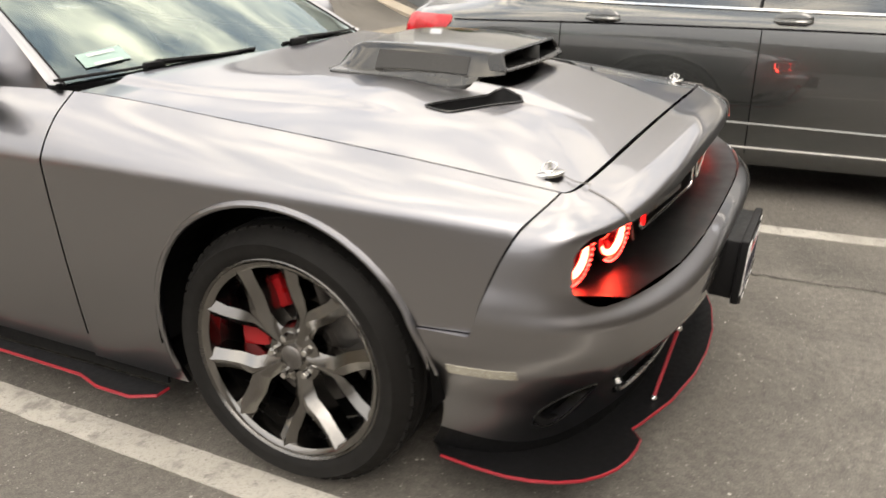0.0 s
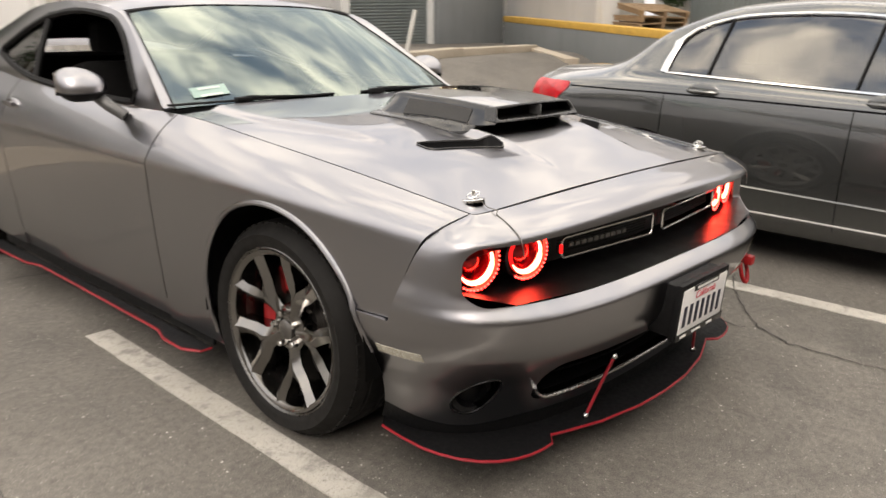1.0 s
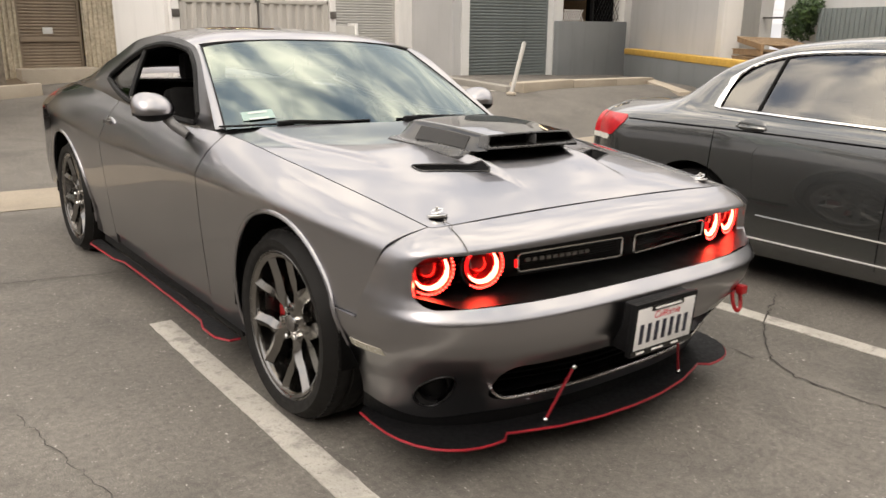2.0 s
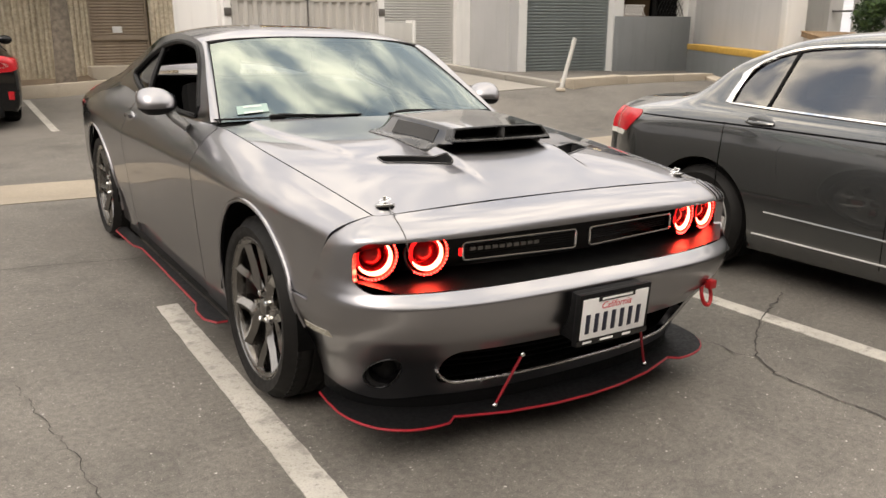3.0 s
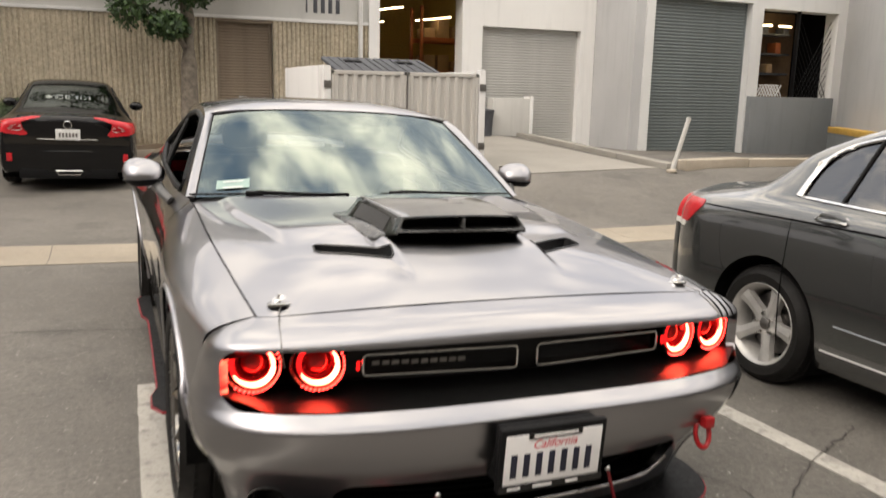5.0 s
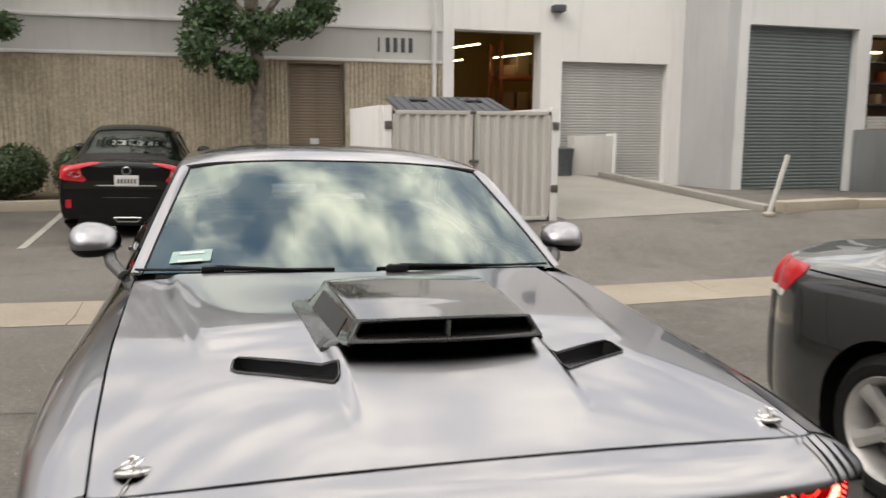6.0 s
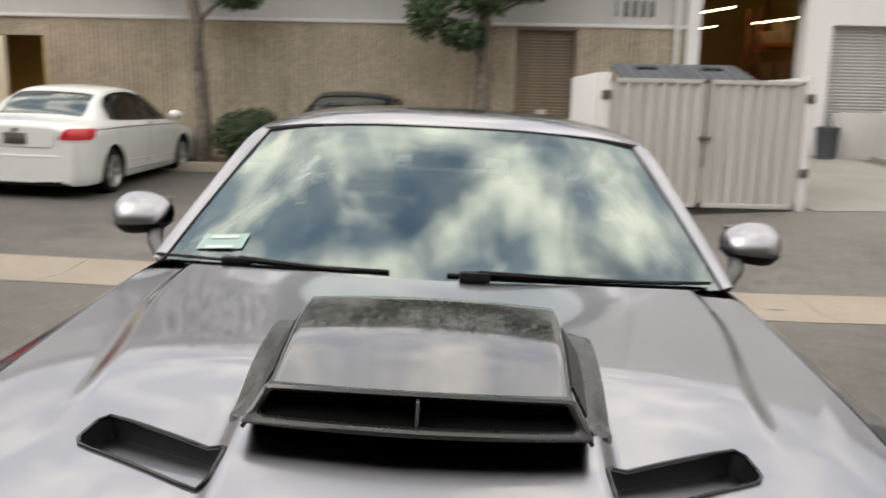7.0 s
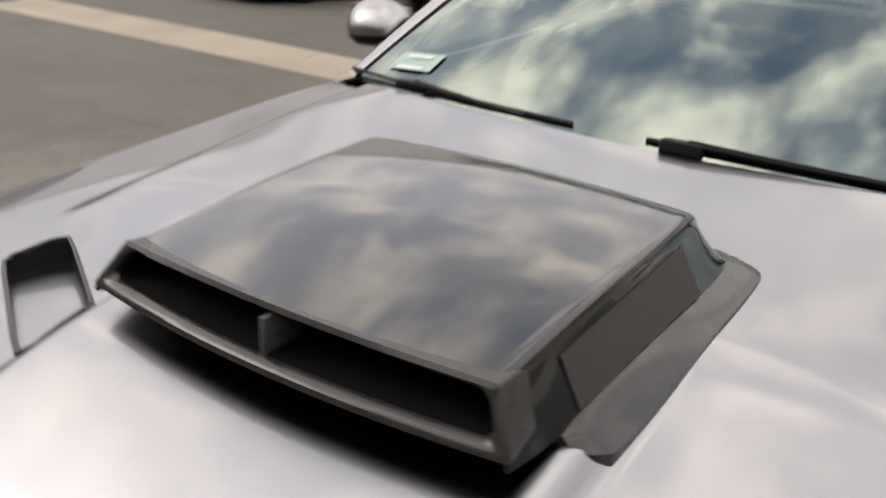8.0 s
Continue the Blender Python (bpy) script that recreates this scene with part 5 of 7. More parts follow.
# parking permit behind the windscreen
PERMIT = plain("pale_green_permit", (0.27, 0.38, 0.345), 0.5, vary=0.08)
P = np.zeros((4, 6, 3))
for i in range(4):
    for j in range(6):
        v, s = 0.080 + 0.085 * i / 3 + 0.02 * j / 5, -0.90 + 0.18 * j / 5
        y0_, y1_ = 1.565 + 0.19 * s * s, 2.325 + 0.045 * s * s
        z0_, z1_ = 1.012 - 0.02 * s * s, 1.384 - 0.040 * abs(s) ** 3
        P[i, j] = (s * (0.777 - 0.153 * v), y0_ + (y1_ - y0_) * v - 0.004, z0_ + (z1_ - z0_) * v + 0.035 * v * (1 - v) + 0.003)
permit = skin("permit_sticker", P, PERMIT, coupe, (), 0.0, (0, 2.6, 0.9), "pale green and white window sticker")
for row in (0, 2):
    Q = P[row:row + 2, 1:5] * np.array([1, 1, 1]) + np.array([0, -0.002, 0.002])
    Q[1] = Q[0] + (Q[1] - Q[0]) * 0.55
    skin("sticker_stripe", Q, plain("sticker_white", (0.55, 0.60, 0.57), 0.5, vary=0.05), permit, (), 0.0, (0, 2.6, 0.9))

# cabin
bm = bmesh.new()
add_box(bm, (-0.76, 1.66, 0.70), (0.76, 2.12, 0.955), 0.05)
part("dashboard", bm, CABIN, coupe)
tube("steering_wheel", [(0.37 + 0.185 * math.cos(a), 2.22 - 0.08 * math.sin(a), 0.93 + 0.165 * math.sin(a)) for a in np.linspace(0, math.tau, 28)], 0.017, CABIN, coupe, True, 8)
for x in (-0.37, 0.37):
    bm = bmesh.new()
    add_box(bm, (-0.24, -0.45, 0.0), (0.24, 0.08, 0.16), 0.05)
    add_box(bm, (-0.24, 0.0, 0.10), (0.24, 0.16, 0.62), 0.06, pose(0, 0, 0, -14, 0, 0))
    bmesh.ops.transform(bm, matrix=pose(x, 2.78, 0.52), verts=bm.verts)
    seat = part("seat", bm, CABIN, coupe)
    bm = bmesh.new()
    add_box(bm, (-0.13, 0.16, 0.64), (0.13, 0.28, 0.80), 0.045)
    bmesh.ops.transform(bm, matrix=pose(x, 2.80, 0.50), verts=bm.verts)
    part("headrest", bm, CABIN, seat)
box("rear_bench", (-0.62, 3.45, 0.6), (0.62, 3.75, 1.12), CABIN, coupe, 0.06)
box("rear_mirror", (-0.12, 2.20, 1.255), (0.12, 2.225, 1.315), BLACK_MATT, coupe, 0.01)
skin("headliner", np.stack([RX * 0.95, yy, RZ - 0.03], -1), CABIN, coupe, (), 0.0, (0, 2.8, 2.8))
# ---- the other parked cars ----
class Shell:
    """The outer skin of a saloon: y runs from the nose (0) to the tail (length)."""

    def __init__(self, length, top, edge_x, edge_z, belt_x, belt_z, wide, nose=0.55, tail=0.40, nose_in=0.22, tail_in=0.14, sill=0.19):
        self.length, self.wide = length, wide
        self.top, self.edge_x, self.edge_z, self.belt_x, self.belt_z = (curve_of(k) for k in (top, edge_x, edge_z, belt_x, belt_z))
        self.nose, self.tail, self.nose_in, self.tail_in, self.sill = nose, tail, nose_in, tail_in, sill

    def plan(self, y):
        a, b = max(0.0, (self.nose - y) / self.nose), max(0.0, (y - self.length + self.tail) / self.tail)
        return 1 - self.nose_in * a ** 2.6 - self.tail_in * b ** 2.6

    def section(self, y, n=64):
        p, w = self.plan(y), self.wide
        zc, xe, ze, xb, zb = (float(f(y)) for f in (self.top, self.edge_x, self.edge_z, self.belt_x, self.belt_z))
        ze = max(ze, zb + 0.004)
        zc = max(zc, ze + 0.004)
        keys = [(0, 0, zc), (0.16, xe * 0.55, zc - (zc - ze) * 0.16), (0.30, xe * 0.92, zc - (zc - ze) * 0.62), (0.36, xe, ze), (0.52, xb, zb), (0.58, xb + (w - xb) * 0.55, zb - 0.035),
                (0.66, w * 0.985, zb - 0.13), (0.78, w, 0.60), (0.90, w * 0.985, 0.36), (0.97, w * 0.965, self.sill + 0.05), (1.0, w * 0.93, self.sill)]
        t = np.linspace(0, 1, n)
        return curve_of([(k, x * p) for k, x, z in keys])(t), curve_of([(k, z) for k, x, z in keys])(t)

    def grid(self, y0, y1, steps, n=64, inset=0.0):
        ys = np.linspace(y0, y1, steps)
        P = np.zeros((steps, n, 3))
        for i, y in enumerate(ys):
            P[i, :, 0], P[i, :, 2] = self.section(y, n)
            P[i, :, 1] = y
        P[:, :, 0] = np.maximum(P[:, :, 0] - inset, 0)
        P[:, :, 2] -= inset * 0.7
        return P

    def end(self, y, way, n=64, bulge=0.10):
        """The rounded end beyond station y."""
        xs, zs = self.section(y, n)
        mid = 0.50
        P = np.zeros((12, n, 3))
        for i in range(12):
            a = i / 11
            s = 1 - 0.12 * a ** 2.2 if i < 11 else 0.0
            P[i, :, 0] = xs * (s if i < 11 else 0.0)
            P[i, :, 2] = mid + (zs - mid) * (1 - 0.16 * a ** 2)
            P[i, :, 1] = y + way * bulge * math.sin(min(1, a * 1.0) * math.pi / 2)
        flat = np.zeros((14, n, 3))
        for i in range(14):
            flat[i] = P[10]
            flat[i, :, 0] *= 1 - (i + 1) / 14
            flat[i, :, 1] += way * 0.006 * math.sin((i + 1) / 14 * math.pi / 2)
        return np.concatenate([P[:11], flat])

    def x_at(self, y, z):
        xs, zs = self.section(y, 90)
        k = int(np.argmax(xs > 0.35))
        return float(np.interp(z, zs[k:][::-1], xs[k:][::-1]))


def strip(name, shell, path, r, mat, car, sign, out=0.0, closed=False):
    return tube(name, [(sign * (shell.x_at(y, z) + out), y, z) for y, z in path], r, mat, car, closed, 6)


def line_of(a, b, n=10):
    return [(a[0] + (b[0] - a[0]) * k / n, a[1] + (b[1] - a[1]) * k / n) for k in range(n + 1)]


def saloon(name, label, m, shell, mat, axles, win, screen, rear, radius=0.325, trim=None, rim_mat=None, doors=(), hood_mat=None, group="parked cars", patches=(), crease=None):
    """win: (low keys, top keys, y0, y1, posts); screen and rear: (y0, y1, half width share)."""
    car = thing(name, m, label, "car", group)
    low, high, y0, y1, posts = win
    flow, fhigh = curve_of(low), curve_of(high)

    def side(x, y, z):
        return np.minimum(np.minimum(np.minimum(z - flow(y), fhigh(y) - z), np.minimum(y - y0, y1 - y)), np.abs(x) - 0.42)

    def glassy(span):
        a, b, share = span
        half = lambda y: np.array(shell.edge_x(y)) * share
        return lambda x, y, z: np.minimum(np.minimum(np.minimum(y - a, b - y), (half(y) - np.abs(x))), z - shell.belt_z(y) - 0.012)
    fs, fr = glassy(screen), glassy(rear)
    arches = [lambda x, y, z, yc=yc: np.hypot(y - yc, z - radius) - radius - 0.055 + 0 * x for yc in axles]
    body_trims = [lambda x, y, z: -side(x, y, z), lambda x, y, z: -fs(x, y, z), lambda x, y, z: -fr(x, y, z)] + arches
    P = shell.grid(0.0, shell.length, 170)
    if hood_mat:
        cut = screen[0] - 0.02
        skin("body", P, mat, car, body_trims + [lambda x, y, z: y - cut], 0.0, (0, 2.4, 0.5), mirror=True)
        skin("front_clip", P, hood_mat, car, body_trims + [lambda x, y, z: cut - y], 0.0, (0, 2.4, 0.5), "dark unpainted front panels", mirror=True)
    else:
        skin("body", P, mat, car, body_trims, 0.0, (0, 2.4, 0.5), mirror=True)
    skin("front_end", shell.end(0.0, -1), hood_mat or mat, car, (), 0.0, (0, 2.4, 0.5), mirror=True)
    skin("rear_end", shell.end(shell.length, 1), mat, car, (), 0.0, (0, 2.4, 0.5), mirror=True)
    for pname, pmat, field in patches:
        for sign in (-1, 1):
            near, far = shell.grid(shell.length - 0.7, shell.length, 50, inset=-0.004), shell.end(shell.length, 1)
            far[:, :, 1] += 0.004
            sheet = np.concatenate([near, far[1:]]) if pname != "headlamp" else np.concatenate([shell.grid(0.7, 0.0, 50, inset=-0.004), (shell.end(0.0, -1) - np.array([0, 0.004, 0]))[1:]])
            sheet[:, :, 0] *= sign
            skin(pname, sheet, pmat, car, [field], 0.006, (0, 2.4, 0.5))
    if crease:
        for sign in (-1, 1):
            # near-black tube paints the shade under the flank's crease
            strip("crease_shade_line", shell, [(y, float(curve_of(crease)(y))) for y in np.linspace(crease[0][0], crease[-1][0], 40)], 0.006, VOID, car, sign, -0.0015)
    G = shell.grid(0.0, shell.length, 170, inset=0.008)
    for sign in (-1, 1):
        Q = G.copy()
        Q[:, :, 0] *= sign
        skin("side_window", Q, DARK_GLASS, car, [side], 0.0, (0, 2.4, 0.5))
    skin("windscreen", G, SCREEN_GLASS, car, [fs], 0.0, (0, 2.4, 0.5), mirror=True)
    skin("rear_window", G, REAR_GLASS, car, [fr], 0.0, (0, 2.4, 0.5), mirror=True)
    bm = bmesh.new()
    add_box(bm, (-shell.wide + 0.22, 0.35, 0.16), (shell.wide - 0.22, shell.length - 0.25, 0.72))
    part("underbody", bm, VOID, car)
    for x in (-0.36, 0.36):
        for y in (screen[1] + 0.45, screen[1] + 1.25):
            bm = bmesh.new()
            top = float(shell.edge_z(y)) - 0.16
            add_box(bm, (x - 0.24, y, 0.6), (x + 0.24, y + 0.16, top - 0.14), 0.05)
            add_box(bm, (x - 0.12, y + 0.03, top - 0.16), (x + 0.12, y + 0.13, top), 0.04)
            part("seat", bm, CABIN, car)
    for sign in (-1, 1):
        for yc in axles:
            wheel(car, sign * (shell.wide - 0.125), yc, sign, radius, 0.215, radius - 0.105, "plain", rim_mat or STEEL, False, radius)
            bm = bmesh.new()
            for k in range(24):
                q = []
                for kk, x in ((k, shell.wide - 0.02), (k + 1, shell.wide - 0.02), (k + 1, 0.5), (k, 0.5)):
                    a = radians(-30 + 240 * kk / 24)
                    q.append(bm.verts.new((sign * x, yc - (radius + 0.06) * math.cos(a), radius + (radius + 0.06) * math.sin(a))))
                bm.faces.new(q)
            part("arch_liner", bm, VOID, car)
        ring = [(y, float(flow(y))) for y in np.linspace(y0, y1, 24)] + [(y, float(fhigh(y))) for y in np.linspace(y1, y0, 24)]
        strip("window_trim", shell, ring, 0.011, trim or BLACK_MATT, car, sign, 0.0, True)
        for y in posts:
            strip("window_post", shell, line_of((y, float(flow(y))), (y - 0.05, float(fhigh(y - 0.05))), 6), 0.008, BLACK_MATT, car, sign, -0.003)
        for y in doors:
            zb = float(shell.belt_z(y))
            strip("door_gap", shell, line_of((y, zb - 0.01), (y + 0.02, 0.26), 12), 0.0035, VOID, car, sign, -0.001)
        # door mirror
        bm = bmesh.new()
        bmesh.ops.create_uvsphere(bm, u_segments=16, v_segments=10, radius=1.0)
        bmesh.ops.transform(bm, matrix=pose(sign * (shell.wide + 0.08), y0 + 0.12, float(flow(y0)) + 0.08) @ Matrix.Diagonal((0.11, 0.07, 0.075, 1)), verts=bm.verts)
        part("door_mirror", bm, hood_mat and mat or mat, car)
    return car


def shell_family():
    return Shell(4.61, [(0, 0.70), (0.25, 0.80), (0.7, 0.90), (1.25, 0.985), (1.38, 1.00), (1.9, 1.31), (2.3, 1.46), (2.8, 1.50), (3.3, 1.465), (3.7, 1.335), (4.07, 1.10), (4.2, 1.065), (4.61, 1.03)],
                 [(0, 0.58), (0.7, 0.66), (1.35, 0.70), (1.9, 0.64), (2.3, 0.585), (3.0, 0.585), (3.5, 0.60), (4.0, 0.66), (4.61, 0.62)],
                 [(0, 0.66), (0.25, 0.76), (0.7, 0.85), (1.3, 0.955), (1.9, 1.26), (2.3, 1.405), (2.8, 1.44), (3.3, 1.405), (3.7, 1.285), (4.05, 1.07), (4.2, 1.035), (4.61, 1.0)],
                 [(0, 0.72), (0.7, 0.80), (1.4, 0.835), (3.0, 0.85), (3.9, 0.82), (4.61, 0.74)],
                 [(0, 0.62), (0.25, 0.72), (0.7, 0.83), (1.3, 0.925), (2.0, 0.955), (3.0, 0.985), (3.85, 1.005), (4.61, 0.975)], 0.922)


FAMILY_WIN = ([(1.45, 0.97), (2.5, 1.0), (3.75, 1.045), (3.95, 1.055)], [(1.45, 0.97), (1.9, 1.22), (2.3, 1.365), (2.8, 1.40), (3.2, 1.385), (3.45, 1.335), (3.58, 1.275), (3.68, 1.20)], 1.50, 3.65, (2.55, 3.38))
GREY = paint("dark_grey_metallic_paint", (0.085, 0.088, 0.086), metal=0.75, rough=0.24, flake=0.05, dust=0.02, coat_ior=1.7)
WHITE = paint("white_car_paint", (0.72, 0.72, 0.69), rough=0.35, dust=0.04)
BLACK_CAR = paint("black_car_paint", (0.003, 0.003, 0.0034), rough=0.2, coat=1.0, coat_ior=1.42, Specular_IOR_Level=0.0)
RED_CAR = paint("red_car_paint", (0.56, 0.004, 0.007), rough=0.4, coat=0.45)
PRIMER = paint("charcoal_panel_paint", (0.007, 0.007, 0.0075), rough=0.5, coat=0.12)
ALLOY = plain("grey_alloy", (0.42, 0.41, 0.39), 0.42, metal=0.45, scale=10)


def bar(name, car, lo, hi, mat, bevel=0.01, label=""):
    return box(name, lo, hi, mat, car, bevel, label)


def family_lamp(x, y, z):
    return np.minimum(np.minimum(z - 0.800, 0.950 - z), np.minimum(np.abs(x) - 0.545 - 0.7 * np.clip(z - 0.78, 0, 1), y - 4.30 - 1.1 * np.clip(0.91 - z, 0, 1)))


def family_clear(x, y, z):
    return np.minimum(np.minimum(z - 0.765, 0.802 - z), np.minimum(np.abs(x) - 0.60, y - 4.45))


def outline_field(pts, y0):
    """Positive inside a mirrored outline of (|x|, z) points, behind y0."""
    def field(x, y, z):
        ax = np.abs(x)
        d, inside = np.full(ax.shape, 9.0), np.zeros(ax.shape, bool)
        for (x0, z0), (x1, z1) in zip(pts, pts[1:] + pts[:1]):
            t = np.clip(((ax - x0) * (x1 - x0) + (z - z0) * (z1 - z0)) / ((x1 - x0) ** 2 + (z1 - z0) ** 2), 0, 1)
            d = np.minimum(d, np.hypot(ax - x0 - t * (x1 - x0), z - z0 - t * (z1 - z0)))
            if z0 != z1:
                inside ^= ((z0 > z) != (z1 > z)) & (ax < x0 + (z - z0) / (z1 - z0) * (x1 - x0))
        return np.minimum(np.where(inside, d, -d), y - y0)
    return field


hatch_lamp = outline_field([(0.32, 1.045), (0.34, 1.028), (0.46, 1.0), (0.57, 0.955), (0.545, 0.86), (0.50, 0.825), (0.49, 0.775), (0.75, 0.80), (0.92, 0.845), (0.935, 0.90), (0.90, 0.955), (0.70, 0.995), (0.46, 1.038)], 4.10)
hatch_clear = outline_field([(0.575, 0.935), (0.553, 0.85), (0.63, 0.835), (0.74, 0.865), (0.71, 0.905)], 4.12)


def tail_dress(car, length, plate_z, plate_mat, dark_z):
    """Licence plate, bumper line and dark valance on a tail."""
    y = length + 0.10
    box("plate", (-0.155, y - 0.01, plate_z - 0.075), (0.155, y + 0.012, plate_z + 0.075), plate_mat, car, 0.004, "pale licence plate")
    for k in range(6):
        box("plate_bar", (-0.12 + 0.042 * k, y + 0.011, plate_z - 0.035), (-0.095 + 0.042 * k, y + 0.0135, plate_z + 0.025), STEEL, car, 0.0005)
    box("valance", (-0.62, y - 0.12, 0.19), (0.62, y + 0.004, dark_z), BLACK_MATT, car, 0.02)


BLIND = plain("white_plate", (0.62, 0.62, 0.60), 0.5, vary=0.05)
acc = shell_family()
ACC = dict(patches=(("tail_lamp", RED_LENS, family_lamp), ("reverse_lamp", CLEAR_LENS, family_clear)), crease=[(0.5, 0.80), (1.4, 0.885), (2.6, 0.915), (3.6, 0.925), (4.28, 0.925)])
# dark grey saloon next to the coupe: its nose points the same way
grey = saloon("sedan", "dark grey metallic four door sedan with chrome window trim", LOT @ pose(3.075, -2.33, 0.0), acc, GREY, (1.0, 3.74), FAMILY_WIN, (1.42, 2.22, 0.93), (3.55, 4.08, 0.90), 0.325, CHROME, ALLOY, (1.42, 2.52, 3.60), **ACC)
white = saloon("sedan", "white four door sedan parked with its tail to the drive", LOT @ pose(-5.80, 14.70, 0.085, -1.4, 0, 180), acc, WHITE, (1.0, 3.80), FAMILY_WIN, (1.42, 2.22, 0.93), (3.55, 4.08, 0.90), 0.325, BLACK_MATT, ALLOY, (1.42, 2.52, 3.60), **ACC)
for car in (grey, white):
    tail_dress(car, 4.61, 0.80, STEEL, 0.26)
    ink = GREY if car == grey else WHITE
    tube("trunk_gap", [(-0.56, 4.705, 0.93), (-0.53, 4.714, 0.80), (-0.47, 4.716, 0.695), (0.0, 4.717, 0.69), (0.47, 4.716, 0.695), (0.53, 4.714, 0.80), (0.56, 4.705, 0.93)], 0.004, VOID, car, sides=6)
    tube("bumper_ridge", [(x, 4.702 - 0.02 * (x / 0.72) ** 4, 0.575 + 0.012 * abs(x)) for x in np.linspace(-0.72, 0.72, 21)], 0.020, ink, car, sides=8)
    box("rear_badge", (-0.045, 4.710, 0.885), (0.045, 4.722, 0.935), CHROME, car, 0.006)
    for sign in (-1, 1):
        for y in (2.38, 3.36):
            x = acc.x_at(y, 0.955)
            bm = bmesh.new()
            bmesh.ops.create_uvsphere(bm, u_segments=18, v_segments=10, radius=1.0)
            bmesh.ops.transform(bm, matrix=pose(sign * (x - 0.010), y, 0.955) @ Matrix.Diagonal((0.016, 0.098, 0.048, 1)), verts=bm.verts)
            cup = part("door_handle", bm, GREY if car == grey else WHITE, car)
            tube("lever", [(sign * (x + 0.004), y - 0.09, 0.948), (sign * (x + 0.030), y - 0.06, 0.950), (sign * (x + 0.030), y + 0.06, 0.952), (sign * (x + 0.004), y + 0.09, 0.952)], 0.012, GREY if car == grey else WHITE, cup, sides=8)
        strip("sill_strip", acc, line_of((1.45, 0.285), (3.32, 0.30), 14), 0.006, ALLOY, car, sign, 0.004)
        strip("lower_crease", acc, line_of((1.5, 0.40), (3.25, 0.44), 14), 0.010, GREY if car == grey else WHITE, car, sign, -0.003)
        edge = [(3.650, 1.046), (3.648, 1.10), (3.640, 1.15), (3.622, 1.20), (3.590, 1.25), (3.540, 1.292), (3.470, 1.327)]
        P = np.zeros((len(edge), 4, 3))
        for i, (y, z) in enumerate(edge):
            w = 0.040 * (1 - i / len(edge)) + 0.008
            p, q = edge[max(0, i - 1)], edge[min(len(edge) - 1, i + 1)]
            d = Vector((q[0] - p[0], q[1] - p[1])).normalized()
            for k in range(4):
                yy_, zz_ = y + d.y * w * (k / 3 - 0.15), z - d.x * w * (k / 3 - 0.15)
                P[i, k] = (sign * (acc.x_at(yy_, zz_) + (0.012 if 0 < k < 3 else 0.004)), yy_, zz_)
        skin("quarter_trim", P, CHROME if car == grey else BLACK_MATT, car, (), 0.006, (0, 2.4, 0.5))
civ = Shell(4.45, [(0, 0.68), (0.3, 0.80), (0.9, 0.93), (1.2, 0.98), (1.8, 1.32), (2.3, 1.46), (2.8, 1.475), (3.3, 1.40), (3.9, 1.18), (4.2, 1.09), (4.45, 1.06)],
            [(0, 0.56), (0.9, 0.66), (1.2, 0.68), (1.8, 0.60), (2.3, 0.55), (3.0, 0.55), (3.6, 0.60), (4.1, 0.66), (4.45, 0.66)],
            [(0, 0.64), (0.3, 0.76), (0.9, 0.88), (1.2, 0.93), (1.8, 1.26), (2.3, 1.40), (2.8, 1.415), (3.3, 1.33), (3.9, 1.11), (4.2, 1.04), (4.45, 1.02)],
            [(0, 0.70), (0.9, 0.80), (1.3, 0.82), (3.0, 0.83), (3.9, 0.82), (4.45, 0.80)],
            [(0, 0.60), (0.3, 0.72), (0.9, 0.84), (1.3, 0.89), (2.0, 0.91), (3.0, 0.95), (3.9, 0.98), (4.45, 0.985)], 0.90, tail_in=0.06, sill=0.25)
CIV_WIN = ([(1.3, 0.93), (2.4, 0.95), (3.75, 1.0)], [(1.3, 0.95), (1.8, 1.21), (2.3, 1.355), (2.8, 1.37), (3.3, 1.28), (3.75, 1.03)], 1.38, 3.70, (2.4, 3.2))
small = saloon("compact_sedan", "black compact sedan with wide red tail lamps", LOT @ pose(-1.62, 14.97, 0.29, -3.15, 0, 180), civ, BLACK_CAR, (0.95, 3.65), CIV_WIN, (1.24, 2.15, 0.93), (3.2, 4.02, 0.90), 0.32, BLACK_MATT, ALLOY, (1.36, 2.4, 3.4),
               patches=(("tail_lamp", RED_LENS, hatch_lamp), ("reverse_lamp", CLEAR_LENS, hatch_clear)))
tail_dress(small, 4.45, 0.80, BLIND, 0.34)
tube("exhaust_trim", [(-0.17, 4.555, 0.30), (0.17, 4.555, 0.30), (0.13, 4.555, 0.245), (-0.13, 4.555, 0.245)], 0.010, CHROME, small, True, 6)
lathe("emblem", [(0.052, 0.0), (0.058, 0.008), (0.046, 0.012), (0.040, 0.0)], CHROME, small, 24, pose(0, 4.552, 0.935, -90, 0, 0))
tube("trunk_lip", [(x, 4.47 - 0.05 * abs(x), 1.055 - 0.05 * abs(x)) for x in np.linspace(-0.62, 0.62, 15)], 0.016, BLACK_CAR, small, sides=8)
# pale alloy tube stands in for the highlight along the trunk's lower crease
tube("trunk_highlight", [(x, 4.562 - 0.10 * x * x, 0.735 if abs(x) < 0.42 else 0.735 + 0.35 * (abs(x) - 0.42)) for x in np.linspace(-0.60, 0.60, 31)], 0.007, ALLOY, small, sides=6)
tube("bumper_line", [(x, 4.555 - 0.10 * x * x, 0.62 - (0.05 if abs(x) < 0.42 else 0.0)) for x in np.linspace(-0.72, 0.72, 25)], 0.010, BLACK_CAR, small, sides=6)
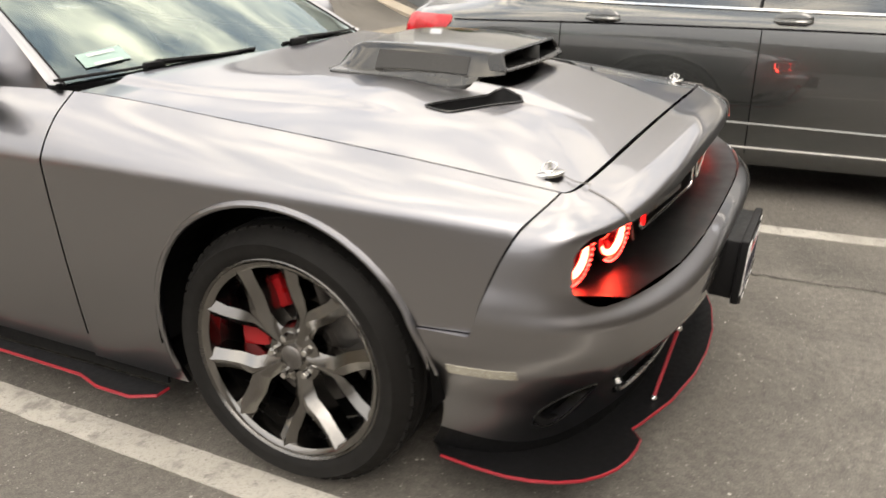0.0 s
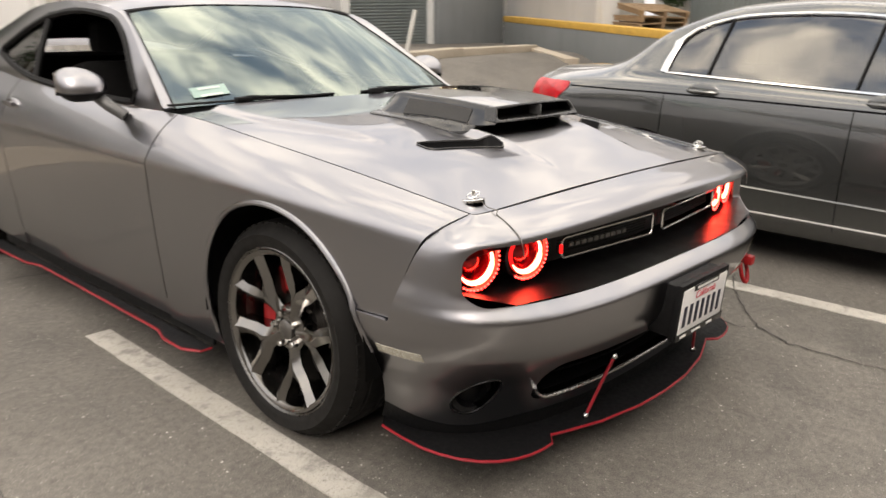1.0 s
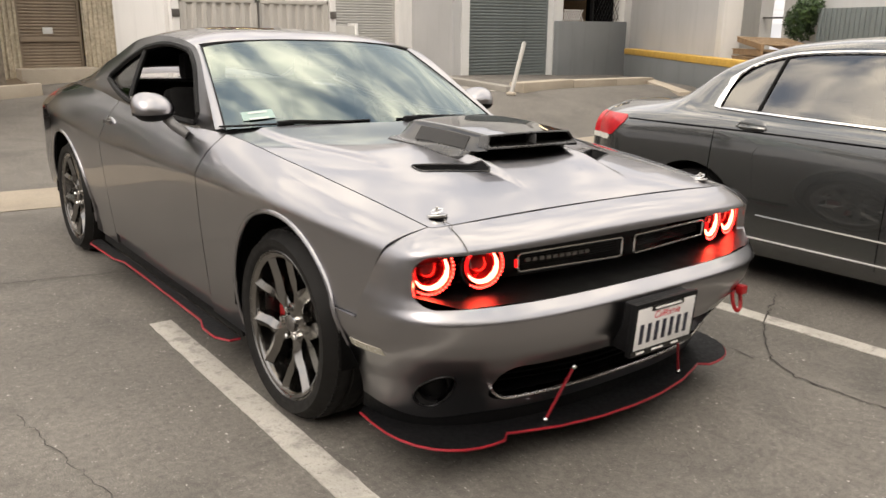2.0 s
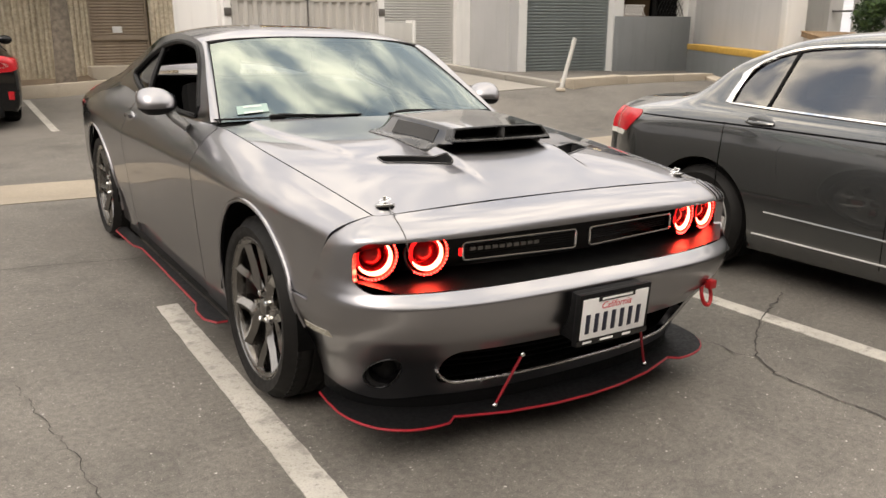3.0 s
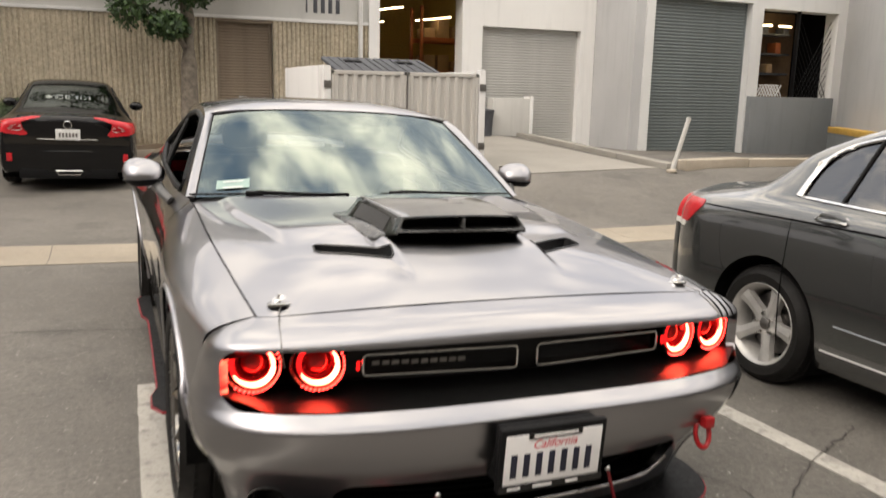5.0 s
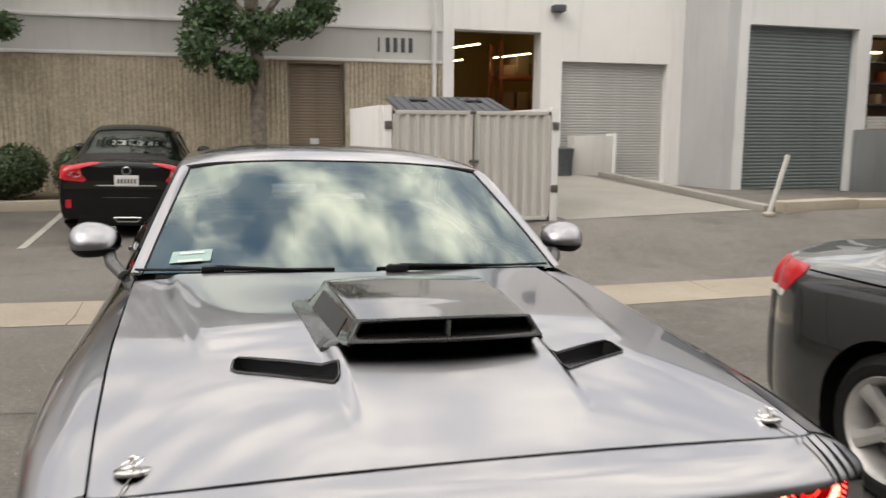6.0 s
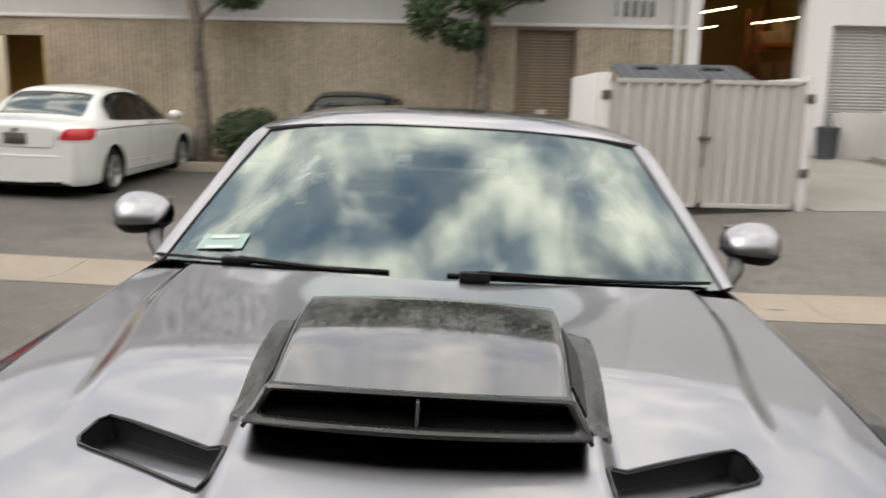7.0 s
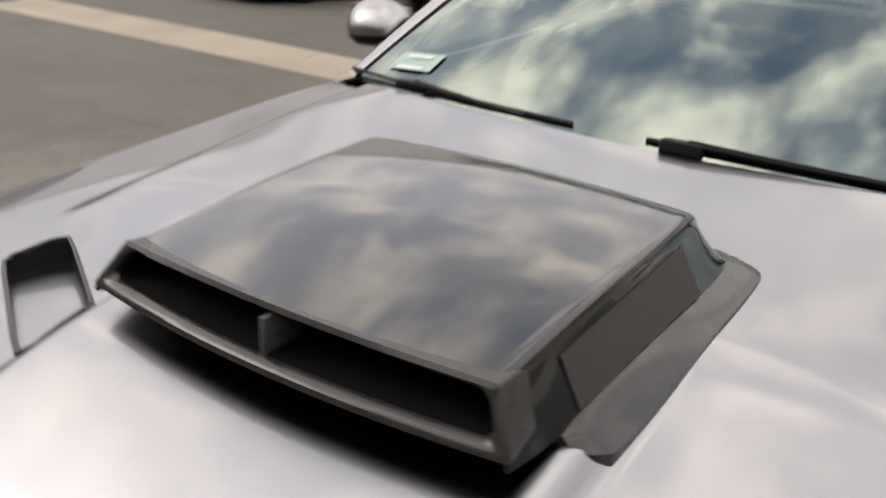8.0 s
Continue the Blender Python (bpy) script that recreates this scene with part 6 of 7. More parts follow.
for sign in (-1, 1):
    box("reflector", (sign * 0.73 - 0.035, 4.46, 0.43), (sign * 0.73 + 0.035, 4.565, 0.54), RED_LENS, small, 0.006)


def sport_lamp(x, y, z):
    return np.minimum(np.minimum(z - 0.515 - 0.05 * np.abs(x), 0.60 - z), np.minimum(np.abs(x) - 0.50, 0.22 - y))


sport = Shell(4.50, [(0, 0.62), (0.3, 0.73), (1.0, 0.84), (1.45, 0.90), (2.0, 1.16), (2.4, 1.26), (2.8, 1.26), (3.3, 1.17), (3.8, 0.99), (4.5, 0.92)],
              [(0, 0.56), (1.0, 0.64), (1.45, 0.67), (2.0, 0.58), (2.4, 0.54), (3.0, 0.54), (3.7, 0.60), (4.5, 0.58)],
              [(0, 0.58), (0.3, 0.69), (1.0, 0.79), (1.45, 0.85), (2.0, 1.11), (2.4, 1.20), (2.8, 1.20), (3.3, 1.12), (3.8, 0.95), (4.5, 0.88)],
              [(0, 0.70), (1.0, 0.78), (1.5, 0.79), (3.0, 0.80), (4.5, 0.72)], [(0, 0.54), (0.3, 0.65), (1.0, 0.75), (1.5, 0.81), (3.0, 0.85), (4.5, 0.85)], 0.865, sill=0.15)
red = saloon("sports_coupe", "red coupe with charcoal hood and front panels", LOT @ pose(-8.35, 8.50, -0.025, 0, 0, -4), sport,
             RED_CAR, (0.85, 3.35), ([(1.6, 0.85), (3.4, 0.90)], [(1.6, 0.87), (2.0, 1.08), (2.4, 1.165), (2.8, 1.165), (3.2, 1.06), (3.42, 0.93)], 1.66, 3.40, (2.75,)),
             (1.48, 2.25, 0.92), (3.15, 3.78, 0.9), 0.31, BLACK_MATT, STEEL, (1.55, 2.8), PRIMER, patches=(("headlamp", CLEAR_LENS, sport_lamp),))
box("plate", (-0.16, -0.125, 0.36), (0.16, -0.10, 0.46), BLIND, red, 0.004)
box("lower_grille", (-0.45, -0.105, 0.20), (0.45, -0.05, 0.33), VOID, red, 0.02)
dark = saloon("sports_coupe", "black coupe parked beyond the red one", LOT @ pose(-11.45, 9.15, -0.02, 0, 0, -6), sport,
              BLACK_CAR, (0.85, 3.35), ([(1.6, 0.85), (3.4, 0.90)], [(1.6, 0.87), (2.0, 1.08), (2.4, 1.165), (2.8, 1.165), (3.2, 1.06), (3.42, 0.93)], 1.66, 3.40, (2.75,)),
              (1.48, 2.25, 0.92), (3.15, 3.78, 0.9), 0.31, BLACK_MATT, STEEL, (1.55, 2.8), patches=(("headlamp", CLEAR_LENS, sport_lamp),))
box("lower_grille", (-0.45, -0.105, 0.20), (0.45, -0.05, 0.33), VOID, dark, 0.02)
# ---- the place: ground, kerbs, buildings ----
def lot_z(x, y):
    """Height of the paving in lot coordinates."""
    x, y = np.asarray(x, float), np.asarray(y, float)
    right = 0.026 * np.clip(x - 2.6, 0, 5)
    ramp = np.interp(x, [-3, 0, 4, 8], [-0.02, 0.08, 0.44, 0.63])
    s = smooth01((y - 6.35) / 2.6)
    dip = -0.035 * np.clip(1 - np.abs(y - 5.86) / 0.46, 0, 1)
    stalls = 0.055 * np.interp(x, [-7, -2.5], [0.5, 1.0]) * np.clip(y - 10.2, 0, 7)
    apron = 0.045 * np.interp(x, [7.5, 8.6], [1.0, 0.0]) * np.clip(y - 9.2, 0, 7)
    k = np.clip((x - 0.5) / 2, 0, 1)
    return right * (1 - s) + ramp * s + stalls * (1 - k) + apron * k + dip


def spread(lo, hi, fine0, fine1, step, grow=1.35):
    out = list(np.arange(fine0, fine1 + 1e-6, step))
    d, v = step, fine0
    while v > lo:
        d *= grow
        v -= d
        out.insert(0, v)
    d, v = step, fine1
    while v < hi:
        d *= grow
        v += d
        out.append(v)
    return np.array(out)


gx, gy = np.meshgrid(spread(-400, 400, -10, 14, 0.4), spread(-400, 400, -4, 16, 0.2), indexing="ij")
GP = np.stack([gx, gy, lot_z(gx, gy)], -1)
ground = skin("ground", GP, ASPHALT, None, (), 0.0, (0, 0, -50))
ground.matrix_world = LOT
tagged(ground, "worn grey asphalt of a parking lot with stone specks", "asphalt", kind="structure")


def on_lot(name, outline_x, outline_y, mat, lift, label, category, steps=(2, 30), kind="structure", shear=0.0, ragged=0.0):
    """A thin sheet laid on the paving over a rectangle."""
    ux, uy = np.meshgrid(np.linspace(*outline_x, steps[0]), np.linspace(*outline_y, steps[1]), indexing="ij")
    ux = ux + shear * uy
    if ragged:
        rg = np.random.default_rng(int(abs(outline_x[0]) * 100))
        for side in (0, -1):
            wear = np.convolve(rg.normal(size=steps[1]), np.ones(7) / 4, "same") * ragged
            ux[side] += np.clip(wear, -2.2 * ragged, 2.2 * ragged)
    ob = skin(name, np.stack([ux, uy, lot_z(ux, uy) + lift], -1), mat, None, (), 0.004, (0, 0, -50))
    ob.matrix_world = LOT
    return tagged(ob, label, category, kind=kind)


on_lot("parking_line", (-1.070, -0.958), (-4.0, 2.22), LINE_PAINT, 0.004, "worn white parking line on asphalt", "line marking", (5, 420), shear=0.022, ragged=0.0022)
on_lot("parking_line", (1.642, 1.760), (-4.0, 2.3), LINE_PAINT, 0.004, "worn white parking line on asphalt", "line marking", (5, 420), shear=-0.024, ragged=0.0022)


def crack(points, width, seed):
    """A jagged dark crack in the paving along a few points."""
    rg = random.Random(seed)
    path = []
    for (x0, y0), (x1, y1) in zip(points, points[1:]):
        n = max(2, int(math.hypot(x1 - x0, y1 - y0) / 0.035))
        for k in range(n):
            t = k / n
            path.append((x0 + (x1 - x0) * t + rg.uniform(-0.012, 0.012), y0 + (y1 - y0) * t + rg.uniform(-0.012, 0.012)))
    P = np.zeros((len(path), 2, 3))
    for i, (x, y) in enumerate(path):
        a, b = path[max(0, i - 1)], path[min(len(path) - 1, i + 1)]
        d = Vector((b[0] - a[0], b[1] - a[1])).normalized()
        w = width * rg.uniform(0.35, 1.2)
        for k, s in enumerate((-1, 1)):
            px, py = x - d.y * w * s, y + d.x * w * s
            P[i, k] = (px, py, float(lot_z(px, py)) + 0.005)
    ob = skin("crack", P, CRACK, None, (), 0.0, (0, 0, -50))
    ob.matrix_world = LOT
    tagged(ob, "dark jagged crack in the asphalt", "crack", kind="structure")


CRACK = plain("crack_shadow", (0.035, 0.032, 0.029), 0.95, scale=40)
crack([(2.15, 0.72), (1.61, 0.48), (1.39, 0.34), (1.18, 0.18), (1.07, 0.0), (1.06, -0.2), (1.07, -0.45), (1.02, -1.1), (1.1, -1.9)], 0.0045, 1)
crack([(1.02, 0.60), (1.13, 0.38), (1.12, 0.25), (1.17, 0.17)], 0.003, 2)
crack([(-4.2, 3.42), (-1.73, 3.36), (-1.2, 3.29), (-0.86, 3.21), (0.6, 3.15)], 0.004, 3)
crack([(-2.25, 3.45), (-1.97, 4.09), (-2.0, 4.9), (-2.09, 5.38)], 0.004, 4)
crack([(-1.75, 1.5), (-1.68, 1.06), (-1.63, 0.76), (-1.61, 0.43), (-1.72, -0.6)], 0.0016, 5)
def stain(cx, cy, rx, ry, seed):
    """A dark oil stain with a ragged edge."""
    rg = random.Random(seed)
    edge = [rg.uniform(0.55, 1.1) for _ in range(9)]
    P = np.zeros((37, 4, 3))
    for i in range(37):
        a = math.tau * i / 36
        u = i / 36 * 9
        e = edge[int(u) % 9] + (edge[(int(u) + 1) % 9] - edge[int(u) % 9]) * float(smooth01(np.array(u - int(u))))
        for k in range(4):
            x, y = cx + rx * e * math.cos(a) * k / 3, cy + ry * e * math.sin(a) * k / 3
            P[i, k] = (x, y, float(lot_z(x, y)) + 0.004)
    ob = skin("stain", P, OIL, None, (), 0.0, (0, 0, -50))
    ob.matrix_world = LOT
    tagged(ob, "dark oil stain on the asphalt", "stain", kind="structure")


OIL = plain("oily_asphalt", (0.045, 0.042, 0.038), 0.6, vary=0.4, scale=25)
stain(6.35, 6.75, 0.10, 0.06, 5)
for k in range(-6, 8):
    x0 = k * 1.52 - 0.1
    ob = on_lot("swale", (x0, x0 + 1.512), (5.40, 6.32), SWALE, 0.006, "pale concrete drainage swale across the lot", "concrete", (6, 16))


# unseen walls added round the lot; the tall south one darkens the car's reflections
CLOSE = concrete_material("plain_taupe_wall", (0.15, 0.135, 0.115), (0.20, 0.18, 0.155), 0.4)
for name, lo, hi in (("added_wall_south", (-45, -14.4, -1.5), (45, -14.0, 12.0)), ("wall_west", (-25.4, -14, -1.5), (-25, 15, 4.5)), ("wall_east", (27.0, -14, -1.5), (27.4, 6, 6.0))):
    tagged(box(name, lo, hi, CLOSE, None, 0.0), "taupe wall added out of view to close the lot", "wall", kind="structure")
# ---- buildings and the far side of the drive, in level world coordinates ----
def paving(x, y):
    return float(lot_z(x, y)) - 0.0262 * x - 0.0087 * y


def wall_paint(name, a, b, relief=0.25):
    n = Nodes(name)
    big = n.noise(0.5, 6.0, 0.6)
    runs = n.noise(1.2, 6.0, 0.65, (4.0, 4.0, 0.35))
    tint = n.ramp(big, 0.3, 0.7, a, b)
    tint = n.mix(n.ramp(runs, 0.52, 0.8, (0, 0, 0), (0.35, 0.35, 0.35)), tint, tuple(c * 0.62 for c in a))
    grit = n.noise(55.0, 4.0, 0.65)
    return n.surface(tint, 0.82, n.bump(grit, relief, 0.006))


def rib_paint(name, a, b):
    """Weathered ribbed concrete: broad stains, coarse aggregate and vertical runs."""
    n = Nodes(name)
    tint = n.ramp(n.noise(0.55, 7.0, 0.66), 0.30, 0.70, a, b)
    coarse = n.ramp(n.noise(16.0, 6.0, 0.75), 0.34, 0.66, (0.58, 0.56, 0.52), (1.28, 1.27, 1.25))
    tint = n.mix(0.75, tint, coarse, "MULTIPLY")
    runs = n.ramp(n.noise(1.6, 6.0, 0.65, (5.0, 5.0, 0.3)), 0.50, 0.78, (0, 0, 0), (0.45, 0.45, 0.45))
    tint = n.mix(runs, tint, tuple(c * 0.55 for c in a))
    grit = n.noise(45.0, 5.0, 0.7)
    return n.surface(tint, 0.9, n.bump(grit, 0.8, 0.012))


WALL_WHITE = wall_paint("white_painted_concrete", (0.70, 0.69, 0.665), (0.77, 0.76, 0.735))
WALL_BAND = wall_paint("pale_grey_band", (0.46, 0.45, 0.42), (0.53, 0.52, 0.49))
WALL_FLUTE = rib_paint("taupe_fluted_concrete", (0.33, 0.285, 0.21), (0.57, 0.50, 0.385))
WALL_GREY = wall_paint("light_grey_wall", (0.40, 0.40, 0.395), (0.46, 0.46, 0.455))
WALL_PALE = wall_paint("pale_grey_pilaster", (0.57, 0.57, 0.555), (0.64, 0.64, 0.625))
WALL_SLATE = wall_paint("slate_grey_wall", (0.15, 0.162, 0.165), (0.19, 0.20, 0.203))
TRIM_WHITE = wall_paint("white_trim", (0.62, 0.61, 0.59), (0.68, 0.67, 0.65), 0.1)
SLAT_WHITE = plain("white_slat", (0.46, 0.455, 0.43), 0.5, vary=0.06, scale=3)
SLAT_GREY = plain("grey_green_slat", (0.15, 0.172, 0.172), 0.45, vary=0.08, scale=3)
SLAT_BROWN = plain("brown_slat", (0.25, 0.195, 0.14), 0.6, vary=0.15, scale=4)
YELLOW = plain("yellow_kerb_paint", (0.55, 0.33, 0.06), 0.6, vary=0.15, scale=6)
BIN_GATE = wall_paint("pale_gate_steel", (0.44, 0.42, 0.385), (0.50, 0.48, 0.445), 0.1)
BIN_DARK = plain("dark_bin_plastic", (0.075, 0.078, 0.086), 0.7, vary=0.2, Specular_IOR_Level=0.25)
WARM_WALL = plain("warm_indoor_wall", (0.55, 0.40, 0.13), 0.8)
ORANGE = plain("orange_rack", (0.36, 0.10, 0.03), 0.5)
CARD = plain("cardboard", (0.36, 0.24, 0.13), 0.8)
TUBE = glowing("strip_light", (1.0, 0.80, 0.42), 7.0)
SOIL = concrete_material("planter_soil", (0.12, 0.085, 0.055), (0.20, 0.15, 0.10), 2.0)
WOOD = plain("pallet_wood", (0.24, 0.16, 0.09), 0.8, vary=0.3, scale=9)


def wall_mesh(name, parent, x0, x1, z0, z1, y, depth, holes, mat, label=""):
    """A wall with its face at y, depth behind it, and rectangular openings (x0, x1, z0, z1)."""
    bm = bmesh.new()
    xs = sorted({x0, x1, *(h[0] for h in holes), *(h[1] for h in holes)})
    for a, b in zip(xs, xs[1:]):
        cuts = sorted((h[2], h[3]) for h in holes if h[0] <= a and h[1] >= b)
        lo = z0
        for c, d in cuts:
            if c > lo:
                add_box(bm, (a, y, lo), (b, y + depth, c))
            lo = d
        if lo < z1:
            add_box(bm, (a, y, lo), (b, y + depth, z1))
    bmesh.ops.remove_doubles(bm, verts=bm.verts, dist=1e-4)
    return part(name, bm, mat, parent, label, smooth=False)


def fluted(name, parent, x0, x1, z0, z1, y):
    """A ribbed concrete face: ribs with chamfered sides, slightly uneven."""
    rnd = random.Random(7)
    pitch, prof, x = 0.094, [], x0
    while x < x1:
        d = 0.026 + rnd.uniform(-0.008, 0.008)
        w = pitch * rnd.uniform(0.92, 1.08)
        for u, h in ((0.0, 0.0), (0.26, 0.0), (0.40, d), (0.86, d * 0.9)):
            if x + u * w < x1:
                prof.append((x + u * w, y - h))
        x += w
    prof.append((x1, y))
    bm = bmesh.new()
    zs = [z0, z1]
    rows = [[bm.verts.new((px, py, z)) for px, py in prof] for z in zs]
    for k in range(len(prof) - 1):
        bm.faces.new((rows[0][k], rows[0][k + 1], rows[1][k + 1], rows[1][k]))
    top = [bm.verts.new((x0, y + 0.25, z1)), bm.verts.new((x1, y + 0.25, z1))]
    bm.faces.new(rows[1] + top[::-1])
    return part(name, bm, WALL_FLUTE, parent, "ribbed taupe concrete", smooth=False)


def roller(name, parent, x0, x1, z0, z1, y, pitch, mat, label):
    """A roll-up door of interlocking slats between side guides."""
    door = box(name, (x0, y + 0.03, z0), (x1, y + 0.05, z1), mat, parent, 0, label)
    bm = bmesh.new()
    rows = [(0.0, 0.0), (0.012, 0.25), (0.016, 0.5), (0.012, 0.78), (-0.006, 0.86), (-0.006, 0.96), (0.0, 1.0)]
    a = [bm.verts.new((x0, y + 0.012 - d, pitch * t)) for d, t in rows]
    b = [bm.verts.new((x1, y + 0.012 - d, pitch * t)) for d, t in rows]
    for k in range(len(rows) - 1):
        bm.faces.new((a[k], b[k], b[k + 1], a[k + 1]))
    n = int((z1 - z0) / pitch)
    first = part("slat", bm, mat, door, smooth=False)
    first.location.z = z0
    for k in range(1, n):
        ob = new("slat", first.data)
        ob.parent = door
        ob.location.z = z0 + k * pitch
    for x in (x0, x1):
        box("guide", (x - 0.03, y - 0.02, z0), (x + 0.03, y + 0.03, z1), mat, door, 0.004)
    return door


hall = thing("warehouse", Matrix(), "white warehouse with a ribbed taupe lower wall and roll-up doors", "building")
Y = 15.3
for a, b in ((-12.4, -9.6), (-8.05, 1.02), (2.16, 4.22)):
    fluted("ribbed_wall", hall, a, b, -0.3, 2.84, Y)
wall_mesh("upper_wall", hall, -40.0, 4.22, 2.84, 6.2, Y + 0.012, 0.3, [], WALL_WHITE)
box("grey_band", (-40.0, Y - 0.004, 2.905), (4.22, Y + 0.06, 3.50), WALL_BAND, hall, 0)
box("trim_strip", (-40.0, Y - 0.05, 2.84), (4.22, Y + 0.05, 2.905), TRIM_WHITE, hall, 0.01)
box("trim_strip", (-40.0, Y - 0.05, 3.50), (4.22, Y + 0.05, 3.56), TRIM_WHITE, hall, 0.01)
wall_mesh("pale_wall", hall, -40.0, -12.4, -0.3, 2.84, Y, 0.25, [], WALL_BAND, "smooth pale concrete")
roller("brown_door", hall, 1.05, 2.13, 0.55, 2.80, Y + 0.12, 0.058, SLAT_BROWN, "weathered brown slatted door")
box("door_frame", (1.02, Y - 0.01, 2.78), (2.16, Y + 0.2, 2.84), SLAT_BROWN, hall, 0.004)
box("door_bar", (1.05, Y + 0.06, 1.04), (2.13, Y + 0.13, 1.13), SLAT_BROWN, hall, 0.01)
box("door_notice", (1.46, Y + 0.085, 1.18), (1.64, Y + 0.092, 1.30), TRIM_WHITE, hall, 0.001)
box("door_step", (0.9, Y - 0.5, 0.1), (2.3, Y + 0.2, 0.56), KERB, hall, 0.02)
wall_mesh("white_wall", hall, 4.22, 9.92, -0.5, 6.2, Y - 0.06, 0.42, [(4.46, 6.42, 0.2, 3.56), (6.92, 9.52, 0.30, 2.97)], WALL_WHITE)
roller("white_shutter", hall, 6.92, 9.52, 0.30, 2.97, Y + 0.12, 0.062, SLAT_WHITE, "off-white roll-up shutter")
tube("downpipe", [(4.02, Y - 0.10, 6.0), (4.02, Y - 0.10, 0.4)], 0.05, TRIM_WHITE, hall, sides=12)
lamp = box("wall_lamp", (6.62, Y - 0.32, 3.98), (6.88, Y - 0.06, 4.12), BIN_DARK, hall, 0.02)
box("hall_roof", (-40.0, Y, 6.1), (9.92, Y + 30, 6.3), WALL_BAND, hall, 0.02)
for x in (-40.0, 9.62):
    box("hall_side", (x, Y + 0.32, -0.3), (x + 0.28, Y + 29.7, 6.1), WALL_WHITE, hall, 0)
box("hall_back", (-40.0, Y + 29.7, -0.3), (9.92, Y + 30, 6.1), WALL_WHITE, hall, 0)
# house number: five plain bars
for k in range(5):
    box("number_bar", (2.86 + 0.160 * k, Y - 0.016, 3.05), (2.86 + 0.160 * k + (0.035 if k == 0 else 0.085), Y - 0.004, 3.34), BIN_DARK, hall, 0.003)
# inside the open bay
box("bay_floor", (4.2, Y + 0.36, 0.1), (9.0, Y + 9.0, 0.2), KERB, hall, 0)
wall_mesh("bay_back", hall, 4.2, 9.0, 0.2, 4.6, Y + 9.0, 0.1, [], WARM_WALL)
box("bay_side", (4.2, Y + 0.37, 0.2), (4.3, Y + 9.0, 4.6), WARM_WALL, hall, 0)
box("bay_side", (8.9, Y + 0.37, 0.2), (9.0, Y + 9.0, 4.6), WARM_WALL, hall, 0)
box("bay_ceiling", (4.2, Y + 0.37, 4.6), (9.0, Y + 9.0, 4.7), CABIN, hall, 0)
for x, y in ((5.3, Y + 2.2), (7.3, Y + 4.0), (6.2, Y + 6.4)):
    box("strip_light", (x - 0.025, y - 0.75, 3.42), (x + 0.025, y + 0.75, 3.45), TUBE, hall, 0.01, m=pose(x, y, 0, 0, 0, 18) @ pose(-x, -y, 0))
rack = thing("storage_rack", pose(7.75, Y + 4.6, 0.2), "orange pallet rack with cardboard boxes in the open bay", "rack")
for x in (-0.7, 0.7):
    for y in (-0.4, 0.4):
        box("rack_post", (x - 0.04, y - 0.04, 0), (x + 0.04, y + 0.04, 3.6), ORANGE, rack, 0.005)
rnd = random.Random(3)
for z in (0.9, 1.8, 2.7):
    for y in (-0.4, 0.4):
        box("rack_beam", (-0.7, y - 0.03, z - 0.06), (0.7, y + 0.03, z + 0.06), ORANGE, rack, 0.004)
    for k in range(3):
        x = -0.6 + 0.42 * k
        crate = thing("carton", pose(7.75, Y + 4.6, 0.2) @ pose(x + 0.19, 0, z + 0.06), "brown cardboard carton on the rack", "carton", "cartons on the rack")
        box("carton_body", (-0.17, -0.3, 0), (0.17, 0.3, rnd.uniform(0.25, 0.55)), CARD, crate, 0.01)

# open door with a warm room behind it
box("room_wall", (-9.6, Y + 1.6, 0.3), (-8.05, Y + 1.7, 2.9), WARM_WALL, hall, 0)
box("room_side", (-8.10, Y + 0.02, 0.3), (-8.05, Y + 1.6, 2.9), WARM_WALL, hall, 0)
box("room_side", (-9.6, Y + 0.02, 0.3), (-9.55, Y + 1.6, 2.9), WARM_WALL, hall, 0)
wall_mesh("over_door", hall, -9.6, -8.05, 2.50, 2.84, Y, 0.25, [], WALL_FLUTE)
box("open_door_leaf", (-9.52, Y - 0.05, 0.45), (-8.82, Y + 0.0, 2.48), plain("cream_door", (0.62, 0.55, 0.40), 0.5), hall, 0.006, "cream door standing open")

# ---- grey unit next door ----
unit = thing("grey_unit", Matrix(), "grey concrete unit with a roll-up door and slate lower wall", "building")
G = 13.62
box("side_wall", (9.93, G + 0.02, -0.5), (10.2, 15.5, 5.7), WALL_GREY, unit, 0)
wall_mesh("front_wall", unit, 10.20, 18.2, -0.5, 5.7, G, 0.4, [(10.44, 13.24, -0.5, 3.70), (13.58, 16.00, 1.52, 3.6)], WALL_PALE)
roller("grey_shutter", unit, 10.44, 13.24, -0.30, 3.70, G + 0.22, 0.074, SLAT_GREY, "grey-green roll-up shutter")
box("slate_wall", (13.27, G - 0.16, -0.5), (15.95, G - 0.004, 1.53), WALL_SLATE, unit, 0.01)
# near-black boxes paint the gloom of the room behind the window
box("window_void", (13.4, G + 1.6, 1.2), (16.2, G + 1.7, 3.8), VOID, unit, 0)
box("window_void", (13.4, G + 0.41, 1.2), (13.5, G + 1.6, 3.8), VOID, unit, 0)
box("window_void", (16.1, G + 0.41, 1.2), (16.2, G + 1.6, 3.8), VOID, unit, 0)
box("window_void", (13.5, G + 0.41, 3.7), (16.1, G + 1.6, 3.8), VOID, unit, 0)
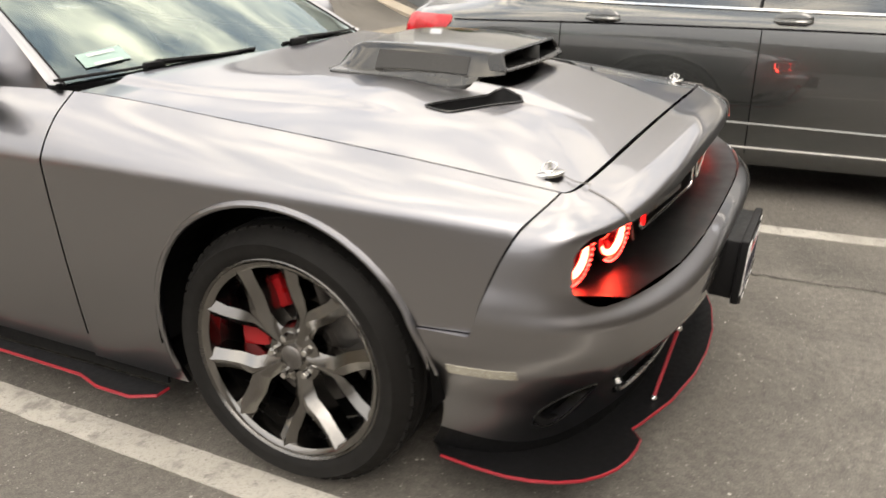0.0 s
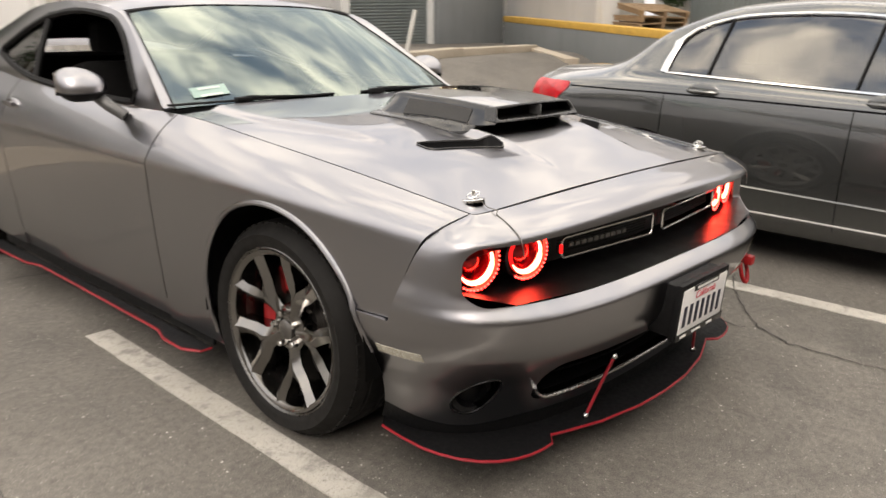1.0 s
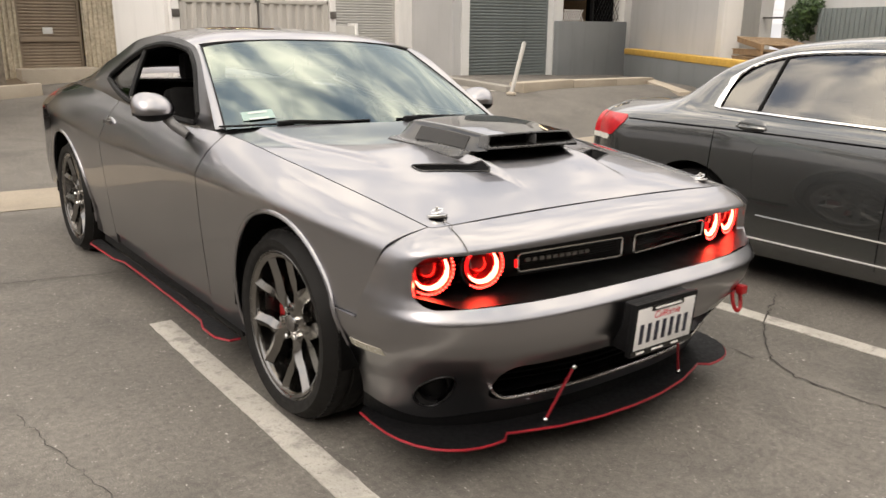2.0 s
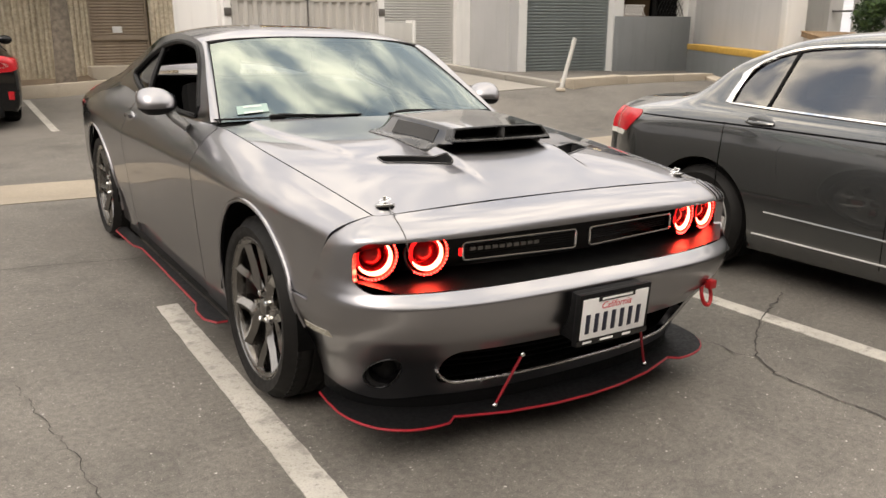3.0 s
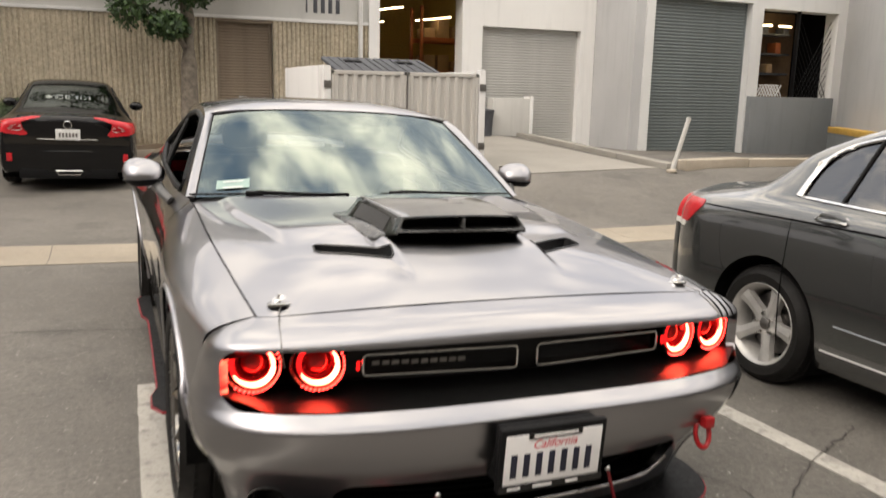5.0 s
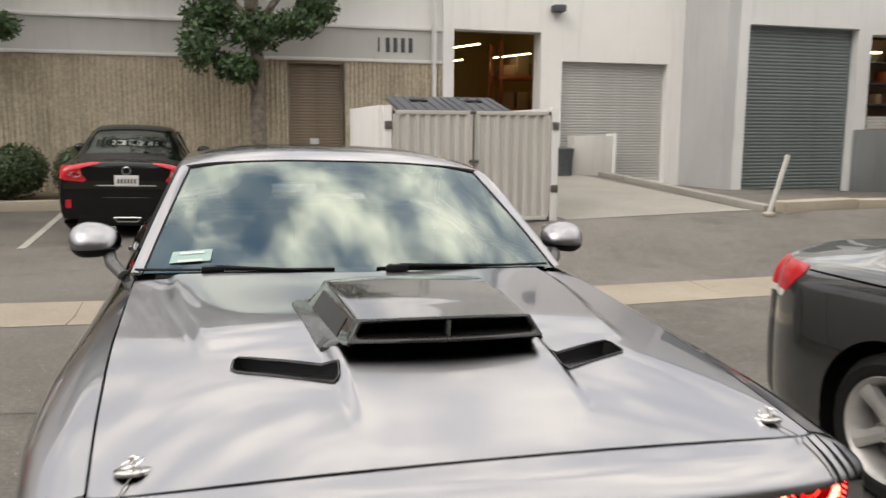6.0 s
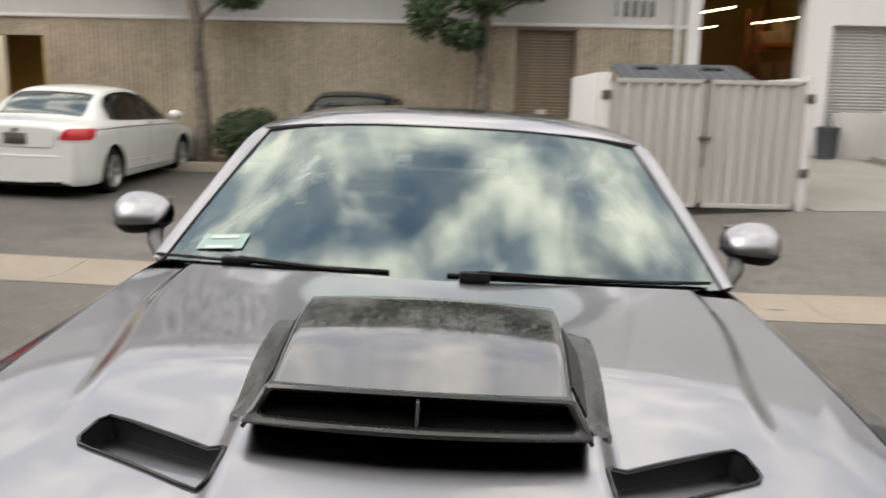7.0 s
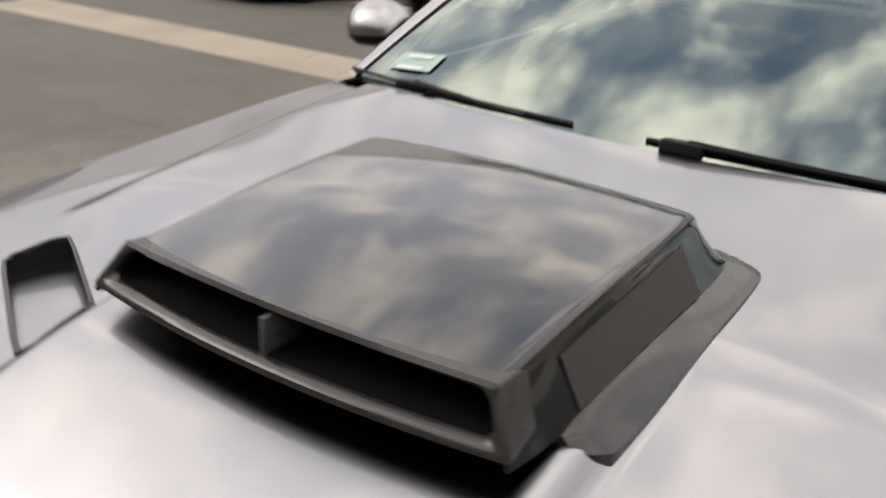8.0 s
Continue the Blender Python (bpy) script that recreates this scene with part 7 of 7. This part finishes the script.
for k in range(10):
    for way in (-1, 1):
        x = 14.86 + 0.12 * k
        lo, hi = (x, 1.54), (x + way * 1.15, 3.58)
        pts = [(lo[0] + (hi[0] - lo[0]) * t, G + 0.12 + 0.006 * way, lo[1] + (hi[1] - lo[1]) * t) for t in np.linspace(0, 1, 12)]
        pts = [p for p in pts if 14.82 < p[0] < 15.98]
        if len(pts) > 1:
            tube("window_grille", pts, 0.008, BLACK_MATT, unit, sides=5)
box("window_mullion", (14.77, G + 0.06, 1.52), (14.82, G + 0.16, 3.6), BLACK_MATT, unit, 0.004)
box("indoor_wall", (13.5, G + 1.52, 1.2), (16.1, G + 1.6, 3.7), plain("dim_brown_wall", (0.16, 0.10, 0.055), 0.8), unit, 0)
for z in (2.1, 2.6, 3.1):
    box("indoor_shelf", (13.5, G + 1.1, z), (15.6, G + 1.5, z + 0.05), BIN_DARK, unit, 0.004)
for k in range(9):
    x = 13.55 + 0.23 * k
    box("indoor_carton", (x, G + 1.15, 2.15 + 0.5 * (k % 3)), (x + 0.17, G + 1.45, 2.30 + 0.5 * (k % 3) + 0.04 * (k % 4)), (CARD, ORANGE, BIN_DARK)[k % 3], unit, 0.006)
for x in (13.75, 14.35, 15.0):
    box("strip_light", (x, G + 0.9, 3.30), (x + 0.40, G + 0.95, 3.34), TUBE, unit, 0.01)
for k in range(8):
    x = 13.69 + 0.09 * k
    for s in (-1, 1):
        tube("lattice_bar", [(x - 0.09 * s, G + 0.07 + 0.01 * s, 1.54), (x + 0.09 * s, G + 0.07 + 0.01 * s, 1.82)], 0.012, TRIM_WHITE, unit, sides=5)
box("unit_side", (17.9, G + 0.4, -0.5), (18.2, G + 25, 5.6), WALL_GREY, unit, 0)
box("unit_back", (10.0, G + 24.7, -0.5), (17.9, G + 25, 5.6), WALL_GREY, unit, 0)
box("unit_roof", (10.0, G, 5.6), (18.2, G + 25, 5.8), WALL_BAND, unit, 0)

# ---- raised dock running forward from the grey unit ----
DOCK = Matrix(((-0.55, 0.835, 0, 15.15), (-0.835, -0.55, 0, 12.7), (0, 0, 1, 0), (0, 0, 0, 1)))
dock = thing("loading_dock", DOCK, "slate loading dock with a yellow edge", "dock")
box("dock_body", (-0.3, 0.0, -0.5), (12.0, 7.0, 0.70), WALL_SLATE, dock, 0.01)
box("dock_edge", (-0.3, -0.012, 0.70), (12.0, 0.30, 0.84), YELLOW, dock, 0.015)
box("dock_floor", (-0.3, 0.30, 0.70), (12.0, 7.0, 0.78), KERB, dock, 0)
wall_mesh("dock_wall", dock, -1.5, 4.7, 0.78, 5.2, 0.45, 0.3, [], WALL_GREY)
box("dock_pilaster", (4.7, 0.40, 0.78), (5.0, 0.80, 5.25), WALL_PALE, dock, 0.01)
wall_mesh("rear_wall", dock, -1.5, 14.0, 0.78, 5.2, 2.3, 0.3, [(2.62, 3.72, 0.78, 3.2)], WALL_PALE)
# near-black sheet stands in for the darkness beyond the doorway
box("doorway_void", (2.4, 3.2, 0.7), (4.0, 3.3, 3.3), VOID, dock, 0)
box("door_rail", (2.62, 2.36, 1.62), (3.72, 2.42, 1.66), STEEL, dock, 0.004)
for k in range(22):
    x = 5.75 + 0.16 * k
    box("fence_board", (x, 2.0, 0.78), (x + 0.13, 2.04, 1.80), SLAT_GREY, dock, 0.004)
rnd = random.Random(11)
for k in range(3):
    pal = thing("pallet", DOCK @ pose(5.85 + rnd.uniform(-0.08, 0.08), 1.05 + rnd.uniform(-0.08, 0.08), 0.785 + 0.112 * k + (0.06 if k == 2 else 0), rnd.uniform(-2, 2), 6 if k == 2 else 0, rnd.uniform(-6, 6)), "rough wooden pallet in a leaning stack", "pallet", "stack of pallets")
    for j in range(3):
        box("stringer", (-0.6, -0.5 + 0.47 * j, 0.0), (0.6, -0.44 + 0.47 * j, 0.09), WOOD, pal, 0.004)
    for j in range(7):
        box("board", (-0.6 + 0.178 * j, -0.52, 0.09), (-0.48 + 0.178 * j, 0.52, 0.11), WOOD, pal, 0.003)

# ---- kerbs, ramp and posts across the drive ----
KERB_GREY = concrete_material("grey_kerb_concrete", (0.22, 0.205, 0.18), (0.32, 0.30, 0.265))


def kerb_run(a, b, w, h, label, sink=0.12, mat=KERB):
    n = max(2, int((Vector(b) - Vector(a)).length / 1.5))
    for k in range(n):
        p, q = Vector(a).lerp(Vector(b), k / n), Vector(a).lerp(Vector(b), (k + 1) / n)
        d = (q - p)
        zc = (paving(p.x, p.y) + paving(q.x, q.y)) / 2
        ob = box("kerb", (0.004, -w / 2, -sink), (d.length - 0.004, w / 2, h), mat, None, 0.02, m=pose(p.x, p.y, zc, 0, -math.degrees(math.atan2(paving(q.x, q.y) - paving(p.x, p.y), d.length)), math.degrees(math.atan2(d.y, d.x))))
        tagged(ob, label, "kerb", kind="structure")


kerb_run((-14.0, 13.55), (0.95, 13.55), 0.16, 0.16, "pale concrete planter kerb")
kerb_run((7.75, 15.1), (7.35, 8.75), 0.20, 0.12, "low grey concrete kerb beside the ramp", mat=KERB_GREY)
kerb_run((7.45, 8.72), (12.3, 9.75), 0.30, 0.16, "tan concrete kerb")
kerb_run((12.3, 9.75), (10.2, 6.2), 0.30, 0.16, "tan concrete kerb")
ux, uy = np.meshgrid(np.linspace(-14, 0.95, 40), np.linspace(13.62, 15.35, 8), indexing="ij")
bed = skin("planter_bed", np.stack([ux, uy, np.vectorize(paving)(ux, uy) + 0.10 + 0.02 * np.sin(ux * 5 + uy * 3)], -1), SOIL, None, (), 0.0, (0, 14, -50))
tagged(bed, "brown soil of the planter along the wall", "soil", kind="structure")
ux, uy = np.meshgrid(np.linspace(4.2, 7.2, 12), np.linspace(8.95, 15.2, 24), indexing="ij")
apron = skin("ramp", np.stack([ux, uy, np.vectorize(paving)(ux, uy) + 0.012], -1), concrete_material("ramp_concrete", (0.23, 0.215, 0.19), (0.31, 0.29, 0.26)), None, (), 0.02, (5, 12, -50))
tagged(apron, "pale concrete ramp up to the warehouse bay", "concrete", kind="structure")
post = thing("bollard", pose(7.18, 8.55, paving(7.2, 8.55)), "leaning white steel bollard at the kerb", "bollard")
tube("post", [(0, 0, 0), (0.24, -0.03, 0.86)], 0.036, WALL_BAND, post, sides=14)
lathe("post_foot", [(0.085, 0.0), (0.085, 0.03), (0.05, 0.05), (0, 0.055)], KERB, post, 16)
bx = thing("cabinet", pose(7.45, 14.9, 0.42), "white low equipment cabinet beside the shutter", "cabinet")
box("cabinet_body", (-0.45, -0.15, 0.0), (0.50, 0.15, 0.95), WALL_BAND, bx, 0.015)
box("cabinet_end", (0.50, -0.17, 0.0), (0.58, 0.17, 1.0), WALL_WHITE, bx, 0.01)
tb = thing("trash_can", pose(6.78, 14.7, 0.42), "dark grey plastic trash can", "trash can")
lathe("can_body", [(0.0, 0.0), (0.16, 0.0), (0.20, 0.62), (0.215, 0.64), (0.215, 0.68), (0.0, 0.72)], BIN_DARK, tb, 24)

# ---- bin enclosure ----
encl = thing("bin_enclosure", pose(1.69, 9.0, 0.0), "pale steel gate and block walls round a dumpster", "enclosure")
zb = paving(3, 9.0) - 0.02
for j, (a, b) in enumerate(((0.06, 1.145), (1.155, 2.26))):
    leaf = box("gate_leaf", (a, 0.02, zb + 0.10), (b, 0.045, 1.73), BIN_GATE, encl, 0.003, "ribbed pale steel gate leaf")
    n = 8
    for k in range(n):
        x = a + (b - a) * (k + 0.5) / n
        P = np.array([[(x + dx, 0.02 - dy, z) for dx, dy in ((-0.040, 0.0), (-0.022, 0.028), (0.022, 0.028), (0.040, 0.0))] for z in (zb + 0.12, 1.70)])
        skin("gate_rib", P, BIN_GATE, leaf, (), 0.0, (x, 0.5, 1.0))
    for z in (zb + 0.10, 1.69):
        box("gate_rail", (a, -0.012, z), (b, 0.05, z + 0.05), BIN_GATE, leaf, 0.004)
    for x in (a, b - 0.04):
        box("gate_stile", (x, -0.012, zb + 0.10), (x + 0.04, 0.05, 1.74), BIN_GATE, leaf, 0.004)
tube("gate_latch", [(1.15, -0.03, 1.72), (1.15, -0.03, 0.75)], 0.012, STEEL, encl, sides=8)
box("latch_plate", (1.09, -0.045, 1.06), (1.22, -0.02, 1.10), STEEL, encl, 0.003)
for x in (-0.05, 2.27):
    box("gate_post", (x, -0.03, zb - 0.1), (x + 0.10, 0.10, 1.80), TRIM_WHITE, encl, 0.008)
    for z in (0.65, 1.5):
        box("hinge", (x + 0.0, -0.045, z), (x + 0.10, -0.03, z + 0.10), STEEL, encl, 0.003)
box("block_wall", (-0.10, 0.10, zb - 0.1), (0.08, 2.30, 1.80), TRIM_WHITE, encl, 0.01)
box("block_wall", (2.24, 0.10, zb - 0.1), (2.38, 2.30, 1.78), TRIM_WHITE, encl, 0.01)
box("block_wall", (0.08, 2.12, zb - 0.1), (2.24, 2.30, 1.78), TRIM_WHITE, encl, 0.01)
dump = thing("dumpster", pose(2.83, 10.05, paving(3, 10.0)), "dark grey dumpster with two raised plastic lids", "dumpster")
zd = paving(3, 10.0)
box("dumpster_body", (-0.84, -0.60, 0.0), (0.84, 0.60, 1.62 - zd), BIN_DARK, dump, 0.02)
hinge_line = pose(0, 0.58, 1.93 - zd, 13, 0, 0)
for x in (-0.82, 0.01):
    lid = box("dumpster_lid", (x, -1.18, 0.0), (x + 0.80, 0.0, 0.05), BIN_DARK, dump, 0.015, m=hinge_line)
    for k in range(5):
        box("lid_rib", (x + 0.09 + 0.15 * k, -1.10, 0.048), (x + 0.12 + 0.15 * k, -0.06, 0.066), BIN_DARK, lid, 0.004, m=hinge_line)
    box("lid_grip", (x + 0.27, -0.42, 0.05), (x + 0.53, -0.30, 0.075), CABIN, lid, 0.005, m=hinge_line)

for x in (-0.44, -2.86, -7.2):
    on_lot("parking_line", (x - 0.05, x + 0.05), (10.0, 13.3), LINE_PAINT, 0.005, "white stall line on asphalt", "line marking", (2, 20))

# ---- planting ----
def leaf_material(name, a, b):
    n = Nodes(name)
    g = n.add("ShaderNodeNewGeometry")
    tint = n.ramp(g.outputs["Random Per Island"], 0.0, 1.0, a, b)
    return n.surface(tint, 0.55)


LEAF = leaf_material("tree_leaves", (0.012, 0.032, 0.009), (0.050, 0.098, 0.023))
HEDGE = leaf_material("hedge_leaves", (0.020, 0.038, 0.012), (0.055, 0.085, 0.025))
BARK = plain("bark", (0.165, 0.138, 0.108), 0.9, vary=0.35, scale=12, relief=0.6)


def leaves(name, parent, clumps, count, size, mat, seed):
    """Many small bent leaves scattered over the outer part of the clumps (centre, radii)."""
    rg = np.random.default_rng(seed)
    verts, faces = [], []
    for c, r in clumps:
        for _ in range(count):
            d = rg.normal(size=3)
            d /= np.linalg.norm(d)
            p = np.array(c) + d * np.array(r) * rg.uniform(0.45, 1.05)
            a = rg.normal(size=3)
            a /= np.linalg.norm(a)
            b = np.cross(a, d)
            b /= max(np.linalg.norm(b), 1e-3)
            s = size * rg.uniform(0.6, 1.3)
            k = len(verts)
            verts += [tuple(p - a * s), tuple(p + b * s * 0.45 + d * s * 0.15), tuple(p + a * s), tuple(p - b * s * 0.45)]
            faces.append((k, k + 1, k + 2, k + 3))
    return mesh_object(name, verts, faces, mat, parent, smooth=False)


def tree(x, y, clumps, label, trunk_r=0.15, lean=0.05):
    base = paving(x, y)
    t = thing("tree", pose(x, y, base), label, "tree", "trees along the wall")
    trunk = tube("trunk", [(0, 0, -0.1), (0.02, 0, 0.8), (lean * 0.6, 0.0, 1.7), (lean, 0, 2.5), (lean - 0.12, 0, 3.3), (lean - 0.2, 0, 4.6)], lambda u: trunk_r * (1.25 - 0.75 * u), BARK, t, sides=14)
    for c, r in clumps:
        mid = Vector((lean - 0.05, 0, min(c[2] - 0.1, 3.6) * 0.86))
        tube("limb", [mid, mid.lerp(Vector(c), 0.5) + Vector((0, 0, 0.08)), Vector(c)], lambda u: 0.055 * (1.1 - 0.8 * u), BARK, trunk, sides=7)
    leaves("crown", t, clumps, 1000, 0.060, LEAF, int(abs(x) * 10) + 5)
    return t


# clumps above z 4 are out of view, added to shade the wall
tree(0.36, 14.3, [((0.0, -0.25, 3.05), (0.62, 0.4, 0.42)), ((-0.95, -0.2, 2.75), (0.42, 0.5, 0.5)), ((-0.75, 0.0, 3.35), (0.55, 0.5, 0.4)), ((-0.35, -0.3, 2.35), (0.40, 0.4, 0.28)), ((0.75, -0.1, 3.2), (0.50, 0.5, 0.28)), ((1.15, 0.1, 3.5), (0.42, 0.5, 0.3)),
                  ((0.1, 0.0, 4.4), (1.0, 0.9, 0.6)), ((-1.2, 0.0, 4.5), (1.1, 0.9, 0.6)), ((1.2, 0, 4.6), (1.0, 0.9, 0.6)), ((0.0, -0.6, 5.2), (1.5, 1.0, 0.7)), ((-1.9, -0.4, 5.1), (0.9, 0.9, 0.6)), ((1.8, -0.3, 5.2), (0.9, 0.9, 0.6))], "street tree with a dense green crown by the wall")
tree(-4.75, 14.35, [((-0.7, 0, 3.5), (0.5, 0.4, 0.25)), ((0.75, -0.1, 3.05), (0.50, 0.4, 0.28)), ((0.5, 0.1, 4.2), (1.1, 0.9, 0.5)), ((-0.8, 0, 4.4), (1.1, 0.9, 0.5)), ((0.0, -0.6, 5.0), (1.7, 1.1, 0.7)), ((-1.9, -0.3, 4.9), (1.0, 0.9, 0.6)), ((1.9, -0.3, 4.9), (1.0, 0.9, 0.6))], "slim street tree with sparse leaves by the wall", 0.14, -0.02)
for x, r in ((-3.83, 0.60), (-2.55, 0.50), (-6.6, 0.55)):
    z = paving(x, 14.2) + 0.08
    sh = thing("shrub", pose(x, 14.2, z), "clipped dark green shrub in the planter", "shrub", "shrubs in the planter")
    leaves("foliage", sh, [((0, 0, 0.50), (r, 0.5, 0.48)), ((0.17, -0.05, 0.58), (r * 0.75, 0.42, 0.42)), ((-0.2, 0.0, 0.46), (r * 0.8, 0.45, 0.46))], 4600, 0.034, HEDGE, 31 + int(x * -10))
    tube("stem", [(0, 0, -0.1), (0.02, 0, 0.5)], 0.04, BARK, sh, sides=7)
hd = thing("shrub", DOCK @ pose(5.15, 1.95, 0.78), "green shrub beside the fence", "shrub", "shrubs in the planter")
leaves("foliage", hd, [((0, 0, 0.75), (0.42, 0.28, 0.40)), ((0.3, 0, 1.0), (0.35, 0.25, 0.3))], 1100, 0.05, LEAF, 77)
